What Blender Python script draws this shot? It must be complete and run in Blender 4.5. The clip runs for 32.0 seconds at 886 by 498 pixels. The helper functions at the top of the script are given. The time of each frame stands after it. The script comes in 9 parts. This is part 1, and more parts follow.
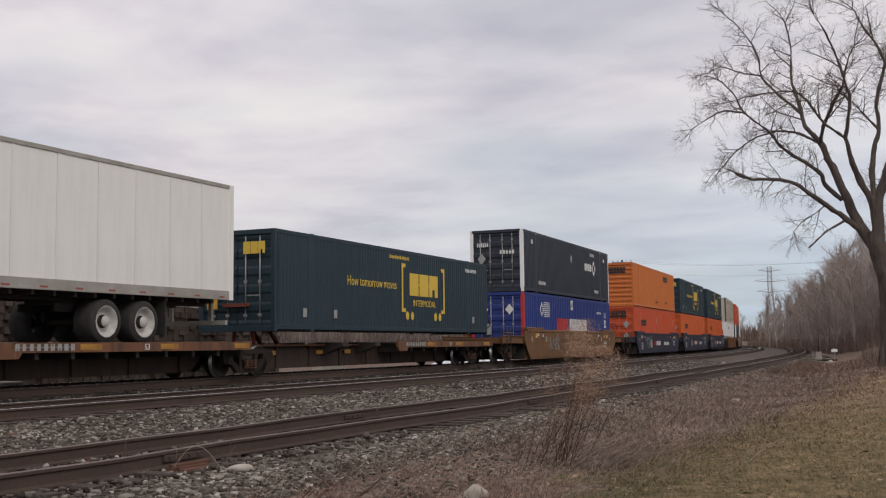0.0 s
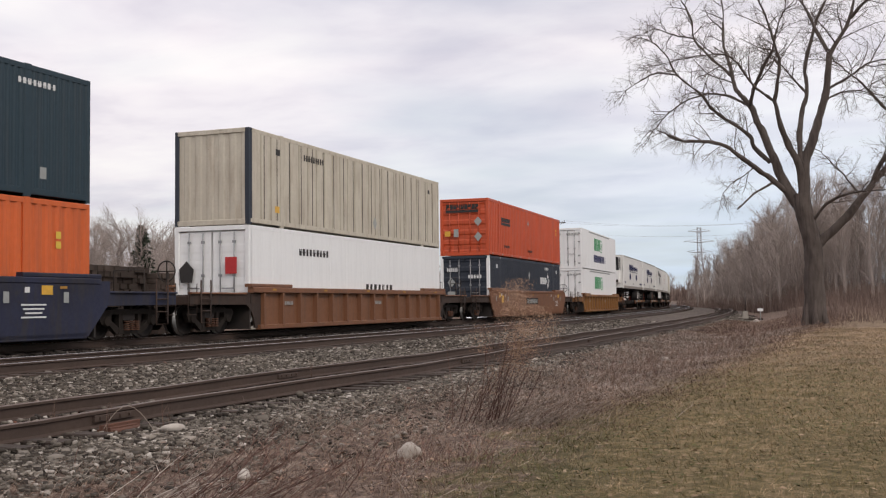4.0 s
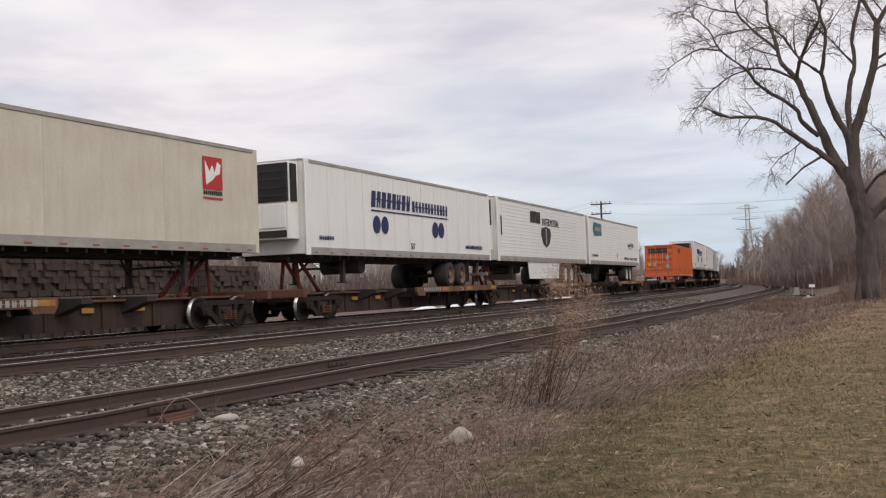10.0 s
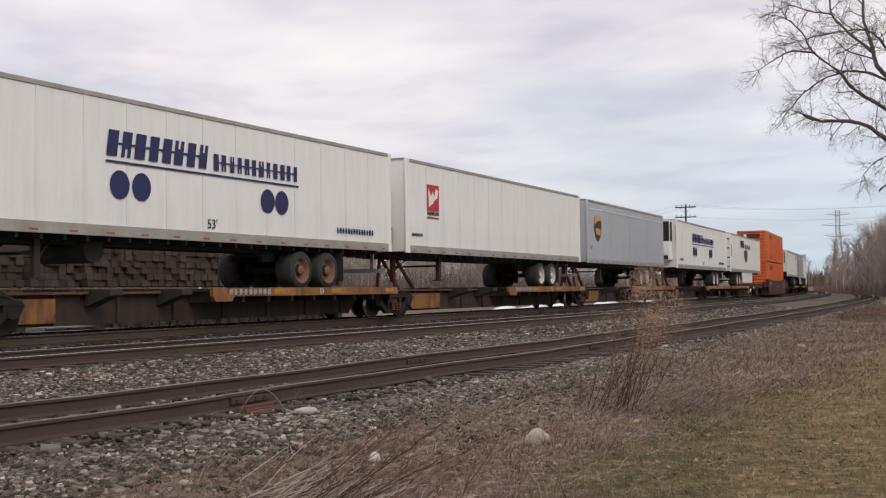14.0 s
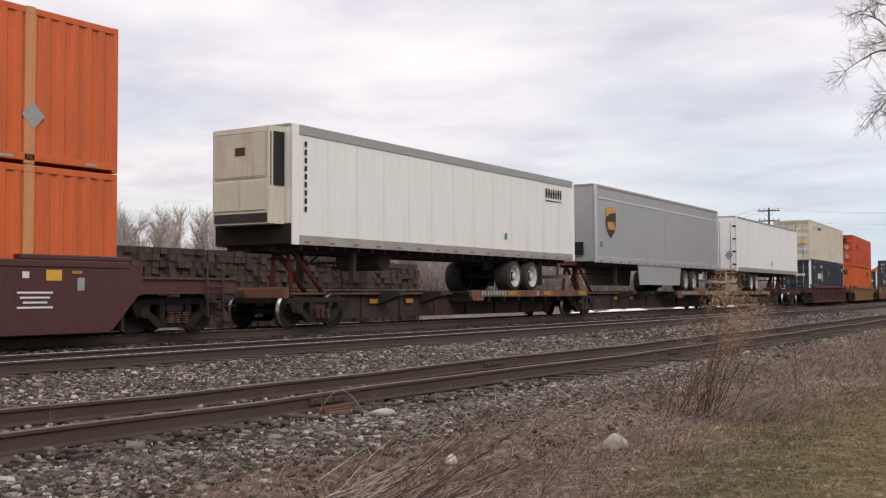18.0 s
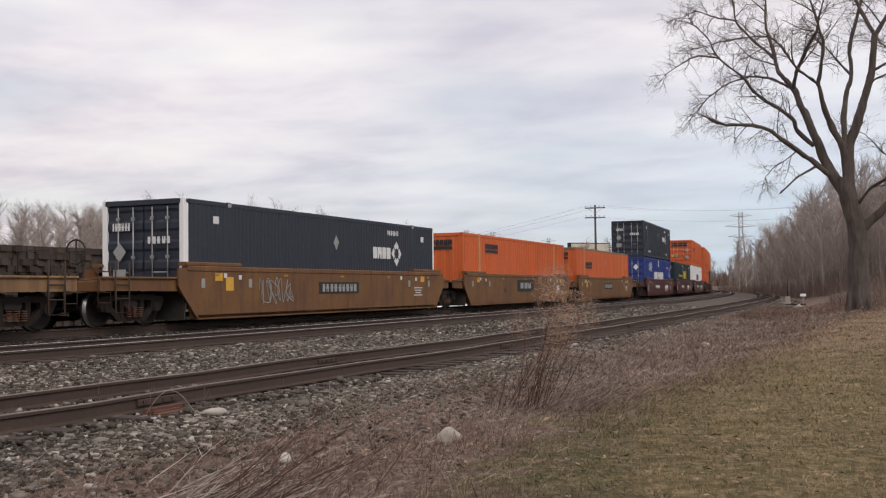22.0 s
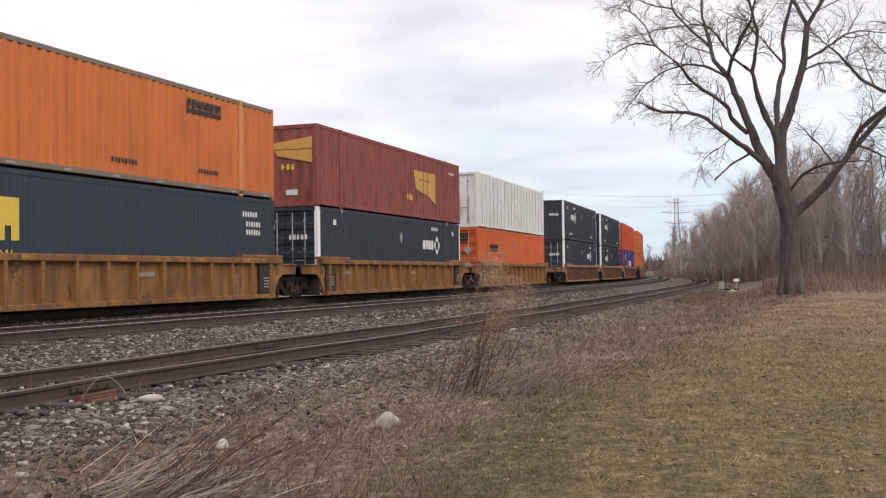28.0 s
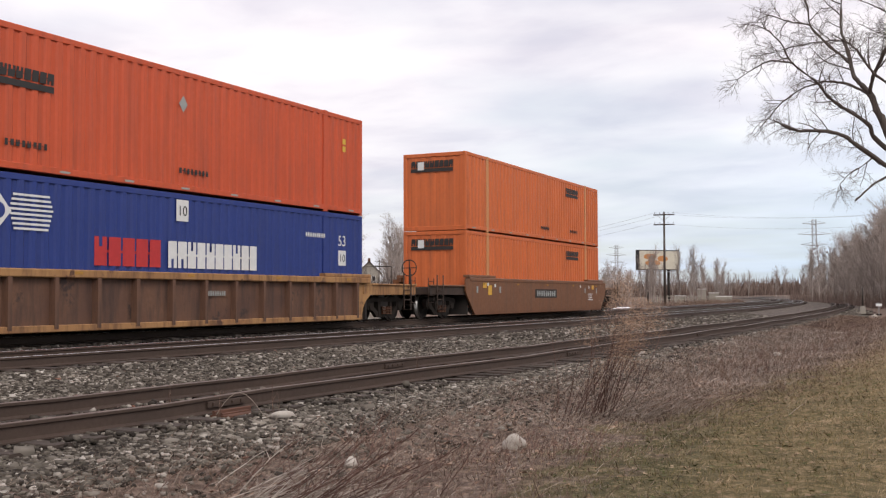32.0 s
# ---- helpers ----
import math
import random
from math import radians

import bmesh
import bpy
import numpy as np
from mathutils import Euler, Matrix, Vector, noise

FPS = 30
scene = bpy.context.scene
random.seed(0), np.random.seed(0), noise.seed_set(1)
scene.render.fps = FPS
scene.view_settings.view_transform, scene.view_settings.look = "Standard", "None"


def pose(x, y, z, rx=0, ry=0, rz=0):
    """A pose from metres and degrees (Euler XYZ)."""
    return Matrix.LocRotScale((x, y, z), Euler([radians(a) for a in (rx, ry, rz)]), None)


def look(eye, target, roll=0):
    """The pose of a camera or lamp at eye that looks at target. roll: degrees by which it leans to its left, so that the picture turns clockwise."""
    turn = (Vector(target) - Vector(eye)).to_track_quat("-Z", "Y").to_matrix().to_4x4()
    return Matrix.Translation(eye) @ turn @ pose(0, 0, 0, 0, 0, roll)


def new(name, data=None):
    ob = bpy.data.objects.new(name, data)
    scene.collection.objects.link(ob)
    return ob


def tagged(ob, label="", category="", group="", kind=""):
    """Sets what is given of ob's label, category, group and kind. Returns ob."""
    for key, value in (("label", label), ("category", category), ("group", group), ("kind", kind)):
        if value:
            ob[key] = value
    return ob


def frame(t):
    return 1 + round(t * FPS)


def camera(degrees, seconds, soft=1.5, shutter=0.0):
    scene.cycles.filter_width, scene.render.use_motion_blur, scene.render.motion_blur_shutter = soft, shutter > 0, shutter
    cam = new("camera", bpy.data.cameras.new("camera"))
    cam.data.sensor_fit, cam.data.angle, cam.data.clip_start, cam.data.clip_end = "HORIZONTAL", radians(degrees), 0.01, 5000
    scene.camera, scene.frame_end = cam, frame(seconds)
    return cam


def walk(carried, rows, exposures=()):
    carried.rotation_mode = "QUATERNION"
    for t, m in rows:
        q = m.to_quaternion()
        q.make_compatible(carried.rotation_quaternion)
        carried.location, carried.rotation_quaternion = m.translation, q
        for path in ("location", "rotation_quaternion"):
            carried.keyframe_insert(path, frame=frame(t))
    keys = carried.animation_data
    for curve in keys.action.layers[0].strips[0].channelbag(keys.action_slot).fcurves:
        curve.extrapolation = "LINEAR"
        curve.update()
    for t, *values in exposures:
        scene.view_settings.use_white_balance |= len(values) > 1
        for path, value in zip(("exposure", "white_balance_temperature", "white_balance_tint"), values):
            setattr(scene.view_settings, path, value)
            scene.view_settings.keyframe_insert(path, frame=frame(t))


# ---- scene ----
cam = camera(45.23, 32.0, soft=1.22)
EYE = 1.65
# a hand-held camera that turns on one spot: seconds, and the turn in degrees
TURNS = [
    (0.0, 95.175, 0.672, 27.437),
    (0.5, 94.675, 0.368, 24.055),
    (1.0, 94.199, 0.392, 22.035),
    (1.5, 93.781, 0.295, 22.874),
    (2.0, 93.475, 0.331, 23.286),
    (2.5, 93.292, 0.051, 23.220),
    (3.0, 93.177, 0.018, 23.038),
    (3.5, 93.127, 0.210, 23.477),
    (5.5, 91.770, 1.756, 24.554),
    (6.0, 91.500, 1.924, 24.550),
    (6.5, 91.388, 1.873, 24.449),
    (7.0, 91.347, 1.772, 24.421),
    (7.5, 91.442, 1.687, 24.520),
    (8.0, 91.638, 1.808, 24.665),
    (8.5, 91.765, 1.845, 24.796),
    (9.0, 91.767, 1.722, 25.085),
    (9.5, 91.890, 2.017, 25.700),
    (10.0, 92.219, 2.191, 26.436),
    (10.5, 92.722, 2.127, 27.128),
    (11.0, 93.098, 1.671, 27.374),
    (11.5, 92.887, 1.585, 27.360),
    (12.0, 92.554, 1.684, 27.776),
    (12.5, 92.405, 1.642, 28.434),
    (13.0, 92.317, 1.171, 29.116),
    (13.5, 92.252, 0.699, 30.114),
    (14.0, 92.282, 0.700, 30.734),
    (14.5, 92.262, 0.839, 30.978),
    (15.0, 92.270, 0.840, 31.145),
    (15.5, 92.243, 0.934, 31.489),
    (17.5, 92.452, -0.020, 33.990),
    (18.0, 92.483, 0.282, 34.896),
    (18.5, 92.390, 0.843, 35.435),
    (19.0, 92.312, 1.128, 35.238),
    (19.5, 92.352, 0.996, 32.191),
    (20.0, 92.456, 0.890, 29.901),
    (20.5, 92.444, 0.375, 28.236),
    (21.0, 92.349, 0.261, 26.847),
    (21.5, 92.226, 0.602, 25.733),
    (22.0, 92.190, 0.684, 26.004),
    (22.5, 92.086, 0.574, 25.915),
    (23.0, 92.021, 0.193, 25.391),
    (23.5, 91.907, -0.285, 24.836),
    (24.0, 91.766, -0.260, 24.223),
    (24.5, 91.676, -0.059, 23.717),
    (25.0, 91.660, -0.060, 23.768),
    (25.5, 91.679, 0.095, 23.745),
    (27.5, 91.338, 1.050, 22.967),
    (28.0, 91.351, 0.672, 22.730),
    (28.5, 91.360, 0.380, 22.738),
    (29.0, 91.286, 0.283, 22.917),
    (29.5, 91.166, 0.550, 23.211),
    (30.0, 91.232, 0.465, 23.564),
    (30.5, 91.477, 0.369, 24.253),
    (31.0, 91.834, 0.248, 25.337),
    (31.5, 92.163, 0.138, 27.013),
    (32.0, 92.539, 0.155, 29.578),
]
# the clip's camera lets its picture grow a little brighter
EXPOSURE = [(0, -0.35), (1.5, -0.12), (4, -0.03), (6, -0.05), (9, -0.07), (12, -0.20), (13, -0.22), (14, -0.10), (16, 0.0), (18, 0.0), (19, 0.02), (20, -0.09), (21, -0.02), (22, -0.12), (23.5, -0.09), (25, 0.05), (28, 0.20), (31, 0.24), (32, 0.12)]
WHITE = (6580, 11.5)      # a slightly warm white balance
walk(cam, [(t, pose(0, 0, EYE, rx, ry, rz)) for t, rx, ry, rz in TURNS], [(t, stops, *WHITE) for t, stops in EXPOSURE])

# ---- sky and sun ----
world = bpy.data.worlds.new("overcast_sky")
scene.world = world
world.use_nodes = True
wn, wl = world.node_tree.nodes, world.node_tree.links
wn.clear()
SUN_AZ, SUN_EL = 118.0, 42.0      # degrees clockwise from +y, and above the horizon


def wnode(kind, **inputs):
    n = wn.new(kind)
    for key, value in inputs.items():
        n.inputs[key.replace("_", " ")].default_value = value
    return n


sky = wn.new("ShaderNodeTexSky")
sky.sky_type, sky.sun_disc = "NISHITA", False
sky.sun_elevation, sky.sun_rotation = radians(SUN_EL), radians(SUN_AZ)
blue = wnode("ShaderNodeBackground", Strength=0.10)
wl.new(sky.outputs[0], blue.inputs[0])
wco = wn.new("ShaderNodeTexCoord")
wsep = wn.new("ShaderNodeSeparateXYZ")
wl.new(wco.outputs["Generated"], wsep.inputs[0])
# the cloud deck is a flat layer: a direction meets it at (x, y) / (z + haze)
wz = wn.new("ShaderNodeMath")
wz.operation = "ADD"
wz.inputs[1].default_value = 0.10
wabs = wn.new("ShaderNodeMath")
wabs.operation = "ABSOLUTE"
wl.new(wsep.outputs[2], wabs.inputs[0])
wl.new(wabs.outputs[0], wz.inputs[0])
deck = wn.new("ShaderNodeCombineXYZ")
for i in (0, 1):
    d = wn.new("ShaderNodeMath")
    d.operation = "DIVIDE"
    wl.new(wsep.outputs[i], d.inputs[0])
    wl.new(wz.outputs[0], d.inputs[1])
    wl.new(d.outputs[0], deck.inputs[i])
roll = wn.new("ShaderNodeMapping")
roll.inputs["Rotation"].default_value = (0, 0, radians(20))
roll.inputs["Scale"].default_value = (0.85, 1.0, 1.0)
wl.new(deck.outputs[0], roll.inputs[0])
bands = wnode("ShaderNodeTexNoise", Scale=1.9, Detail=5.0, Roughness=0.52, Distortion=0.2)
wl.new(roll.outputs[0], bands.inputs["Vector"])
tone = wn.new("ShaderNodeValToRGB")
tone.color_ramp.elements[0].position, tone.color_ramp.elements[0].color = 0.34, (0.705, 0.665, 0.725, 1)
tone.color_ramp.elements[1].position, tone.color_ramp.elements[1].color = 0.66, (0.915, 0.885, 0.88, 1)
e = tone.color_ramp.elements.new(0.50)
e.color = (0.835, 0.795, 0.825, 1)
wl.new(bands.outputs[0], tone.inputs[0])
# an overcast sky is brighter towards the zenith
lift = wn.new("ShaderNodeMapRange")
lift.inputs["From Min"].default_value, lift.inputs["From Max"].default_value = 0.0, 1.0
lift.inputs["To Min"].default_value, lift.inputs["To Max"].default_value = 1.0, 1.75
wl.new(wabs.outputs[0], lift.inputs[0])
cloud = wn.new("ShaderNodeBackground")
wl.new(lift.outputs[0], cloud.inputs[1])
thin = wnode("ShaderNodeTexNoise", Scale=0.8, Detail=3.0)
wl.new(roll.outputs[0], thin.inputs["Vector"])
cover = wn.new("ShaderNodeMapRange")
cover.inputs["From Min"].default_value, cover.inputs["From Max"].default_value = 0.36, 0.56
cover.inputs["To Min"].default_value, cover.inputs["To Max"].default_value = 0.62, 0.97
wl.new(thin.outputs[0], cover.inputs[0])
# the deck thins out low over the line's far end
low = wn.new("ShaderNodeMapRange")
low.inputs["From Min"].default_value, low.inputs["From Max"].default_value = 0.02, 0.24
low.inputs["To Min"].default_value, low.inputs["To Max"].default_value = 0.9, 0.0
wl.new(wabs.outputs[0], low.inputs[0])
ahead = wn.new("ShaderNodeMapRange")
ahead.inputs["From Min"].default_value, ahead.inputs["From Max"].default_value = -0.70, -0.15
wl.new(wsep.outputs[0], ahead.inputs[0])
gap = wn.new("ShaderNodeMath")
gap.operation = "MULTIPLY"
wl.new(low.outputs[0], gap.inputs[0])
wl.new(ahead.outputs[0], gap.inputs[1])
pale = wn.new("ShaderNodeMix")
pale.data_type = "RGBA"
pale.inputs[7].default_value = (0.59, 0.74, 0.89, 1)
wl.new(gap.outputs[0], pale.inputs[0])
wl.new(tone.outputs[0], pale.inputs[6])
wl.new(pale.outputs[2], cloud.inputs[0])
both = wn.new("ShaderNodeMixShader")
wl.new(cover.outputs[0], both.inputs[0])
wl.new(blue.outputs[0], both.inputs[1])
wl.new(cloud.outputs[0], both.inputs[2])
wout = wn.new("ShaderNodeOutputWorld")
wl.new(both.outputs[0], wout.inputs[0])

sun = new("sun", bpy.data.lights.new("sun", "SUN"))
sun.data.energy, sun.data.angle, sun.data.color = 1.1, radians(25), (1.0, 0.95, 0.88)
sa, se = radians(SUN_AZ), radians(SUN_EL)
sun.matrix_world = look((60 * math.sin(sa), 60 * math.cos(sa), 60 * math.tan(se)), (0, 0, 0))
scene.view_settings.exposure = 0.0


# ---- materials ----
def material(name, base, rough=0.6, metal=0.0, other=None, scale=2.0, amount=0.5, fine=None, bump=0.0, bump_scale=60.0,
             streak=None, streak_amount=0.35, streak_scale=(1.6, 1.6, 0.12), spots=None, spot_scale=4.0, spot_edge=0.62, random_tone=0.0, spec=0.4):
    """A surface: its base colour wandering to `other` in large patches, fine grain, stains that run down (streak), patches of wear (spots)."""
    m = bpy.data.materials.new(name)
    m.use_nodes = True
    n, l = m.node_tree.nodes, m.node_tree.links
    p = n["Principled BSDF"]
    p.inputs["Roughness"].default_value, p.inputs["Metallic"].default_value = rough, metal
    p.inputs["Specular IOR Level"].default_value = spec
    co = n.new("ShaderNodeTexCoord").outputs["Object"]

    def noise_at(sc, detail=4.0, vec=None, rg=0.55):
        t = n.new("ShaderNodeTexNoise")
        t.inputs["Scale"].default_value, t.inputs["Detail"].default_value, t.inputs["Roughness"].default_value = sc, detail, rg
        l.new(vec or co, t.inputs["Vector"])
        return t.outputs[0]

    def spread(v, a, b, to=1.0):
        r = n.new("ShaderNodeMapRange")
        r.inputs["From Min"].default_value, r.inputs["From Max"].default_value, r.inputs["To Max"].default_value = a, b, to
        l.new(v, r.inputs[0])
        return r.outputs[0]

    def blend(fac, a, b, mode="MIX"):
        x = n.new("ShaderNodeMix")
        x.data_type, x.blend_type = "RGBA", mode
        if isinstance(fac, float):
            x.inputs[0].default_value = fac
        else:
            l.new(fac, x.inputs[0])
        for s, v in ((x.inputs[6], a), (x.inputs[7], b)):
            if isinstance(v, tuple):
                s.default_value = (*v, 1)
            else:
                l.new(v, s)
        return x.outputs[2]

    other = other or tuple(c * 0.72 for c in base)
    c = blend(spread(noise_at(scale), 0.35, 0.65, amount), base, other)
    grain = noise_at(scale * 14, 3.0)
    c = blend(spread(grain, 0.3, 0.7, 0.35), c, fine or tuple(v * 0.7 for v in base))
    if streak:
        mp = n.new("ShaderNodeMapping")
        mp.inputs["Scale"].default_value = streak_scale
        l.new(co, mp.inputs[0])
        c = blend(spread(noise_at(3.0, 5.0, mp.outputs[0], 0.65), 0.46, 0.66, streak_amount), c, streak)
    if spots:
        c = blend(spread(noise_at(spot_scale, 8.0, None, 0.7), spot_edge, spot_edge + 0.06), c, spots)
    if random_tone:
        info = n.new("ShaderNodeObjectInfo")
        hsv = n.new("ShaderNodeHueSaturation")
        l.new(c, hsv.inputs["Color"])
        r = n.new("ShaderNodeMapRange")
        r.inputs["To Min"].default_value, r.inputs["To Max"].default_value = 1 - random_tone, 1 + random_tone
        l.new(info.outputs["Random"], r.inputs[0])
        l.new(r.outputs[0], hsv.inputs["Value"])
        c = hsv.outputs[0]
    l.new(c, p.inputs["Base Color"])
    rr = n.new("ShaderNodeMapRange")
    rr.inputs["To Min"].default_value, rr.inputs["To Max"].default_value = max(0.05, rough - 0.12), min(1.0, rough + 0.15)
    l.new(grain, rr.inputs[0])
    l.new(rr.outputs[0], p.inputs["Roughness"])
    if bump:
        b = n.new("ShaderNodeBump")
        b.inputs["Strength"].default_value, b.inputs["Distance"].default_value = bump, 0.01
        l.new(noise_at(bump_scale, 3.0), b.inputs["Height"])
        l.new(b.outputs[0], p.inputs["Normal"])
    return m


GRIME = (0.07, 0.06, 0.05)


def paint(name, c, other=None, dirt=0.3, rust=None, rough=0.5, scale=0.6, grain=0.78):
    return material(name, c, rough, fine=tuple(v * grain for v in c), other=other or tuple(v * 0.82 for v in c), scale=scale, amount=0.5, bump=0.06, bump_scale=25,
                    streak=tuple(v * 0.45 + g * 0.4 for v, g in zip(c, GRIME)), streak_amount=dirt,
                    spots=rust or tuple(v * 0.5 + 0.03 for v in c), spot_scale=1.7, spot_edge=0.66 if rust else 0.72)


def worn_paint(name, c, faded, rust, edge=0.58, runs=0.75):
    """Paint of an old freight car: it fades and rusts in patches and runs."""
    return material(name, c, 0.65, other=faded, scale=0.9, amount=0.95, bump=0.12, bump_scale=25, fine=tuple(v * 0.75 for v in c),
                    streak=rust, streak_amount=runs, streak_scale=(1.3, 1.3, 0.22), spots=rust, spot_scale=1.5, spot_edge=edge)


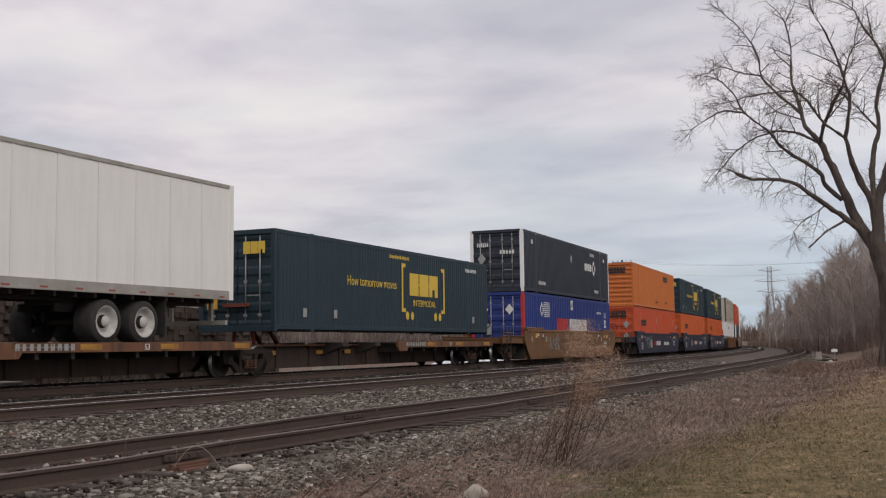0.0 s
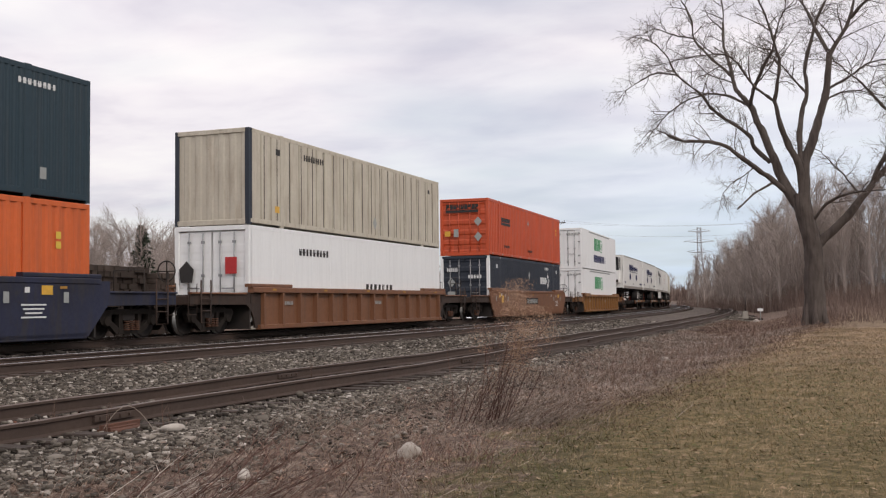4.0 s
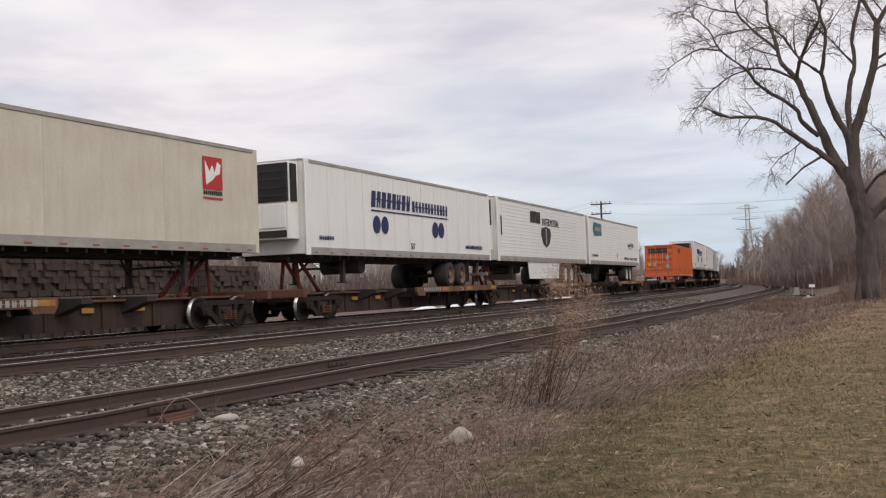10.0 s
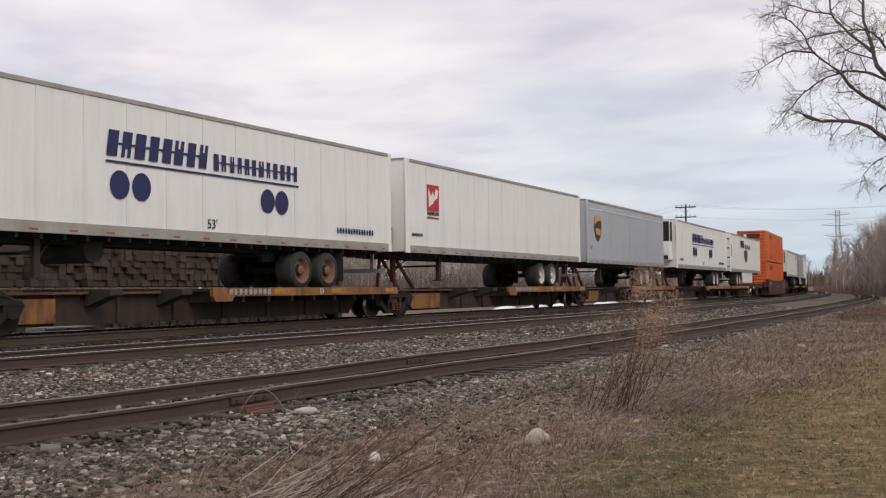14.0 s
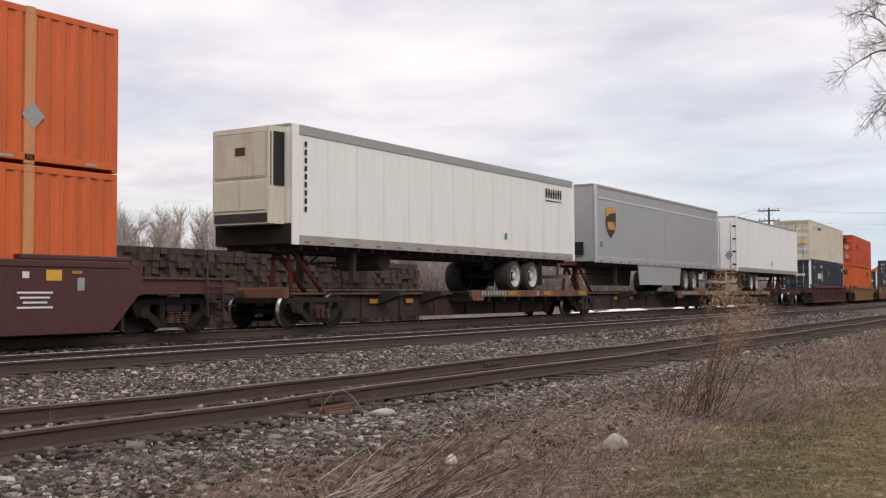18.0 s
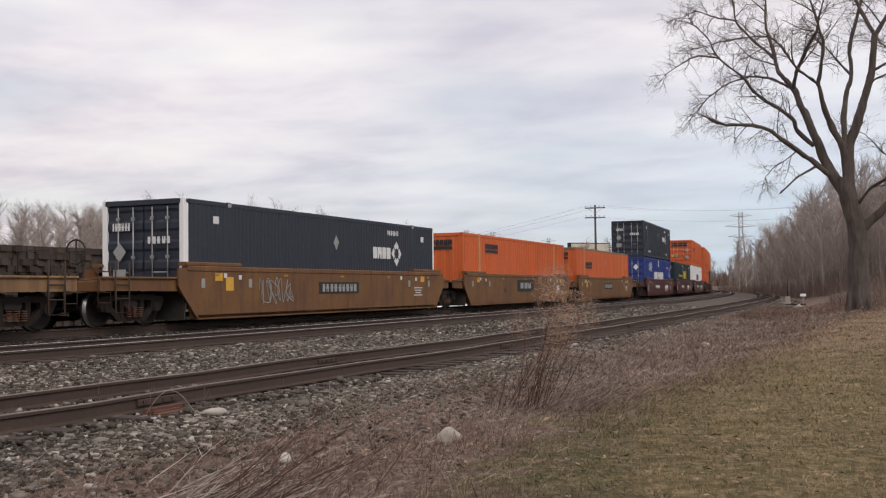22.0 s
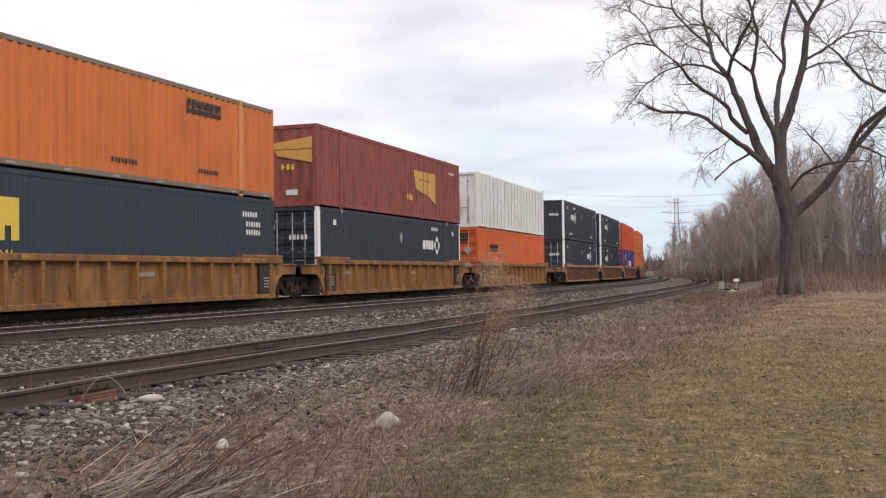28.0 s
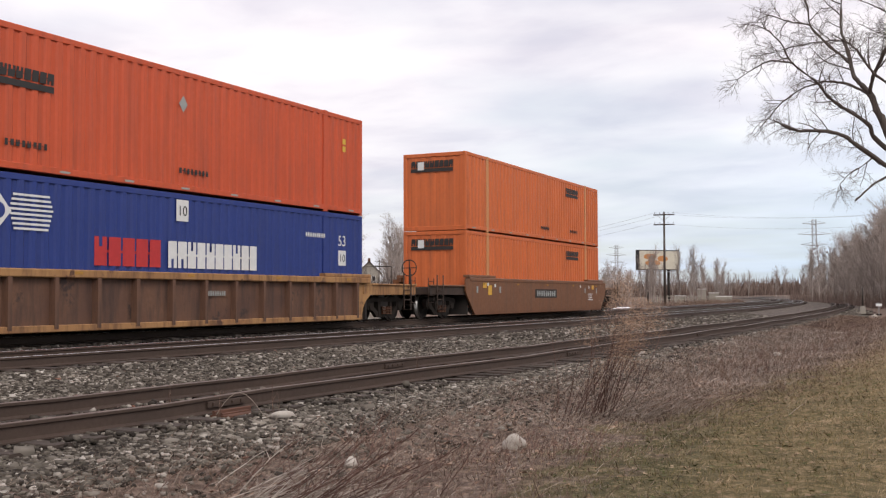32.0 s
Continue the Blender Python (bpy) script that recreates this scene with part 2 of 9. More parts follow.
M = {
    "orange": paint("orange_paint", (0.63, 0.125, 0.028), dirt=0.42),
    "orange_red": paint("orange_red_paint", (0.57, 0.088, 0.028), dirt=0.42),
    "orange_pale": paint("pale_orange_paint", (0.62, 0.145, 0.038), dirt=0.38),
    "teal": paint("dark_teal_paint", (0.013, 0.035, 0.049), dirt=0.3),
    "navy": paint("charcoal_navy_paint", (0.024, 0.031, 0.045), dirt=0.3),
    "blue": paint("royal_blue_paint", (0.018, 0.040, 0.20), dirt=0.25),
    "white": paint("white_paint", (0.82, 0.82, 0.80), other=(0.78, 0.78, 0.76), dirt=0.10, grain=0.93),
    "trailer_white": paint("trailer_white_sheet", (0.80, 0.79, 0.75), other=(0.74, 0.72, 0.66), dirt=0.13, rough=0.42, grain=0.92),
    "cream": worn_paint("cream_paint", (0.62, 0.58, 0.47), (0.55, 0.50, 0.40), (0.26, 0.19, 0.12), 0.74, 0.16),
    "dirty_cream": worn_paint("weathered_cream_paint", (0.58, 0.53, 0.43), (0.50, 0.45, 0.36), (0.20, 0.13, 0.08), 0.68, 0.30),
    "maroon": worn_paint("oxide_red_paint", (0.29, 0.068, 0.055), (0.235, 0.068, 0.054), (0.075, 0.035, 0.028), 0.62),
    "grey": paint("grey_trailer_sheet", (0.36, 0.362, 0.366), dirt=0.08, rough=0.4, grain=0.93),
    "pale_grey": paint("pale_blue_grey_sheet", (0.44, 0.465, 0.49), dirt=0.08, rough=0.4, grain=0.93),
    "car_yellow": worn_paint("freight_car_yellow", (0.31, 0.145, 0.034), (0.15, 0.060, 0.028), (0.085, 0.04, 0.026)),
    "car_tan": worn_paint("faded_freight_car_yellow", (0.19, 0.092, 0.030), (0.135, 0.061, 0.027), (0.075, 0.036, 0.024), 0.66, 0.55),
    "car_faded": worn_paint("bleached_freight_car_tan", (0.28, 0.165, 0.072), (0.185, 0.10, 0.05), (0.085, 0.045, 0.03), 0.62, 0.5),
    "car_mixed": worn_paint("rust_streaked_chord_yellow", (0.40, 0.215, 0.085), (0.28, 0.135, 0.055), (0.085, 0.040, 0.026)),
    "umber": worn_paint("rusted_umber_plate", (0.155, 0.078, 0.046), (0.095, 0.048, 0.034), (0.05, 0.03, 0.024)),
    "pylon": material("dull_galvanised_steel", (0.50, 0.50, 0.52), 0.7, scale=2),
    "car_maroon": paint("freight_car_maroon", (0.080, 0.025, 0.021), dirt=0.6, rust=(0.07, 0.03, 0.02)),
    "car_brown": paint("freight_car_brown", (0.20, 0.085, 0.04), dirt=0.6, rust=(0.09, 0.04, 0.025)),
    "car_blue": worn_paint("freight_car_blue", (0.020, 0.023, 0.050), (0.012, 0.013, 0.026), (0.034, 0.028, 0.025), 0.62),
    "spine_rust": material("grimy_brown_steel", (0.056, 0.033, 0.023), 0.85, other=(0.032, 0.023, 0.019), scale=1.2, bump=0.2, bump_scale=40, streak=(0.025, 0.02, 0.018), streak_amount=0.7),
    "hitch": material("faded_red_steel", (0.20, 0.045, 0.03), 0.8, other=(0.09, 0.035, 0.025), scale=3),
    "white_worn": worn_paint("worn_white_paint", (0.80, 0.79, 0.75), (0.70, 0.68, 0.62), (0.30, 0.24, 0.18), 0.70, 0.35),
    "tan_post": paint("tan_paint", (0.60, 0.27, 0.11), dirt=0.4),
    "worn_yellow": material("worn_yellow_paint", (0.48, 0.25, 0.04), 0.6, other=(0.22, 0.10, 0.03), scale=3, amount=0.9),
    "orange_amber": paint("amber_orange_paint", (0.60, 0.158, 0.028), dirt=0.5),
    "slate": paint("slate_blue_paint", (0.023, 0.037, 0.051), dirt=0.3),
    "dull_rail": paint("dull_grey_brown_paint", (0.20, 0.15, 0.11), dirt=0.5),
    "orange_old": worn_paint("weathered_orange_paint", (0.58, 0.172, 0.038), (0.54, 0.148, 0.034), (0.38, 0.115, 0.036), 0.70, 0.4),
    "beam_rust": worn_paint("rusty_side_beam", (0.21, 0.090, 0.040), (0.11, 0.050, 0.028), (0.045, 0.028, 0.020)),
    "rail_alloy": material("dirty_alloy_rail", (0.40, 0.38, 0.34), 0.5, 0.2, other=(0.27, 0.24, 0.20), scale=1.5, amount=0.8),
    "rust": material("rusty_steel", (0.14, 0.062, 0.035), 0.85, other=(0.08, 0.04, 0.03), scale=1.5, bump=0.2, bump_scale=40),
    "underframe": material("grimy_black_steel", (0.030, 0.026, 0.024), 0.8, other=(0.055, 0.038, 0.028), scale=2.5, bump=0.15),
    "truck": material("dusty_cast_steel", (0.022, 0.018, 0.015), 0.9, other=(0.040, 0.029, 0.023), scale=5, bump=0.2, spec=0.2),
    "wheel": material("wheel_steel", (0.020, 0.017, 0.015), 0.8, scale=6, other=(0.042, 0.030, 0.023), spec=0.2),
    "tread": material("polished_wheel_tread", (0.40, 0.39, 0.37), 0.35, 0.9, scale=8),
    "steel": material("bare_galvanised_steel", (0.36, 0.36, 0.36), 0.45, 0.6, scale=4),
    "chrome": material("aluminium_trim", (0.58, 0.59, 0.60), 0.35, 0.5, scale=3),
    "rubber": material("dusty_rubber", (0.028, 0.026, 0.025), 0.9, scale=6, other=(0.06, 0.052, 0.045)),
    "rim": material("white_wheel_rim", (0.55, 0.54, 0.51), 0.5, scale=6, other=(0.30, 0.25, 0.2)),
    "rim_rust": material("rusty_wheel_rim", (0.19, 0.105, 0.07), 0.7, scale=6),
    "black": material("black_plastic", (0.012, 0.012, 0.013), 0.5, scale=5),
    "mark_white": material("white_lettering", (0.72, 0.72, 0.70), 0.6, scale=7, amount=0.35),
    "mark_yellow": material("yellow_lettering", (0.72, 0.50, 0.07), 0.6, scale=7, amount=0.35),
    "mark_navy": material("navy_lettering", (0.022, 0.026, 0.10), 0.6, scale=7),
    "mark_black": material("black_lettering", (0.03, 0.026, 0.024), 0.6, scale=7),
    "mark_red": material("red_lettering", (0.50, 0.035, 0.035), 0.6, scale=7),
    "mark_green": material("green_lettering", (0.07, 0.34, 0.14), 0.6, scale=7),
    "mark_brown": material("brown_shield", (0.060, 0.026, 0.014), 0.6, scale=7),
    "mark_gold": material("gold_shield_band", (0.60, 0.33, 0.08), 0.6, scale=7),
    "mark_teal": material("teal_panel", (0.03, 0.16, 0.22), 0.6, scale=7),
    "reflector": material("pale_reflector_patch", (0.34, 0.35, 0.33), 0.5, scale=7),
    "tape_red": material("red_reflective_tape", (0.30, 0.085, 0.065), 0.5, scale=9),
    "tape_yellow": material("yellow_reflective_tape", (0.72, 0.40, 0.05), 0.4, scale=9),
    "rail": material("rusty_rail_steel", (0.075, 0.050, 0.038), 0.75, other=(0.050, 0.035, 0.028), scale=1.2, bump=0.15, spec=0.3),
    "railhead": material("worn_rail_head", (0.17, 0.13, 0.11), 0.5, 0.4, other=(0.10, 0.070, 0.055), scale=0.7, amount=0.8),
    "railtop": material("polished_rail_head", (0.50, 0.49, 0.48), 0.25, 0.9, other=(0.32, 0.28, 0.26), scale=0.7),
    "tie": material("weathered_tie_wood", (0.052, 0.037, 0.029), 0.95, other=(0.085, 0.062, 0.048), scale=2.0, bump=0.5, bump_scale=18,
                    streak=(0.03, 0.022, 0.018), streak_amount=0.6, streak_scale=(0.4, 6, 6), random_tone=0.25),
    "old_tie": material("stacked_tie_wood", (0.078, 0.058, 0.047), 0.95, other=(0.038, 0.029, 0.024), scale=1.2, bump=0.5, bump_scale=14, random_tone=0.3),
    "bark": material("grey_brown_bark", (0.108, 0.086, 0.073), 0.95, other=(0.055, 0.043, 0.037), scale=1.6, bump=0.7, bump_scale=22,
                     streak=(0.04, 0.03, 0.026), streak_amount=0.7, streak_scale=(3, 3, 0.35)),
    "twig": material("bare_twig_bark", (0.14, 0.112, 0.098), 0.95, other=(0.09, 0.071, 0.062), scale=0.8),
    # paler than near twigs: the haze over distant woods is put into this colour
    "wood_far": material("hazed_bare_twigs", (0.35, 0.294, 0.26), 0.95, other=(0.245, 0.2, 0.175), scale=0.25, random_tone=0.2),
    "pole": material("weathered_pole_wood", (0.085, 0.068, 0.058), 0.9, scale=1.5),
    "concrete": material("stained_concrete", (0.36, 0.33, 0.28), 0.9, scale=1.2, bump=0.3),
    "snow": material("old_snow", (0.86, 0.88, 0.90), 0.6, scale=0.8, other=(0.66, 0.66, 0.66), amount=0.5),
}


# ---- mesh building ----
class Geo:
    """Gathers boxes, tubes and prisms into one mesh."""

    def __init__(self):
        self.v, self.f, self.k, self.slot, self.smooth = [], [], [], 0, []

    def add(self, verts, faces, smooth=False):
        o = len(self.v)
        self.v += [tuple(p) for p in verts]
        self.f += [tuple(i + o for i in f) for f in faces]
        self.k += [self.slot] * len(faces)
        self.smooth += [smooth] * len(faces)
        return self

    def box(self, x0, x1, y0, y1, z0, z1, c=0.0):
        """A box; with c its edges along the longest side are cut off."""
        if not c:
            return self.add([(x0, y0, z0), (x1, y0, z0), (x1, y1, z0), (x0, y1, z0), (x0, y0, z1), (x1, y0, z1), (x1, y1, z1), (x0, y1, z1)],
                            [(3, 2, 1, 0), (4, 5, 6, 7), (0, 1, 5, 4), (1, 2, 6, 5), (2, 3, 7, 6), (3, 0, 4, 7)])
        dx, dy, dz = x1 - x0, y1 - y0, z1 - z0
        if dx >= dy and dx >= dz:
            ring = [(y0 + c, z0), (y1 - c, z0), (y1, z0 + c), (y1, z1 - c), (y1 - c, z1), (y0 + c, z1), (y0, z1 - c), (y0, z0 + c)]
            a, b = [(x0, y, z) for y, z in ring], [(x1, y, z) for y, z in ring]
        elif dy >= dz:
            ring = [(z0 + c, x0), (z1 - c, x0), (z1, x0 + c), (z1, x1 - c), (z1 - c, x1), (z0 + c, x1), (z0, x1 - c), (z0, x0 + c)]
            a, b = [(x, y0, z) for z, x in ring], [(x, y1, z) for z, x in ring]
        else:
            ring = [(x0 + c, y0), (x1 - c, y0), (x1, y0 + c), (x1, y1 - c), (x1 - c, y1), (x0 + c, y1), (x0, y1 - c), (x0, y0 + c)]
            a, b = [(x, y, z0) for x, y in ring], [(x, y, z1) for x, y in ring]
        n = 8
        return self.add(a + b, [tuple(range(n - 1, -1, -1)), tuple(range(n, 2 * n))] + [(i, (i + 1) % n, n + (i + 1) % n, n + i) for i in range(n)])

    def prism(self, outline, axis, a, b):
        """An outline drawn in the plane across an axis, pushed from a to b. Axis y: outline in (x, z); axis x: in (y, z); axis z: in (x, y)."""
        def at(p, w):
            return {"x": (w, p[0], p[1]), "y": (p[0], w, p[1]), "z": (p[0], p[1], w)}[axis]
        n = len(outline)
        return self.add([at(p, a) for p in outline] + [at(p, b) for p in outline],
                        [tuple(range(n - 1, -1, -1)), tuple(range(n, 2 * n))] + [(i, (i + 1) % n, n + (i + 1) % n, n + i) for i in range(n)])

    def tube(self, points, radii, sides=6, caps=True, smooth=True):
        """A round bar along points."""
        pts = [Vector(p) for p in points]
        if not isinstance(radii, (list, tuple)):
            radii = [radii] * len(pts)
        rings, n = [], sides
        d0 = (pts[1] - pts[0]).normalized()
        u = d0.orthogonal().normalized()
        for i, p in enumerate(pts):
            d = (pts[min(i + 1, len(pts) - 1)] - pts[max(i - 1, 0)]).normalized()
            u = (u - d * u.dot(d)).normalized()
            w = d.cross(u)
            rings += [p + (u * math.cos(a) + w * math.sin(a)) * radii[i] for a in (2 * math.pi * j / n for j in range(n))]
        faces = [(i * n + j, i * n + (j + 1) % n, (i + 1) * n + (j + 1) % n, (i + 1) * n + j) for i in range(len(pts) - 1) for j in range(n)]
        self.add(rings, faces, smooth)
        if caps:
            o = len(self.v) - len(rings)
            self.f += [tuple(o + j for j in range(n - 1, -1, -1)), tuple(o + len(rings) - n + j for j in range(n))]
            self.k += [self.slot] * 2
            self.smooth += [False] * 2
        return self

    def disc(self, c, axis_y, r, w, sides=20):
        """A wheel-like cylinder across y at c, of radius r, from y to y + w."""
        x, y, z = c
        return self.tube([(x, y, z), (x, y + w, z)], r, sides)

    def mesh(self, name, *mats):
        m = bpy.data.meshes.new(name)
        m.from_pydata(self.v, [], self.f)
        for mat in mats:
            m.materials.append(mat)
        if any(self.k):
            m.polygons.foreach_set("material_index", self.k)
        if any(self.smooth):
            m.polygons.foreach_set("use_smooth", self.smooth)
        m.update()
        return m


def thing(name, label, category, group="", kind="", at=None):
    """An empty that carries the parts of one thing."""
    ob = new(name)
    ob.empty_display_size = 0.3
    tagged(ob, label, category, group, kind)
    if at is not None:
        ob.matrix_basis = at
    return ob


def part(name, g, mat, parent, label="", at=None):
    """One mesh object under a thing or under a part; g is a Geo or a ready mesh."""
    mats = mat if isinstance(mat, (list, tuple)) else (mat,)
    data = g.mesh(name, *mats) if isinstance(g, Geo) else g
    ob = new(name, data)
    ob.parent = parent
    if at is not None:
        ob.matrix_basis = at
    if label:
        ob["label"] = label
    return ob


def single(name, g, mat, label, category, group="", kind="", at=None):
    """A thing that is one mesh."""
    mats = mat if isinstance(mat, (list, tuple)) else (mat,)
    ob = new(name, g.mesh(name, *mats) if isinstance(g, Geo) else g)
    tagged(ob, label, category, group, kind)
    if at is not None:
        ob.matrix_basis = at
    return ob


# ---- the line of the tracks ----
# s runs along the outer main track, away from the camera; the line is straight to s = 6 and bends left with a radius of 1070 m
X0, H0, S0, RADIUS = -18.15, radians(2.115), 6.0, 1070.0
RAIL_Z = (0.872, 0.716, 0.523)      # rail tops: outer main, inner main, siding
OFFSET = (0.0, 3.675, 9.44)         # metres right of the outer main
GAUGE = 0.755                       # half the distance between rail heads


def line(s, o=0.0):
    """The place at s along the line, o metres to its right, and its heading (left of +y)."""
    if s <= S0:
        h, x, y = H0, X0 - math.sin(H0) * s, math.cos(H0) * s
    else:
        h = H0 + (s - S0) / RADIUS
        x = X0 - math.sin(H0) * S0 + RADIUS * (math.cos(h) - math.cos(H0))
        y = math.cos(H0) * S0 + RADIUS * (math.sin(h) - math.sin(H0))
    return x + math.cos(h) * o, y + math.sin(h) * o, h


def on_line(s, z, o=0.0):
    """A pose on the line: x runs away along the track, y to the left."""
    x, y, h = line(s, o)
    return pose(x, y, z, 0, 0, 90 + math.degrees(h))


def across(x, y):
    """How far right of the outer main a place lies, and its s (arrays)."""
    cx, cy = X0 - math.sin(H0) * S0 - RADIUS * math.cos(H0), math.cos(H0) * S0 - RADIUS * math.sin(H0)
    dx, dy = x - cx, y - cy
    arc_o, arc_s = np.hypot(dx, dy) - RADIUS, S0 + (np.arctan2(dy, dx) - H0) * RADIUS
    ux, uy = -math.sin(H0), math.cos(H0)
    s = (x - X0) * ux + y * uy
    o = (x - X0) * uy - y * ux
    return np.where(s > S0, arc_o, o), np.where(s > S0, arc_s, s)


PROFILE_O = (-900, -40, -9, -4.2, -2.7, -1.6, 1.5, 1.9, 2.3, 5.0, 5.6, 6.8, 7.9, 10.6, 11.5, 12.7, 13.8, 16, 900)
PROFILE_Z = (0.6, 0.55, 0.42, 0.40, 0.52, 0.645, 0.645, 0.58, 0.49, 0.49, 0.45, 0.33, 0.30, 0.292, 0.22, 0.04, -0.02, 0.0, 0.0)


def wobble(x, y, f, seed=0.0):
    """A cheap smooth field of bumps between about -1 and 1 (arrays)."""
    return (np.sin(x * f + 1.3 + seed) * np.cos(y * f * 1.13 + 0.7 * seed) + 0.6 * np.sin(x * f * 2.3 - y * f * 1.7 + seed) + 0.4 * np.cos(x * f * 4.1 + y * f * 3.7 + 2 * seed)) / 1.6


def ground_z(x, y):
    """Height of the ground (arrays)."""
    o, s = across(x, y)
    z = np.interp(o, PROFILE_O, PROFILE_Z)
    right = np.clip((o - 13.0) / 4.0, 0, 1)
    z = z + right * 0.011 * np.clip(y, 0, 110)
    rough = np.clip((o - 11.2) / 1.5, 0, 1)
    z = z + rough * (0.035 * wobble(x, y, 0.9) + 0.018 * wobble(x, y, 2.9, 2.0))
    far = np.clip((np.hypot(x, y) - 300) / 900, 0, 1)
    return z + far * 6.0 * (0.5 + 0.5 * wobble(x, y, 0.004, 4.0))


def gz(x, y):
    return float(ground_z(np.array([x], float), np.array([y], float))[0])


def edge_of_turf(y):
    """Where the mown grass begins (x)."""
    return np.interp(y, (-20, 5, 8.0, 10.5, 12.0, 13.8, 16.3, 20, 27.5, 38, 50, 80, 200), (-1.2, -2.9, -3.7, -4.15, -4.4, -4.45, -4.4, -4.35, -4.45, -4.7, -4.3, -4.0, -4.0))


# ---- ground ----
def axis_steps(dense0, dense1, step, reach0, reach1):
    mid = list(np.arange(dense0, dense1, step))
    low, w = [], step
    p = dense0
    while p > reach0:
        w *= 1.25
        p -= w
        low.append(p)
    high, w = [], step
    p = dense1
    while p < reach1:
        high.append(p)
        w *= 1.22
        p += w
    return np.array(low[::-1] + mid + high)


def ground_material():
    m = bpy.data.materials.new("ground_surface")
    m.use_nodes = True
    n, l = m.node_tree.nodes, m.node_tree.links
    p = n["Principled BSDF"]
    p.inputs["Roughness"].default_value = 0.95
    p.inputs["Specular IOR Level"].default_value = 0.2
    co = n.new("ShaderNodeTexCoord").outputs["Object"]

    def tex(sc, detail=6.0, rg=0.6):
        t = n.new("ShaderNodeTexNoise")
        t.inputs["Scale"].default_value, t.inputs["Detail"].default_value, t.inputs["Roughness"].default_value = sc, detail, rg
        l.new(co, t.inputs["Vector"])
        return t.outputs[0]

    def ramp(v, *stops):
        r = n.new("ShaderNodeValToRGB")
        el = r.color_ramp.elements
        el[0].position, el[0].color = stops[0][0], (*stops[0][1], 1)
        el[1].position, el[1].color = stops[-1][0], (*stops[-1][1], 1)
        for pos, c in stops[1:-1]:
            el.new(pos).color = (*c, 1)
        l.new(v, r.inputs[0])
        return r.outputs[0]

    def mix(fac, a, b):
        x = n.new("ShaderNodeMix")
        x.data_type = "RGBA"
        l.new(fac, x.inputs[0])
        l.new(a, x.inputs[6])
        l.new(b, x.inputs[7])
        return x.outputs[2]

    def zone(name, width):
        a = n.new("ShaderNodeAttribute")
        a.attribute_name = name
        add = n.new("ShaderNodeMath")
        add.operation = "MULTIPLY_ADD"
        l.new(tex(1.4, 8.0), add.inputs[0])
        add.inputs[1].default_value = width
        l.new(a.outputs["Fac"], add.inputs[2])
        r = n.new("ShaderNodeMapRange")
        r.inputs["From Min"].default_value, r.inputs["From Max"].default_value = 0.40 + width / 2, 0.60 + width / 2
        l.new(add.outputs[0], r.inputs[0])
        return r.outputs[0]

    gravel = ramp(tex(11.0, 8.0, 0.8), (0.34, (0.028, 0.021, 0.017)), (0.5, (0.082, 0.065, 0.054)), (0.68, (0.24, 0.20, 0.172)))
    litter = ramp(tex(6.5, 12.0, 0.85), (0.37, (0.036, 0.023, 0.017)), (0.5, (0.118, 0.081, 0.062)), (0.64, (0.32, 0.24, 0.19)))
    lush = ramp(tex(6.5, 12.0, 0.85), (0.36, (0.038, 0.033, 0.014)), (0.47, (0.104, 0.083, 0.037)), (0.54, (0.170, 0.124, 0.063)), (0.64, (0.34, 0.248, 0.150)))
    worn = ramp(tex(5.0, 12.0, 0.84), (0.36, (0.080, 0.056, 0.034)), (0.5, (0.195, 0.140, 0.090)), (0.66, (0.35, 0.26, 0.175)))
    turf = mix(zone("worn", 0.9), lush, worn)
    dark_turf = ramp(tex(6.5, 12.0, 0.85), (0.36, (0.028, 0.026, 0.011)), (0.5, (0.088, 0.074, 0.034)), (0.66, (0.25, 0.188, 0.108)))
    turf = mix(zone("dark_edge", 0.9), turf, dark_turf)
    c = mix(zone("turf", 1.5), litter, turf)
    # darker gravel paints the shade beneath the train on the outer main
    shaded_gravel = ramp(tex(11.0, 8.0, 0.8), (0.34, (0.014, 0.011, 0.009)), (0.5, (0.035, 0.028, 0.024)), (0.68, (0.10, 0.085, 0.073)))
    gravel = mix(zone("train_shade", 0.5), gravel, shaded_gravel)
    c = mix(zone("gravel", 0.8), c, gravel)
    l.new(c, p.inputs["Base Color"])
    b = n.new("ShaderNodeBump")
    b.inputs["Strength"].default_value, b.inputs["Distance"].default_value = 0.8, 0.04
    l.new(tex(11.0, 8.0, 0.75), b.inputs["Height"])
    l.new(b.outputs[0], p.inputs["Normal"])
    return m


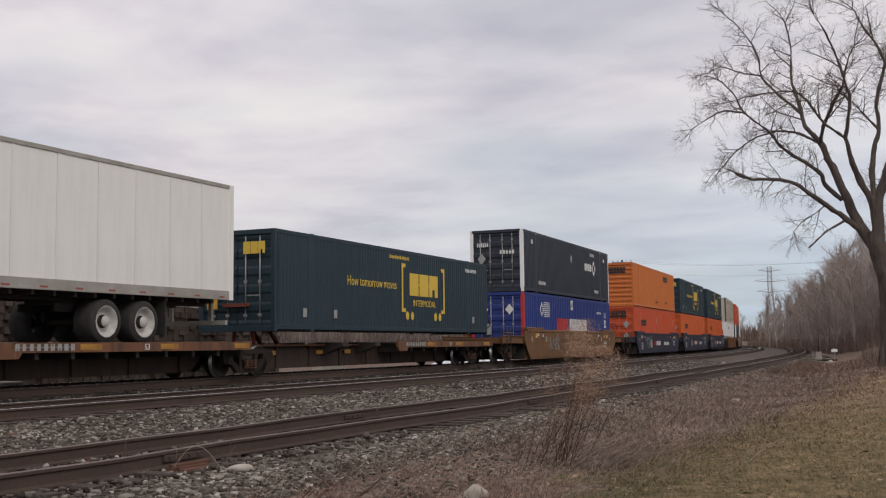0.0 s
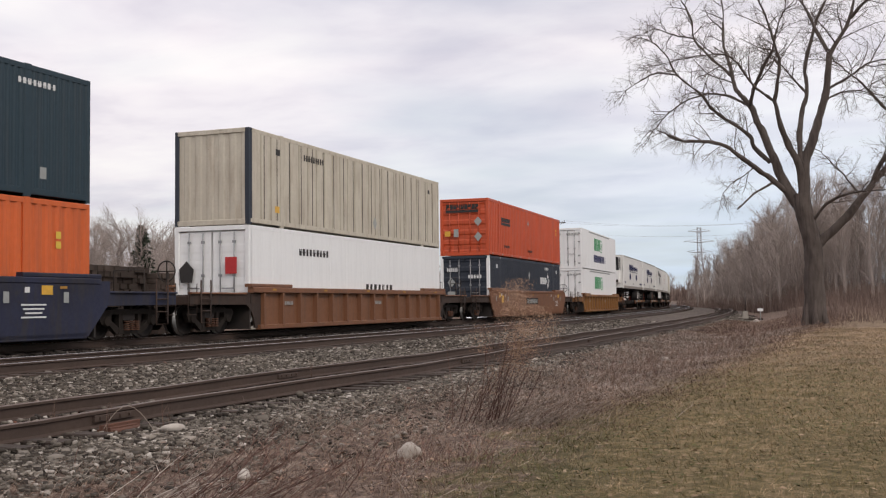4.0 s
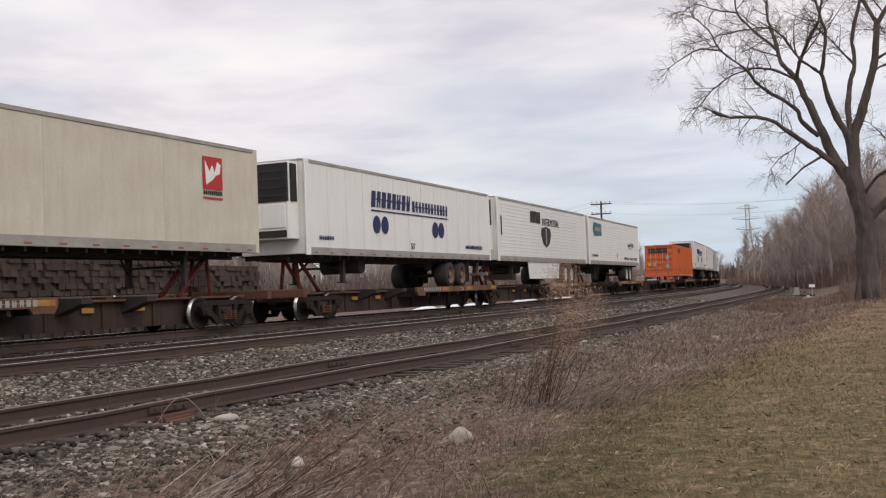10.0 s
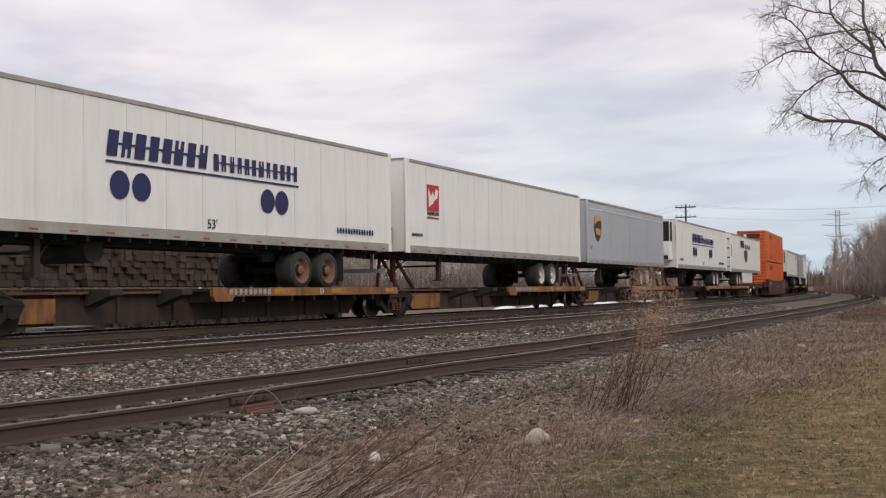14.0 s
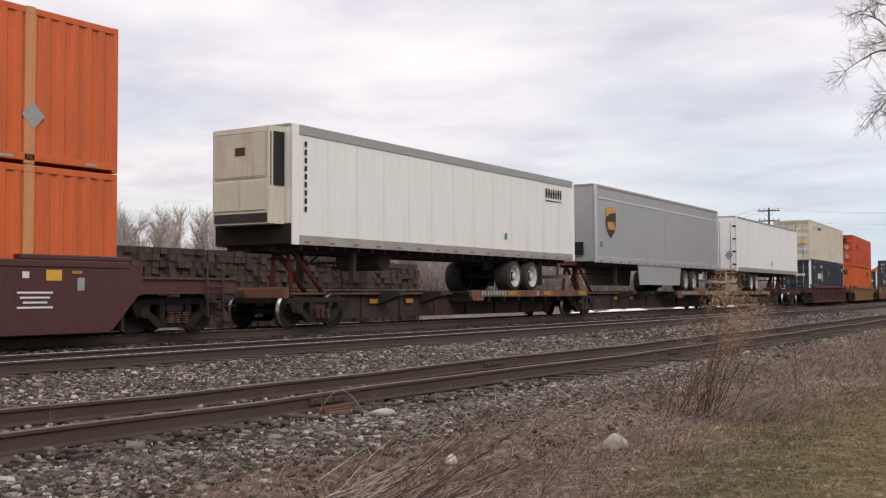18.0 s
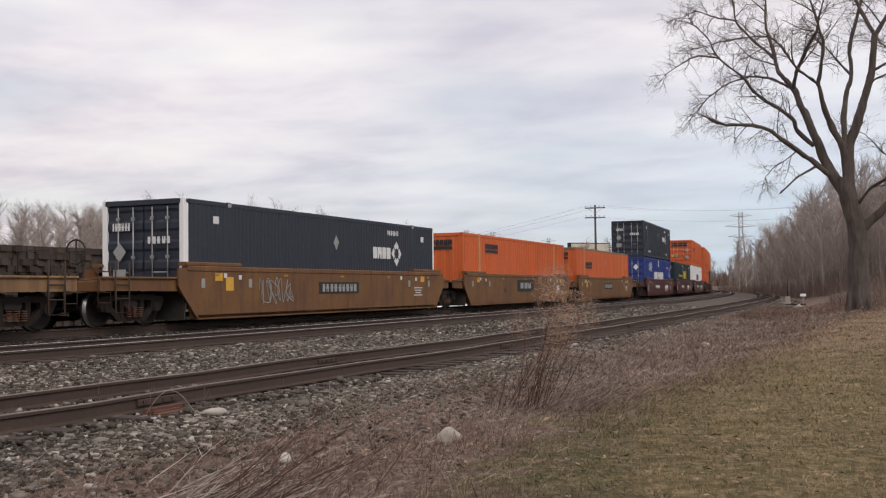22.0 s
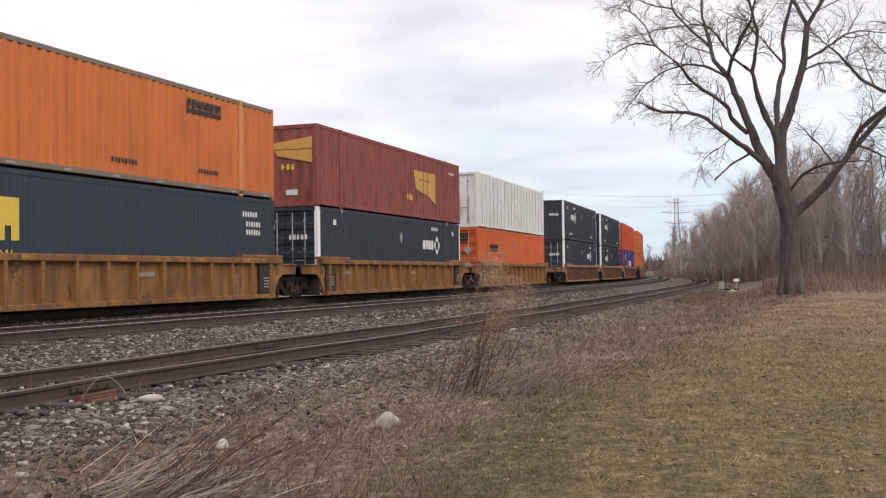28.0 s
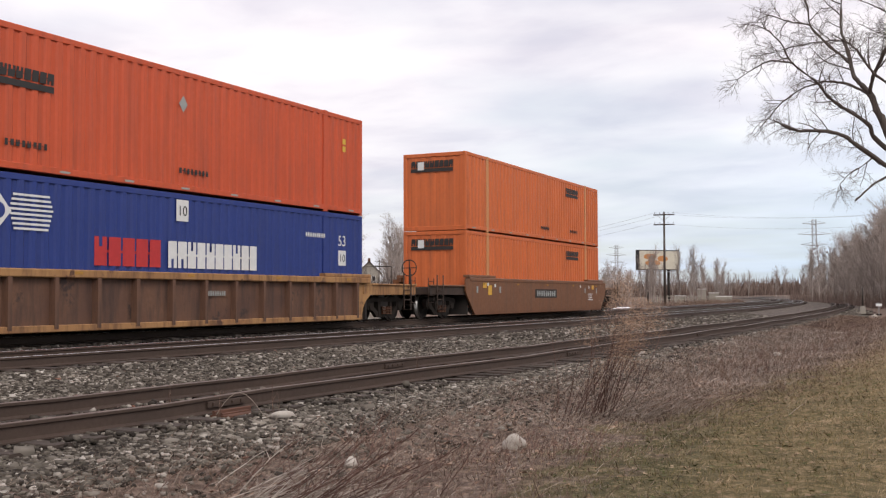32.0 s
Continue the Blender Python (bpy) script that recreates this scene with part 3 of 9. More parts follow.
def make_ground():
    xs, ys = axis_steps(-36, 14, 0.4, -3200, 3200), axis_steps(-6, 110, 0.5, -3000, 3200)
    gx, gy = np.meshgrid(xs, ys)
    z = ground_z(gx, gy)
    nx, ny = len(xs), len(ys)
    verts = np.stack([gx.ravel(), gy.ravel(), z.ravel()], 1)
    i = (np.arange(ny - 1)[:, None] * nx + np.arange(nx - 1)[None, :]).ravel()
    faces = np.stack([i, i + 1, i + nx + 1, i + nx], 1)
    m = bpy.data.meshes.new("ground")
    m.from_pydata(verts.tolist(), [], faces.tolist())
    o, s = across(gx, gy)
    gravel = np.clip((12.5 - o) / 1.9, 0, 1) * np.clip((o + 9.0) / 2.0, 0, 1)
    turf = np.clip((gx - edge_of_turf(gy)) / 3.2 + 0.5, 0, 1)
    worn = np.clip((gy - 11) / 26, 0, 1)
    # a darker green-brown band along the near edge of the turf
    dark_edge = np.clip(1.0 - np.abs(gx - edge_of_turf(gy) - 0.5) / 1.5, 0, 1) * np.clip((17 - gy) / 6, 0, 1)
    # mask of the painted shade under the train
    train_shade = np.clip((3.2 - o) / 1.2, 0, 1) * np.clip((o + 3.5) / 1.5, 0, 1)
    for name, values in (("gravel", gravel), ("turf", turf), ("worn", worn), ("train_shade", train_shade), ("dark_edge", dark_edge)):
        m.attributes.new(name, "FLOAT", "POINT").data.foreach_set("value", values.ravel().astype(np.float32))
    m.materials.append(ground_material())
    m.polygons.foreach_set("use_smooth", [True] * len(faces))
    m.update()
    return tagged(new("ground", m), "gravel, dead weeds and worn grass beside a railway", "ground", kind="structure")


make_ground()


# ---- tracks ----
def rail_strip(track, side):
    """One rail, 0.186 m high, as a swept profile."""
    prof = [(-0.07, -0.186), (0.07, -0.186), (0.07, -0.172), (0.012, -0.150), (0.010, -0.048), (0.036, -0.036), (0.037, -0.006), (0.028, 0.0),
            (-0.028, 0.0), (-0.037, -0.006), (-0.036, -0.036), (-0.010, -0.048), (-0.012, -0.150), (-0.07, -0.172)]
    g, n = Geo(), len(prof)
    ss = [-60 + 2.0 * i for i in range(31)] + [2.0 * i for i in range(1, 61)] + [120 + 5.0 * i for i in range(1, 80)]
    verts = []
    for s in ss:
        for a, b in prof:
            sag = 0.012 * math.sin(s * 0.55 + side) + 0.008 * math.sin(s * 1.37) if track == 2 else 0.0
            x, y, h = line(s, OFFSET[track] + side * GAUGE + a)
            verts.append((x, y, RAIL_Z[track] + b + sag))
    for i in range(len(ss) - 1):
        for j in range(n):
            g.slot = 1 if j in (6, 7, 8) else 0
            g.add([], [])
            g.f.append((i * n + j, i * n + (j + 1) % n, (i + 1) * n + (j + 1) % n, (i + 1) * n + j))
            g.k.append(g.slot)
            g.smooth.append(False)
    g.v = verts
    return g


def make_tracks():
    names = ("outer_main_track", "inner_main_track", "siding_track")
    labels = ("outer main railway track with polished rails", "inner main railway track with polished rails", "rusty siding track on weathered wooden ties")
    tie = Geo().box(-0.115, 0.115, -1.3, 1.3, -0.18, 0.0, 0.012).mesh("tie", M["tie"])
    bar = Geo().box(-0.34, 0.34, -0.018, 0.018, -0.13, -0.055, 0.006)
    for x in (-0.25, -0.09, 0.09, 0.25):
        bar.box(x - 0.016, x + 0.016, -0.036, 0.036, -0.105, -0.073)
    bar = bar.mesh("joint_bar", M["rail"])
    for k in range(3):
        t = thing(names[k], labels[k], "railway track", kind="structure")
        for side in (-1, 1):
            part("rail", rail_strip(k, side), (M["rail"], M["railhead"] if k == 2 else M["railtop"]), t)
        near = (2, 150) if k == 2 else (8, 40)
        count = 0
        rest = Geo()
        for i in range(-20, 500):
            s = i * 0.52
            m = on_line(s + random.uniform(-0.03, 0.03), RAIL_Z[k] - 0.186 + random.uniform(-0.012, 0.006), OFFSET[k] + random.uniform(-0.05, 0.05)) @ pose(0, 0, 0, 0, 0, random.uniform(-1.2, 1.2))
            if 0 <= i < (160 if k == 2 else 60):
                part("tie", tie, None, t, at=m)
                count += 1
            else:
                rest.add([m @ Vector(p) for p in ((-0.11, -1.3, -0.1), (0.11, -1.3, -0.1), (0.11, 1.3, -0.1), (-0.11, 1.3, -0.1), (-0.11, -1.3, 0), (0.11, -1.3, 0), (0.11, 1.3, 0), (-0.11, 1.3, 0))],
                         [(4, 5, 6, 7), (0, 1, 5, 4), (1, 2, 6, 5), (2, 3, 7, 6), (3, 0, 4, 7)])
        ob = part("far_ties", rest, M["tie"], t)
        ob["kind"] = "stuff"
        if k == 2:
            for s, side in ((9.1, 1), (20.6, 1), (32.3, 1), (15.6, -1), (27.3, -1), (35.0, -1)):
                part("joint_bar", bar, None, t, at=on_line(s, RAIL_Z[2], OFFSET[2] + side * GAUGE + 0.028))


make_tracks()


# ---- marks ----
KEPT = {}


def once(key, build):
    """The mesh built under this key, made once and shared."""
    if key not in KEPT:
        KEPT[key] = build()
    return KEPT[key]


def word(string, size, mat, squeeze=1.0):
    """Flat raised lettering as a mesh, standing on its base line, centred."""
    def build():
        cu = bpy.data.curves.new("lettering", "FONT")
        cu.body, cu.size, cu.align_x, cu.extrude = string, size, "CENTER", 0.003
        cu.resolution_u = 3
        ob = bpy.data.objects.new("lettering", cu)
        me = bpy.data.meshes.new_from_object(ob)
        me.transform(Matrix.Diagonal((squeeze, 1, 1, 1)))
        me.materials.clear()
        me.materials.append(M[mat])
        bpy.data.objects.remove(ob)
        return me
    return once(("word", string, size, mat, squeeze), build)


def blocks(count, w, h, mat, slant=0.0, seed=1, gap=0.44):
    """A row of plain notched blocks on one thin bar, in place of a mark that is not lettered; it lies in x and y, centred in x, with its foot at 0."""
    def build():
        r = random.Random(seed)
        low, high, pitch = [], [], w / count
        for i in range(count):
            a = -w / 2 + (i + gap / 2 * r.uniform(0.7, 1.3)) * pitch
            b = -w / 2 + (i + 1 - gap / 2 * r.uniform(0.7, 1.3)) * pitch
            m0, m1, cut = a + 0.36 * (b - a), a + 0.64 * (b - a), r.choice((0, 0, 1, 2))
            if i:
                low.append((a, 0.46 * h))
                high.append((a, 0.54 * h))
            low += [(a, 0)] + ([(m0, 0), (m0, 0.34 * h), (m1, 0.34 * h), (m1, 0)] if cut == 1 else []) + [(b, 0)]
            high += [(a, h)] + ([(m0, h), (m0, 0.66 * h), (m1, 0.66 * h), (m1, h)] if cut == 2 else []) + [(b, h)]
            if i < count - 1:
                low.append((b, 0.46 * h))
                high.append((b, 0.54 * h))
        return Geo().prism([(x + slant * y, y) for x, y in low + high[::-1]], "z", 0, 0.004).mesh("mark", M[mat])
    return once(("blocks", count, w, h, mat, slant, seed, gap), build)


def plate(outline, mat, depth=0.004):
    """A flat shape from an outline in x and y."""
    return once(("plate", tuple(outline), mat, depth), lambda: Geo().prism(outline, "z", 0, depth).mesh("panel", M[mat]))


def rect(w, h, mat):
    return plate([(-w / 2, -h / 2), (w / 2, -h / 2), (w / 2, h / 2), (-w / 2, h / 2)], mat)


def diamond(w, h, mat):
    return plate([(-w / 2, 0), (0, -h / 2), (w / 2, 0), (0, h / 2)], mat)


def round_plate(r, mat, n=20, sx=1.0):
    return plate([(sx * r * math.cos(2 * math.pi * i / n), r * math.sin(2 * math.pi * i / n)) for i in range(n)], mat)


def lettered(face, name, text, size, mat, squeeze, x, z, label=""):
    """A line of lettering, each word a part of its own, centred at x."""
    words = [word(w, size, mat, squeeze) for w in text.split()]
    spans = [max(v.co.x for v in m.vertices) - min(v.co.x for v in m.vertices) for m in words]
    gap = 0.3 * size * squeeze
    at = x - (sum(spans) + gap * (len(words) - 1)) / 2
    for m, w in zip(words, spans):
        face.side(name, m, at + w / 2, z, label)
        at += w + gap


def scribble(seed, w, h, mat):
    """A sprayed scribble that spells nothing: one wandering flat line."""
    def build():
        r = random.Random(seed)
        n = 34
        pts = [Vector((w * (i / n - 0.5) + r.uniform(-0.12, 0.12) * w, h * (0.5 + 0.46 * math.sin(i * 1.9 + r.uniform(-0.7, 0.7))), 0)) for i in range(n)]
        out = []
        for i in range(n - 1):
            p0, p1, p2, p3 = pts[max(i - 1, 0)], pts[i], pts[i + 1], pts[min(i + 2, n - 1)]
            for k in range(4):
                t = k / 4
                out.append(0.5 * ((2 * p1) + (p2 - p0) * t + (2 * p0 - 5 * p1 + 4 * p2 - p3) * t * t + (3 * p1 - p0 - 3 * p2 + p3) * t ** 3))
        m = Geo().tube(out, 0.016, 4).mesh("scribble", M[mat])
        m.transform(Matrix.Diagonal((1, 1, 0.12, 1)))
        return m
    return once(("scribble", seed, w, h, mat), build)


class Face:
    """Puts flat marks on the camera side of a load (x from its front end, z from its base) and on its near end (y from the middle, to the left when facing it)."""

    def __init__(self, ob, front, side_y, end_x):
        self.ob, self.front, self.y, self.x, self.lift = ob, front, side_y, end_x, 0

    def side(self, name, mesh, x, z, label="", up=0):
        return part(name, mesh, None, self.ob, label, pose(self.front + x, self.y - 0.004 * (1 + up), z, 90, 0, 0))

    def end(self, name, mesh, y, z, label="", up=0):
        return part(name, mesh, None, self.ob, label, pose(self.x - 0.004 * (1 + up), -y, z, 90, 0, -90))


# ---- freight containers, 53 feet long ----
CL, CW, CH = 16.15, 2.59, 2.896


def corrugated(x0, x1, y, z0, z1, out, pitch, depth):
    """A corrugated wall in x, its outer flats at y; out is -1 or 1."""
    g = Geo()
    n = max(1, round((x1 - x0) / pitch))
    w = (x1 - x0) / n
    xs, ys = [], []
    for i in range(n):
        for a, d in (((0.0, 0), (0.88, 0), (0.90, 1), (0.98, 1)) if pitch > 0.45 else ((0.0, 0), (0.36, 0), (0.50, 1), (0.86, 1))):
            xs.append(x0 + (i + a) * w)
            ys.append(y - out * depth * d)
    xs.append(x1)
    ys.append(y)
    verts = [(a, b, z0) for a, b in zip(xs, ys)] + [(a, b, z1) for a, b in zip(xs, ys)]
    k = len(xs)
    g.add(verts, [(i, i + 1, k + i + 1, k + i) if out < 0 else (i + 1, i, k + i, k + i + 1) for i in range(k - 1)])
    return g


def end_ribs(x, z0, z1, rows, depth, out):
    """An end wall with lying corrugations."""
    g = Geo()
    zs, xs = [z0], [x]
    h = (z1 - z0) / rows
    for i in range(rows):
        for a, d in ((0.15, 0), (0.3, 1), (0.7, 1), (0.85, 0)):
            zs.append(z0 + (i + a) * h)
            xs.append(x - out * depth * d)
    zs.append(z1)
    xs.append(x)
    k = len(zs)
    g.add([(a, -CW / 2 + 0.09, b) for a, b in zip(xs, zs)] + [(a, CW / 2 - 0.09, b) for a, b in zip(xs, zs)], [(i, i + 1, k + i + 1, k + i) for i in range(k - 1)])
    return g


def container(color, near_end="doors", look_of="ribs", posts=None, rail=None, tan=False):
    """One container; its base stands at z = 0, its near end faces -x."""
    names = {"orange": "orange", "orange_red": "red-orange", "orange_pale": "faded orange", "orange_old": "weathered orange", "orange_amber": "amber-orange", "slate": "slate-blue", "teal": "dark teal", "navy": "charcoal", "blue": "royal blue",
             "white": "white", "white_worn": "rust-stained white", "cream": "cream", "dirty_cream": "weathered cream", "maroon": "oxide red"}
    word_of = names[color]
    finish = {"ribs": "corrugated steel", "fine": "fine-ribbed", "smooth": "smooth-sided", "wide": "wide-ribbed"}[look_of]
    ob = thing("shipping_container", "%s %s freight container with %s" % (word_of, finish, "barred end doors" if near_end == "doors" else "a closed end"),
               "shipping container", "containers on the train")
    hx, hy = CL / 2, CW / 2
    pitch, depth = {"ribs": (0.31, 0.036), "fine": (0.19, 0.020), "smooth": (1.35, 0.010), "wide": (0.62, 0.055)}[look_of]
    mat = M[color]

    def body():
        g = Geo()
        for out in (-1, 1):
            c = corrugated(-hx + 0.14, hx - 0.14, out * hy, 0.16, CH - 0.10, out, pitch, depth)
            g.add(c.v, c.f)
        g.box(-hx + 0.05, hx - 0.05, -hy + 0.05, hy - 0.05, CH - 0.05, CH - 0.02)
        g.box(-hx + 0.10, hx - 0.10, -hy + 0.06, hy - 0.06, 0.06, 0.13)
        if near_end == "doors":
            g.add([(-hx + 0.10, -hy + 0.05, 0.1), (-hx + 0.10, hy - 0.05, 0.1), (-hx + 0.10, hy - 0.05, CH - 0.05), (-hx + 0.10, -hy + 0.05, CH - 0.05)], [(3, 2, 1, 0)])
        elif near_end == "plain":
            rot = corrugated(-hy + 0.1, hy - 0.1, 0, 0.1, CH - 0.08, -1, 0.42, 0.02)
            g.add([(-hx + 0.02 + y, x, z) for x, y, z in rot.v], [tuple(reversed(f)) for f in rot.f])
        else:
            e = end_ribs(-hx + 0.02, 0.12, CH - 0.1, 9, 0.045, -1)
            g.add(e.v, [tuple(reversed(f)) for f in e.f])
        g.add([(hx - 0.02, -hy + 0.05, 0.1), (hx - 0.02, hy - 0.05, 0.1), (hx - 0.02, hy - 0.05, CH - 0.05), (hx - 0.02, -hy + 0.05, CH - 0.05)], [(0, 1, 2, 3)])
        return g.mesh("body", mat)
    part("body", once(("c_body", color, near_end, look_of), body), None, ob)
    rail_mat = M[rail or color]
    for y in (-1, 1):
        part("top_rail", once(("c_top", rail or color), lambda: Geo().box(-hx + 0.1, hx - 0.1, -0.035, 0.035, CH - 0.13, CH, 0.012).mesh("top_rail", rail_mat)), None, ob, at=pose(0, y * (hy - 0.032), 0))
        part("bottom_rail", once(("c_bot", rail or color), lambda: Geo().box(-hx + 0.1, hx - 0.1, -0.04, 0.04, 0.05, 0.19, 0.012).mesh("bottom_rail", rail_mat)), None, ob, at=pose(0, y * (hy - 0.036), 0))
        for x in (-1, 1):
            pm = posts if (posts and (x < 0 or posts == "white")) else color
            wide = 0.20 if (posts and x < 0) else 0.13
            part("corner_post", once(("c_post", pm, wide), lambda: Geo().box(-wide / 2, wide / 2, -0.075, 0.075, 0.0, CH, 0.015).mesh("corner_post", M[pm])), None, ob,
                 at=pose(x * (hx - wide / 2), y * (hy - 0.072), 0))
        # lifting posts and castings at the 40-foot stations
        for x in (-6.05, 6.05):
            lift = "tan_post" if tan else color
            part("lifting_post", once(("c_lift", lift), lambda: Geo().box(-0.11, 0.11, -0.03, 0.03, 0.0, CH, 0.008).box(-0.09, 0.09, -0.036, 0.036, CH - 0.12, CH + 0.012).mesh("lifting_post", M[lift])), None, ob,
                 at=pose(x, y * (hy - 0.026), 0))
    for x in (-1, 1):
        part("end_sill", once(("c_sill", rail or color), lambda: Geo().box(-0.06, 0.06, -hy + 0.1, hy - 0.1, 0.0, 0.16, 0.01).mesh("end_sill", rail_mat)), None, ob, at=pose(x * (hx - 0.06), 0, 0))
        part("end_header", once(("c_head", rail or color), lambda: Geo().box(-0.06, 0.06, -hy + 0.1, hy - 0.1, CH - 0.14, CH, 0.01).mesh("end_header", rail_mat)), None, ob, at=pose(x * (hx - 0.06), 0, 0))
    if look_of == "wide":
        for i in range(19):
            part("seam", once("c_seam", lambda: Geo().box(-0.016, 0.016, -0.004, 0.004, 0.2, CH - 0.14).mesh("seam", M["underframe"])), None, ob, "dark panel seam", pose(-hx + 0.9 + i * 0.8, -hy - 0.003, 0))
    if near_end == "doors":
        def leaf():
            g = Geo()
            e = end_ribs(0, 0.0, CH - 0.34, 5, 0.006 if look_of in ("smooth", "wide") else 0.03, -1)
            w = hy - 0.12
            s = (w - 0.03) / (CW - 0.18)
            g.add([(x, y * s, z) for x, y, z in e.v], [tuple(reversed(f)) for f in e.f])
            return g.mesh("door", mat)
        painted = color == "orange_red"
        rod = once(("c_rod", painted), lambda: Geo().tube([(0, 0, 0.02), (0, 0, CH - 0.36)], 0.02, 6).box(-0.03, 0.02, -0.05, 0.05, 0.25, 0.33).box(-0.03, 0.02, -0.05, 0.05, 1.2, 1.28)
                   .box(-0.03, 0.02, -0.05, 0.05, 2.2, 2.28).mesh("lock_rod", mat if painted else M["steel"]))
        bar = once(("c_handle", painted), lambda: Geo().box(-0.05, -0.03, -0.22, 0.22, -0.018, 0.018).mesh("door_handle", mat if painted else M["steel"]))
        for y in (-1, 1):
            d = part("door", once(("c_door", color, look_of in ("smooth", "wide")), leaf), None, ob, at=pose(-hx + 0.05, y * (hy / 2 - 0.045), 0.17))
            for q in (-0.18, 0.30):
                part("lock_rod", rod, None, d, "painted lock rod" if painted else "bare steel lock rod", pose(-0.035, -y * q, 0))
            part("door_handle", bar, None, d, at=pose(-0.02, 0.02, 0.85))
    return ob


def face_of(ob):
    return Face(ob, -CL / 2, -CW / 2, -CL / 2)


def small_codes(f, mat, rows=((12.6, 2.35),), count=9, w=1.0, h=0.13):
    for i, (x, z) in enumerate(rows):
        f.side("code_mark", blocks(count, w, h, mat, seed=40 + i), x, z)


def dress_orange(ob, near_end, variant=0):
    """variant: 0 mark near the front, 1 mark near the back, 2 and 3 older marks set higher."""
    f = face_of(ob)
    x, z = ((3.2, 1.84), (12.1, 2.32), (4.4, 2.34), (3.65, 2.28))[variant]
    f.side("company_mark", blocks(9, 1.75, 0.23, "mark_black", 0.08, 3, 0.16), x, z)
    f.side("mark_underline", rect(1.75, 0.13, "mark_black"), x, z - 0.10)
    f.end("company_mark", blocks(9, 1.75, 0.25, "mark_black", 0.08, 3, 0.16), -0.1, 2.36)
    f.end("mark_underline", rect(1.75, 0.13, "mark_black"), -0.1, 2.26)
    for i in range((1, 0, 2, 0)[variant]):
        f.side("placard_holder", diamond(0.30, 0.40, "reflector"), 8.0, (2.1, 0.9)[i], "bare grey placard holder")
    small_codes(f, "mark_black", ((x + 0.2, 0.50), (8.4, 0.46)), 8, 1.1, 0.13)
    if variant == 0:
        for z2 in (1.9, 2.12):
            f.side("code_mark", rect(0.16, 0.16, "mark_yellow"), 15.1, z2)
    elif variant == 2:
        f.side("placard_holder", diamond(0.5, 0.5, "reflector"), 14.2, 0.9, "bare grey placard holder")
    if near_end == "doors":
        f.end("placard_holder", diamond(0.42, 0.5, "reflector"), 0.75, 1.72, "bare grey placard holder", 8)
        f.end("placard_holder", diamond(0.42, 0.5, "reflector"), 0.75, 0.95, "bare grey placard holder", 8)
        f.end("data_plate", rect(0.26, 0.4, "reflector"), -0.42, 1.15, "", 8)
        f.end("data_plate", rect(0.30, 0.26, "tape_yellow"), -0.88, 1.12, "yellow warning plate", 8)
    else:
        f.end("data_plate", rect(0.26, 0.30, "mark_white"), -0.55, 2.42, "white plate", 2)
    dashes = 26 if variant == 2 and near_end == "doors" else 9
    for i in range(dashes):
        f.side("reflective_strip", rect(0.28, 0.045, "mark_white" if dashes > 9 else "reflector"), 0.7 + i * 14.8 / (dashes - 1), 0.11)


def dress_charcoal(ob, near_end, mark=(11.2, 1.75), size=1.0):
    f = face_of(ob)
    x, z = mark
    f.side("company_mark", blocks(4, 1.45 * size, 0.40 * size, "mark_white", 0, 7, 0.16), x - 0.42, z)
    ring = lambda: Geo().prism([(0, -0.45), (0.2, -0.25), (0.1, -0.15), (0, -0.22), (-0.1, -0.15), (-0.2, -0.25)], "z", 0, 0.004) \
        .prism([(0, 0.45), (0.2, 0.25), (0.1, 0.15), (0, 0.22), (-0.1, 0.15), (-0.2, 0.25)][::-1], "z", 0, 0.004) \
        .prism([(0.42, 0), (0.24, 0.2), (0.14, 0.1), (0.2, 0), (0.14, -0.1), (0.24, -0.2)], "z", 0, 0.004) \
        .prism([(-0.42, 0), (-0.24, 0.2), (-0.14, 0.1), (-0.2, 0), (-0.14, -0.1), (-0.24, -0.2)][::-1], "z", 0, 0.004).mesh("knot_mark", M["mark_white"])
    f.side("knot_mark", once("knot_mark_shape", ring), x + 0.78 * size, z + 0.20 * size)
    f.side("placard_holder", diamond(0.36, 0.50, "reflector"), 8.1, 2.05, "bare grey placard holder")
    f.side("code_mark", blocks(7, 0.95, 0.17, "mark_white", 0, 21), x + 0.5, z + 0.85 * size)
    f.side("wheel_mark", rect(0.26, 0.2, "mark_white"), 1.4, 2.4)
    f.side("wheel_mark", rect(0.26, 0.2, "mark_white"), 15.0, 2.4)
    f.side("code_mark", blocks(9, 1.2, 0.16, "mark_white", 0, 22), 2.9, 0.42)
    f.side("code_mark", blocks(9, 0.9, 0.16, "mark_white", 0, 22), 13.2, 0.42)
    for x2 in (2.03, 14.12):
        f.side("casting", rect(0.17, 0.11, "reflector"), x2, 2.83, "bare steel corner casting", 2)
    f.end("company_mark", blocks(5, 0.75, 0.18, "mark_white", 0, 8), 0.55, 1.75, "", 8)
    if near_end == "doors":
        f.end("code_mark", blocks(6, 0.6, 0.2, "mark_white", 0, 23), -0.65, 2.1, "", 8)
        f.end("placard_holder", diamond(0.42, 0.5, "reflector"), -0.7, 1.55, "bare grey placard holder", 8)
        f.end("data_plate", rect(0.4, 0.3, "reflector"), -0.7, 0.95, "", 8)


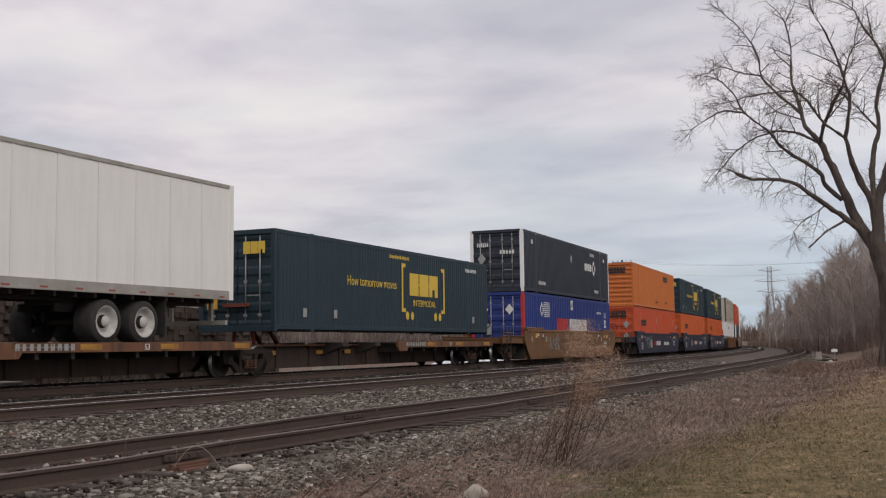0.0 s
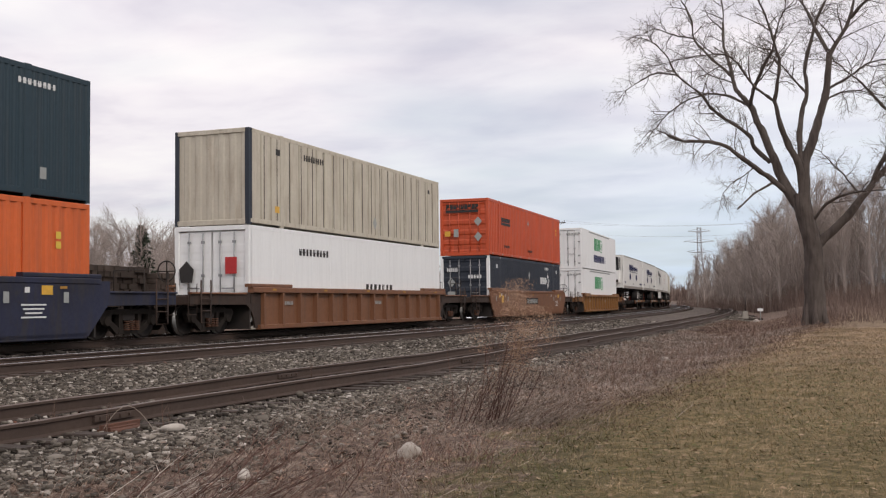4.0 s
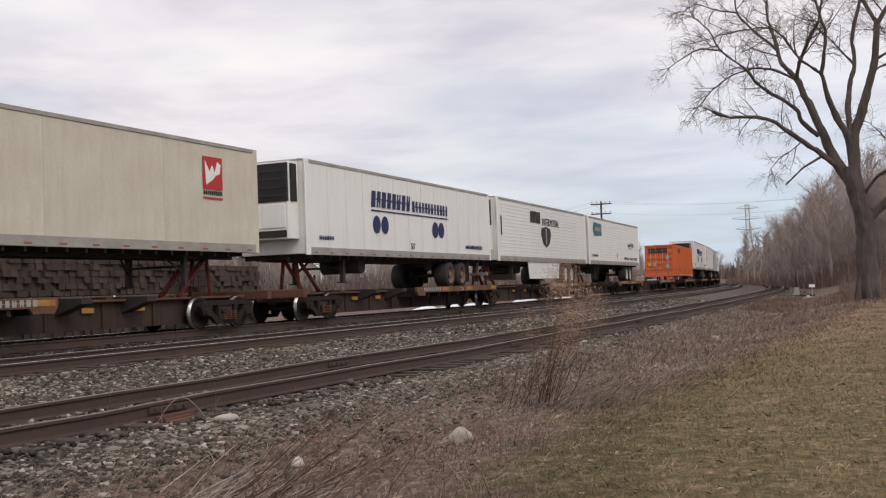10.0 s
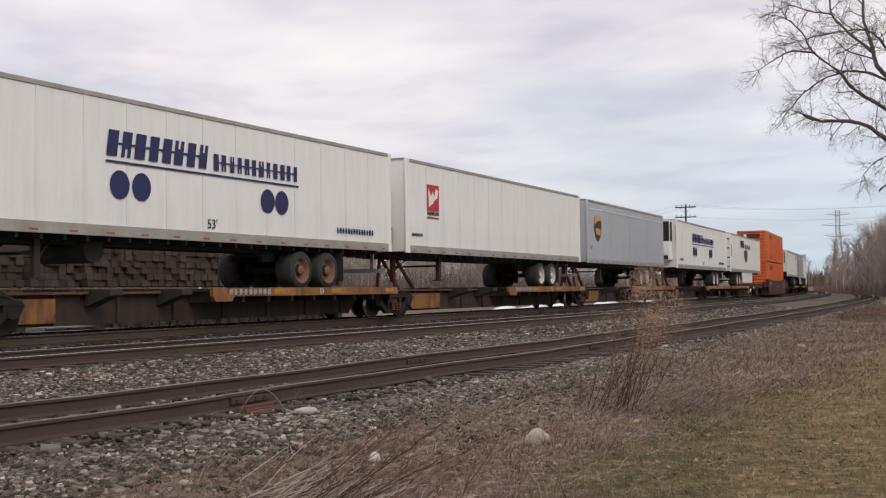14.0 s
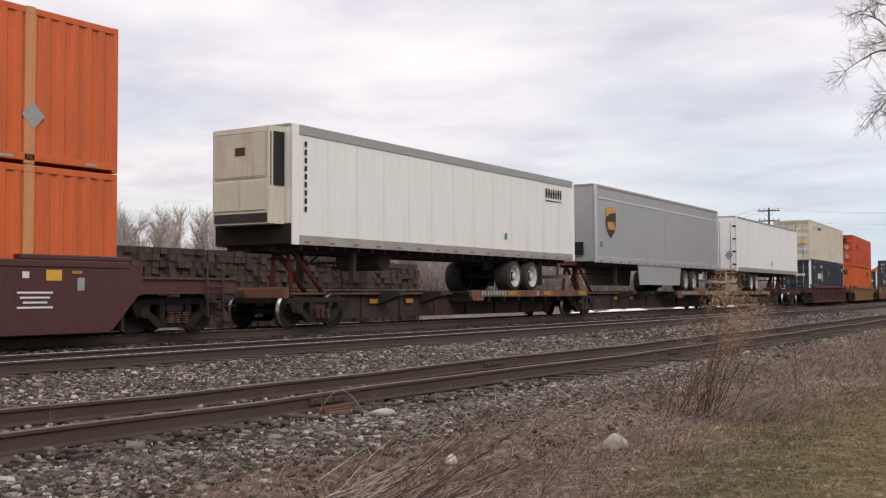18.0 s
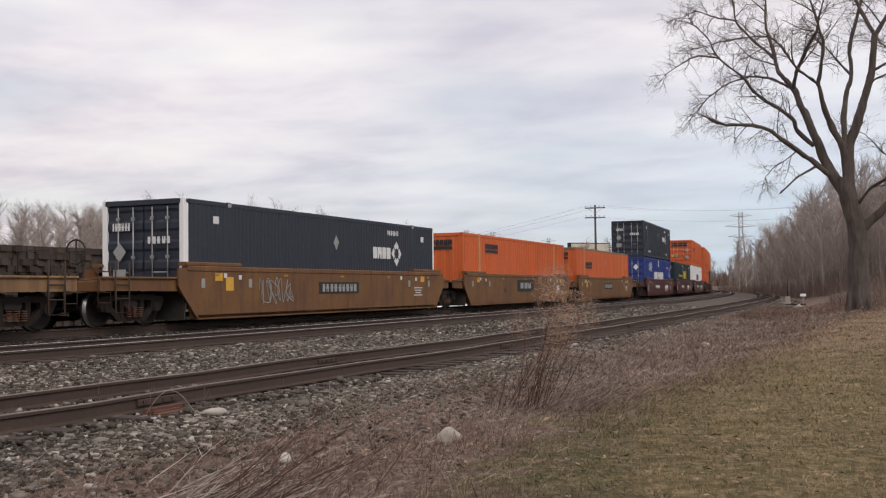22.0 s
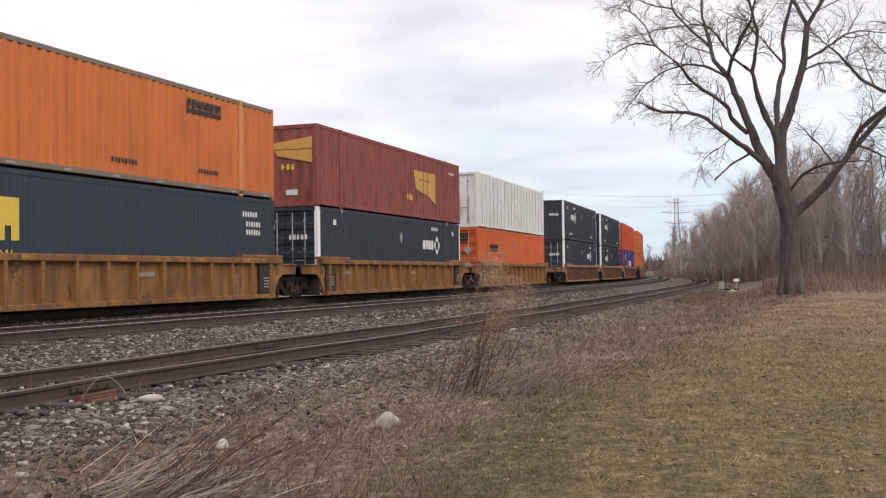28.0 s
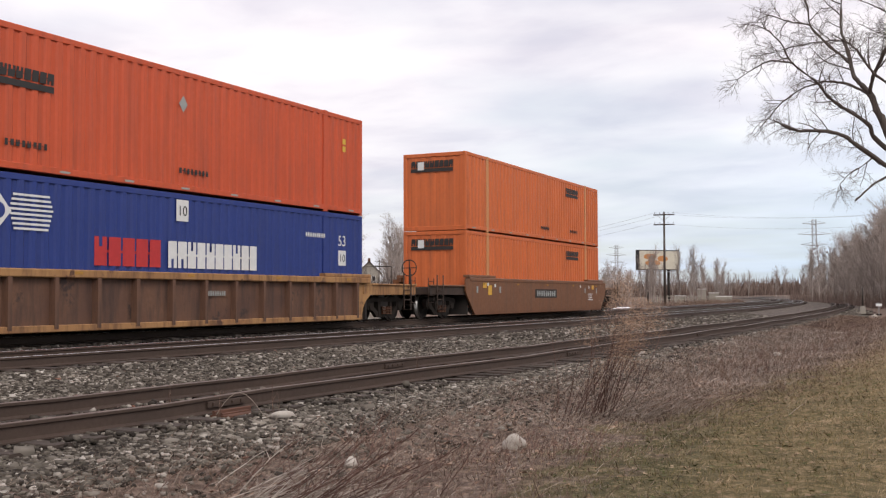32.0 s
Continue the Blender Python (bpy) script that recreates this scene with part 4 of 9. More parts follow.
def dress_teal(ob, near_end, big=False):
    f = face_of(ob)
    if big:
        f.side("company_mark", blocks(3, 2.3, 0.94, "mark_yellow", 0, 2, 0.1), 3.55, 1.32)
        f.side("mark_line", word("INTERMODAL", 0.32, "mark_yellow"), 3.55, 0.9)
        small_codes(f, "mark_white", ((14.6, 2.3), (14.8, 2.0), (14.8, 1.75)), 6, 0.9, 0.16)
    else:
        lettered(f, "slogan_word", "How tomorrow moves", 0.44, "mark_yellow", 0.85, 5.9, 1.50, "yellow slogan lettering")
        for sgn, x in ((1, 8.05), (-1, 11.75)):
            f.side("bracket", once(("teal_br", sgn), lambda: Geo().prism([(0, -0.85), (0, 0.85), (sgn * 0.32, 0.85), (sgn * 0.32, 0.72), (sgn * 0.12, 0.72), (sgn * 0.12, -0.72), (sgn * 0.32, -0.72), (sgn * 0.32, -0.85)][::-sgn], "z", 0, 0.004)
                                   .mesh("bracket", M["mark_yellow"])), x, 1.58)
            for i in (0, 1):
                f.side("roundel", round_plate(0.15, "mark_yellow", 14, 0.85), x + sgn * (0.45 + 0.40 * i), 0.60)
        f.side("company_mark", blocks(3, 2.5, 0.80, "mark_yellow", 0, 2, 0.08), 9.9, 1.32)
        f.side("mark_line", word("INTERMODAL", 0.33, "mark_yellow", 0.95), 9.95, 0.95)
        small_codes(f, "mark_yellow", ((7.9, 2.55),), 12, 1.6, 0.12)
        small_codes(f, "mark_white", ((14.4, 2.45),), 8, 1.2, 0.13)
    for x in (1.6, 3.4, 14.6):
        f.side("stencil", rect(0.2, 0.26, "reflector"), x, 0.55)
    f.end("company_mark", blocks(3, 0.75, 0.35, "mark_yellow", 0, 2, 0.06), 0.62, 2.2, "", 8)
    f.end("code_mark", blocks(6, 0.7, 0.18, "mark_yellow", 0, 24), -0.55, 1.6, "", 8)
    f.end("data_plate", rect(0.36, 0.3, "tape_yellow"), -0.8, 0.8, "", 8)


def dress_blue(ob, first="mark_red"):
    f = face_of(ob)
    f.side("company_mark", blocks(5, 2.1, 0.62, first, 0.0, 11, 0.14), 6.25, 1.15, "red mark" if first == "mark_red" else "white mark")
    f.side("company_mark", blocks(10, 3.4, 0.62, "mark_white", 0.0, 12, 0.14), 9.2, 1.15, "white mark")
    f.side("emblem", diamond(0.62, 0.72, "mark_white"), 2.75, 2.15)
    f.side("emblem_inner", round_plate(0.16, "blue", 14), 2.75, 2.15, "", 1)
    for i in range(8):
        f.side("emblem_line", rect(1.1 - 0.06 * abs(i - 4), 0.045, "mark_white"), 3.55, 1.82 + i * 0.095)
    f.side("number_panel", rect(0.42, 0.5, "mark_white"), 8.0, 2.5, "white panel")
    f.side("number", word("10", 0.34, "mark_black"), 8.0, 2.38, "", 1)
    f.side("number", word("53", 0.44, "mark_white"), 15.0, 1.95)
    f.side("number_panel", rect(0.4, 0.44, "mark_white"), 15.0, 1.6)
    f.side("number", word("10", 0.32, "mark_black"), 15.0, 1.49, "", 1)
    small_codes(f, "mark_white", ((13.6, 2.15),), 9, 1.0, 0.12)
    for y in (0.62, -0.62):
        f.end("emblem", diamond(0.42, 0.5, "mark_white"), y, 2.1, "", 8)
    f.end("data_plate", rect(0.26, 0.5, "reflector"), -0.4, 1.2, "", 8)


def dress_green_mark(ob, second_line):
    f = face_of(ob)
    z = 1.50
    f.side("company_mark", blocks(5, 2.7, 0.92, "mark_green", 0.05, 15, 0.2), 6.6, z, "green mark")
    f.side("emblem", round_plate(0.52, "mark_green", 18, 1.1), 8.5, z + 0.42, "green round emblem")
    f.side("emblem_inner", round_plate(0.42, "white", 18, 1.1), 8.5, z + 0.42, "", 1)
    for i in range(3):
        f.side("emblem_stripe", plate([(-0.05, -0.28), (0.06, -0.30), (0.1, 0.2), (0.0, 0.26)], "mark_green"), 8.25 + i * 0.24, z + 0.42, "", 2)
    if second_line:
        f.side("company_mark", blocks(11, 5.0, 0.55, "mark_navy", 0.05, 16, 0.2), 7.5, 0.60, "navy mark")
        for i in range(3):
            f.side("speed_line", rect(0.6 - 0.12 * i, 0.04, "mark_navy"), 10.5, 0.7 + i * 0.16)
    # the top rail's shadow, painted as a flat grey strip
    f.side("trim_strip", rect(9.6, 0.10, "reflector"), 7.9, CH - 0.12, "grey strip painting the top rail's shadow")
    for y in (0.62, -0.62):
        f.end("code_mark", blocks(8, 0.85, 0.14, "reflector", 0, 25), y, 2.4, "", 8)
        for z2 in (0.35, 0.9, 1.9, 2.5):
            f.end("hinge", rect(0.16, 0.1, "reflector"), y * 1.8, z2, "", 9)


def dress_plain_white(ob):
    f = face_of(ob)
    f.side("company_mark", blocks(7, 2.6, 0.62, "mark_black", 0.15, 30), 9.5, 0.62)
    f.side("code_mark", blocks(9, 2.2, 0.22, "mark_black", 0, 31), 4.2, 2.1)
    f.end("emblem", plate([(-0.2, -0.3), (0.2, -0.3), (0.26, 0.1), (0, 0.36), (-0.26, 0.1)], "mark_black"), -0.85, 1.5, "", 8)
    f.end("emblem", rect(0.4, 0.5, "mark_red"), 0.7, 1.7, "", 8)


def dress_dark_mark(ob):
    f = face_of(ob)
    f.side("company_mark", blocks(5, 3.8, 0.70, "mark_black", 0.25, 33, 0.2), 8.0, 1.24)
    f.end("company_mark", blocks(5, 2.0, 0.4, "mark_black", 0.2, 33), 0.0, 2.1, "", 8)
    f.side("code_mark", blocks(5, 0.8, 0.25, "mark_navy", 0, 34), 14.5, 2.2)


def dress_maroon(ob):
    f = face_of(ob)
    flag = [(-1.45, 0.66), (1.45, 0.70), (1.45, -0.70), (0.45, -0.36), (-1.1, -0.15)]
    f.side("emblem", plate(flag[::-1], "mark_gold"), 11.1, 1.45, "faded yellow flag emblem")
    for i, x in enumerate((-0.15, 0.4)):
        f.side("emblem_line", rect(0.05, 1.2, "maroon"), 11.1 + x, 1.6, "", 1)
    f.side("emblem_line", rect(1.4, 0.05, "maroon"), 11.1, 1.75, "", 1)
    f.side("company_mark", blocks(3, 0.75, 0.26, "mark_yellow", 0, 36), 9.2, 0.77)
    f.end("emblem", plate([(-0.9, 0.3), (0.75, 0.5), (0.75, -0.42), (-0.6, -0.15)][::-1], "mark_gold"), 0.35, 1.95, "faded yellow flag emblem")
    f.end("emblem_line", rect(1.5, 0.04, "maroon"), 0.35, 2.02, "", 1)
    f.end("company_mark", blocks(3, 0.6, 0.2, "mark_yellow", 0, 36), 0.15, 1.3)
    f.end("data_plate", rect(0.45, 0.2, "mark_white"), 0.3, 0.5)
    for i in range(7):
        f.end("code_mark", rect(0.12, 0.16, "reflector"), -0.72, 2.3 - i * 0.22)
    small_codes(f, "mark_white", ((14.9, 2.3),), 7, 0.8, 0.13)


def dress_old_cream(ob, doors):
    f = face_of(ob)
    f.side("placard_holder", diamond(0.36, 0.5, "reflector"), 9.2, 0.62)
    small_codes(f, "mark_black", ((4.2, 2.3),), 9, 1.5, 0.2)
    f.side("wheel_mark", rect(0.26, 0.2, "mark_black"), 1.75, 2.35)
    f.side("wheel_mark", rect(0.2, 0.16, "mark_black"), 14.9, 2.35)
    f.side("data_plate", rect(0.28, 0.2, "tape_yellow"), 1.7, 0.55)
    if doors:
        f.end("data_plate", rect(0.3, 0.24, "tape_yellow"), 0.7, 1.3, "yellow plate", 8)
        f.end("code_mark", blocks(6, 0.6, 0.16, "mark_black", 0, 37), -0.62, 2.2, "", 8)


# ---- trailers on spine cars ----
TL, TW, TH = 16.15, 2.59, 4.08


def tyre_mesh():
    def build():
        g = Geo()
        prof = [(0.0, 0.36), (0.03, 0.48), (0.06, 0.50), (0.50, 0.50), (0.55, 0.48), (0.58, 0.36)]
        n = 24
        verts = [(r * math.cos(2 * math.pi * j / n), y, r * math.sin(2 * math.pi * j / n)) for y, r in prof for j in range(n)]
        g.add(verts, [(i * n + j, i * n + (j + 1) % n, (i + 1) * n + (j + 1) % n, (i + 1) * n + j) for i in range(len(prof) - 1) for j in range(n)], True)
        return g.mesh("tyre", M["rubber"])
    return once("tyre", build)


def rim_mesh(mat):
    """A dished wheel disc: a bright lip, a sunk face, a dark ring that paints the hand holes' shadow, and a hub."""
    def build():
        g, n = Geo(), 22
        prof = [(0.02, 0.365), (0.01, 0.33), (0.12, 0.29), (0.17, 0.24), (0.15, 0.155), (0.05, 0.13), (0.03, 0.07), (0.03, 0.001)]
        g.add([(r * math.cos(2 * math.pi * j / n), y, r * math.sin(2 * math.pi * j / n)) for y, r in prof for j in range(n)],
              [(i * n + j, (i + 1) * n + j, (i + 1) * n + (j + 1) % n, i * n + (j + 1) % n) for i in range(len(prof) - 1) for j in range(n)], True)
        for i in range(len(prof) - 1):
            for j in range(n):
                g.k[i * n + j] = 1 if i == 4 else 0
        return g.mesh("rim", M[mat], M["wheel"])
    return once(("rim", mat), build)


def trailer(color, nose="van", skirt=False, panels=1.22, back=False, pale_unit=False, length=TL, rim="rim", lines=False, rear_doors=False, roof_band=None, gear_back=4.0, TH=TH):
    """A road trailer; its tyres stand at z = 0 and its nose points to -x unless it rides backwards."""
    tone = {"trailer_white": "white", "grey": "grey", "pale_grey": "pale blue-grey", "cream": "cream", "white": "bright white"}[color]
    kind = {"van": "van trailer", "reefer": "refrigerated trailer with cooling unit"}[nose]
    ob = thing("road_trailer", "%s %s%s, on a spine car" % (tone, kind, " and skirts" if skirt else ""), "trailer", "trailers on the train")
    d = -1 if back else 1           # +1: wheels towards +x
    hx, hy, z0 = length / 2, TW / 2, 1.12
    mat = M[color]

    part("body", once(("t_body", color, length, TH), lambda: Geo().box(-hx + 0.03, hx - 0.03, -hy + 0.03, hy - 0.03, z0 + 0.05, TH - 0.04).mesh("body", mat)), None, ob)
    if lines:
        def ribbed_side():
            ring = [(0.0, z0 + 0.24)]
            for i in range(16):
                z = z0 + 0.34 + i * 0.165
                ring += [(0.0, z - 0.022), (-0.007, z - 0.012), (-0.007, z + 0.012), (0.0, z + 0.022)]
            ring += [(0.0, TH - 0.12), (0.022, TH - 0.12), (0.022, z0 + 0.24)]
            return Geo().prism(ring, "x", -hx + 0.15, hx - 0.15).mesh("side_sheet", mat)
        for y in (-1, 1):
            part("side_sheet", once(("t_lines", color, length, TH), ribbed_side), None, ob, at=pose(0, y * (hy - 0.022), 0, 0, 0, 0 if y < 0 else 180))
    else:
        n = max(2, round((length - 0.24) / panels))
        w = (length - 0.24) / n
        bead = 0.012 if panels < 1.4 else 0.003
        panel = once(("t_panel", color, n, length, TH), lambda: Geo().prism([(-w / 2 + 0.003, 0.022), (-w / 2 + 0.003, -bead), (-w / 2 + 0.06, -bead), (-w / 2 + 0.07, 0.0), (w / 2 - 0.001, 0.0), (w / 2 - 0.001, 0.022)], "z", z0 + 0.24, TH - 0.12).mesh("panel", mat))
        for y in (-1, 1):
            for i in range(n):
                part("panel", panel, None, ob, at=pose(-hx + 0.12 + (i + 0.5) * w, y * (hy - 0.018), 0, 0, 0, 0 if y < 0 else 180))
    part("roof", once(("t_roof", length, TH), lambda: Geo().prism([(-hy, TH - 0.05), (hy, TH - 0.05), (hy - 0.12, TH), (-hy + 0.12, TH)], "x", -hx, hx).mesh("roof", M["rail_alloy"])), None, ob, "dull alloy roof edge")
    for y in (-1, 1):
        part("top_rail", once(("t_top", length, roof_band, TH), lambda: Geo().box(-hx + 0.02, hx - 0.02, -0.02, 0.02, TH - 0.12 - (0.14 if roof_band else 0), TH - 0.02, 0.006).mesh("top_rail", M[roof_band or "rail_alloy"])), None, ob, at=pose(0, y * (hy - 0.014), 0))
        part("bottom_rail", once(("t_bot", length, "grey" in color), lambda: Geo().box(-hx + 0.02, hx - 0.02, -0.025, 0.025, z0, z0 + 0.24, 0.008).mesh("bottom_rail", M["chrome" if "grey" in color else "rail_alloy"])), None, ob, at=pose(0, y * (hy - 0.018), 0))
        for x in (-1, 1):
            part("corner_post", once(("t_post", color, TH), lambda: Geo().box(-0.12, 0.12, -0.05, 0.05, z0, TH - 0.02, 0.03).mesh("corner_post", M["chrome"] if "grey" in color else mat)), None, ob, at=pose(x * (hx - 0.10), y * (hy - 0.042), 0))
    part("underfloor", once(("t_beams", length), lambda: beams(length, z0)), None, ob, "black floor beams")
    f = Face(ob, -hx, -hy, -hx)
    for i in range(16):
        f.side("reflective_strip", rect(0.22, 0.045, "tape_red"), 0.5 + i * (length - 1) / 15, z0 + 0.07)
    # running gear
    ax = d * (hx - gear_back)
    gear = part("axle_carriage", once("t_gear", lambda: Geo().box(-1.5, 1.5, -0.55, -0.45, 0.72, 0.90).box(-1.5, 1.5, 0.45, 0.55, 0.72, 0.90).tube([(-0.63, -1.0, 0.5), (-0.63, 1.0, 0.5)], 0.07, 8)
                                      .tube([(0.63, -1.0, 0.5), (0.63, 1.0, 0.5)], 0.07, 8).box(-0.8, 0.8, -0.56, -0.44, 0.5, 0.72).box(-0.8, 0.8, 0.44, 0.56, 0.5, 0.72)
                                      .box(-1.4, 1.4, -0.45, 0.45, 0.88, 1.1).mesh("axle_carriage", M["underframe"])), None, ob, at=pose(ax, 0, 0))
    for x in (-0.63, 0.63):
        for y in (-1, 1):
            w = part("tyre", tyre_mesh(), None, gear, at=pose(x, y * 1.25, 0.5, 0, 0, 0 if y < 0 else 180))
            part("rim", rim_mesh(rim), None, gear, at=pose(x, y * 1.25, 0.5, 0, 0, 0 if y < 0 else 180))
    legs = Geo()
    for y in (-0.9, 0.9):
        legs.box(-0.07, 0.07, y - 0.07, y + 0.07, 0.28, z0).box(-0.16, 0.16, y - 0.14, y + 0.14, 0.24, 0.28)
        legs.tube([(0, y, 0.55), (0.7, y * 0.7, z0)], 0.03, 5)
    legs.tube([(0, -0.9, 0.75), (0, 0.9, 0.75)], 0.035, 6)
    part("landing_gear", once("t_legs", lambda: legs.mesh("landing_gear", M["underframe"])), None, ob, at=pose(-d * (hx - 2.9), 0, 0, 0, 0, 0 if d > 0 else 180))
    part("bumper", once("t_bumper", lambda: Geo().box(-0.05, 0.05, -1.15, 1.15, 0.48, 0.6).box(-0.04, 0.04, -0.7, -0.6, 0.55, z0).box(-0.04, 0.04, 0.6, 0.7, 0.55, z0).mesh("bumper", M["rail_alloy"])), None, ob, "dull rear bumper", pose(d * (hx - 0.1), 0, 0))
    for y in (-1, 1):
        part("mud_flap", once("t_flap", lambda: Geo().box(-0.01, 0.01, -0.3, 0.3, 0.2, 1.0).mesh("mud_flap", M["rubber"])), None, ob, at=pose(ax + d * 1.35, y * 0.95, 0))
    if skirt:
        for y in (-1, 1):
            part("side_skirt", once(("t_skirt", color), lambda: Geo().prism([(-2.9, z0), (-2.7, 0.28), (2.6, 0.28), (2.8, z0)], "y", -0.02, 0.02).mesh("side_skirt", M["grey" if color == "grey" else "trailer_white"])), None, ob,
                 "pale side skirt", pose(-d * 0.6, y * (hy - 0.06), 0))
    if nose == "reefer":
        unit = Geo().prism([(-0.02, -1.02), (-0.02, 1.02), (-0.40, 0.98), (-0.46, 0.90), (-0.46, -0.90), (-0.40, -0.98)], "z", 1.62, 3.98)
        u = part("cooling_unit", once(("t_reefer", pale_unit), lambda: unit.mesh("cooling_unit", M["cream" if pale_unit else "trailer_white"])), None, ob, "cooling unit", pose(-d * hx, 0, 0, 0, 0, 0 if d > 0 else 180))
        if pale_unit:
            part("face_panel", once("t_face", lambda: Geo().box(-0.485, -0.455, -0.82, 0.82, 2.76, 3.86, 0.03).mesh("face_panel", M["dirty_cream"])), None, u, "cream front panel with brown stains")
            part("face_plate", once("t_fplate", lambda: Geo().box(-0.492, -0.484, -0.16, 0.16, 3.3, 3.5).mesh("face_plate", M["mark_brown"])), None, u)
            part("grille", once("t_grille_side", lambda: Geo().prism([(-0.44, -0.93), (-0.37, -1.01), (-0.06, -1.05), (-0.06, -1.02), (-0.37, -0.98)], "z", 2.55, 3.85).mesh("grille", M["black"])), None, u, "black side grille")
        else:
            part("grille", once("t_grille", lambda: Geo().prism([(-0.44, -0.93), (-0.44, 0.93), (-0.485, 0.88), (-0.485, -0.88)], "z", 2.75, 3.93).box(-0.43, -0.1, -1.03, -0.99, 2.75, 3.9).mesh("grille", M["black"])), None, u, "black air grille")
            for z in (2.95, 3.2, 3.45, 3.7):
                part("grille_slat", once("t_slat", lambda: Geo().box(-0.50, -0.475, -0.85, 0.85, -0.03, 0.03).mesh("grille_slat", M["rubber"])), None, u, at=pose(0, 0, z))
        for y in (-0.42, 0.45):
            part("service_door", once(("t_serv", pale_unit), lambda: Geo().box(-0.485, -0.455, -0.40, 0.40, 1.95, 2.68, 0.012).mesh("service_door", M["cream" if pale_unit else "white"])), None, u, at=pose(0, y, 0))
        if pale_unit:
            # an added dark panel stands in for the shade below the unit
            part("lower_nose", once("t_nose", lambda: Geo().box(-0.05, 0.0, -1.22, 1.22, 1.14, 1.64, 0.01).mesh("lower_nose", M["truck"])), None, ob, "dark panel painting shade on the lower nose", pose(-d * hx, 0, 0))
        part("lower_vent", once("t_low", lambda: Geo().box(-0.48, -0.455, -0.85, 0.85, 1.66, 1.88).mesh("lower_vent", M["underframe"])), None, u, "dark lower vent")
        part("fuel_tank", once("t_tank", lambda: Geo().tube([(0, -0.75, 0.85), (0, 0.75, 0.85)], 0.28, 14).mesh("fuel_tank", M["underframe"])), None, ob, "grimy fuel tank", pose(-d * (hx - 4.6), 0, 0))
    elif not back:
        part("vent_box", once("t_vent", lambda: Geo().box(-0.06, 0.0, -0.22, 0.22, 0, 0.5, 0.02).mesh("vent_box", M["black"])), None, ob, "dark connector box", pose(-hx, -0.55, 1.42))
    if back:
        doors = Geo().box(-0.03, 0, -hy + 0.12, -0.01, z0 + 0.12, TH - 0.16, 0.01)
        for y in (-1, 1):
            dd = part("door", once(("t_door", color, TH), lambda: doors.mesh("door", mat)), None, ob, at=pose(-hx - 0.002, 0, 0) if y < 0 else pose(-hx - 0.002, hy - 0.11, 0))
            for q in (-0.95, -0.35):
                part("lock_rod", once("t_rod", lambda: Geo().tube([(0, 0, z0 + 0.1), (0, 0, TH - 0.18)], 0.018, 6).mesh("lock_rod", M["steel"])), None, dd, at=pose(-0.05, q, 0))
            for z in (1.5, 2.2, 2.9, 3.6):
                part("hinge", once("t_hinge", lambda: Geo().box(-0.02, 0, -0.1, 0.1, -0.04, 0.04).mesh("hinge", M["black"])), None, dd, at=pose(-0.035, -hy + 0.14 if y < 0 else -0.12, z))
    return ob


def beams(length, z0):
    g = Geo()
    for i in range(int(length / 0.6)):
        x = -length / 2 + 0.4 + i * 0.6
        g.box(x - 0.04, x + 0.04, -1.2, 1.2, z0 - 0.10, z0 + 0.06)
    g.box(-length / 2 + 0.2, length / 2 - 0.2, -0.5, -0.4, z0 - 0.16, z0)
    g.box(-length / 2 + 0.2, length / 2 - 0.2, 0.4, 0.5, z0 - 0.16, z0)
    return g.mesh("underfloor", M["underframe"])


def tface(ob, length=TL):
    return Face(ob, -length / 2, -TW / 2, -length / 2)


def dress_navy_mark(ob):
    f = tface(ob)
    f.side("company_mark", blocks(8, 3.3, 0.56, "mark_navy", 0.14, 50, 0.30), 6.0, 2.84, "navy mark")
    f.side("company_mark", blocks(12, 3.5, 0.40, "mark_navy", 0.0, 51, 0.42), 9.55, 2.84, "navy mark")
    f.side("mark_underline", rect(6.9, 0.05, "mark_navy"), 7.85, 2.72)
    for x in (4.8, 5.45, 9.95, 10.55):
        f.side("roundel", round_plate(0.31, "mark_navy", 22, 0.92), x, 2.24, "navy roundel")
    f.side("length_mark", word("53'", 0.32, "mark_black"), 7.8, 1.44)
    f.side("code_mark", blocks(9, 1.0, 0.13, "mark_navy", 0, 52), 1.2, 1.60)
    f.side("code_mark", blocks(14, 2.0, 0.16, "mark_navy", 0, 53), 14.1, 1.56)


def dress_shield(ob, back=False):
    f = tface(ob)
    x = 7.1
    f.side("company_mark", blocks(5, 1.7, 0.58, "mark_black", 0.0, 55, 0.06), x - 1.15, 3.10)
    f.side("word", word("INTERMODAL", 0.56, "mark_black", 0.92), x + 1.65, 3.02, "black lettering")
    f.side("shield", plate([(-0.8, 0.42), (-0.9, 0.1), (-0.55, -0.36), (0, -0.56), (0.55, -0.36), (0.9, 0.1), (0.8, 0.42), (0, 0.52)], "mark_black"), x + 0.7, 2.45, "black shield emblem")
    f.side("shield_stripe", plate([(-0.08, -0.42), (0.08, -0.42), (0.12, 0.40), (-0.12, 0.40)], "reflector"), x + 0.7, 2.47, "", 1)
    f.side("code_mark", blocks(7, 0.16, 0.9, "mark_black", 0, 56), 0.5, 2.3)


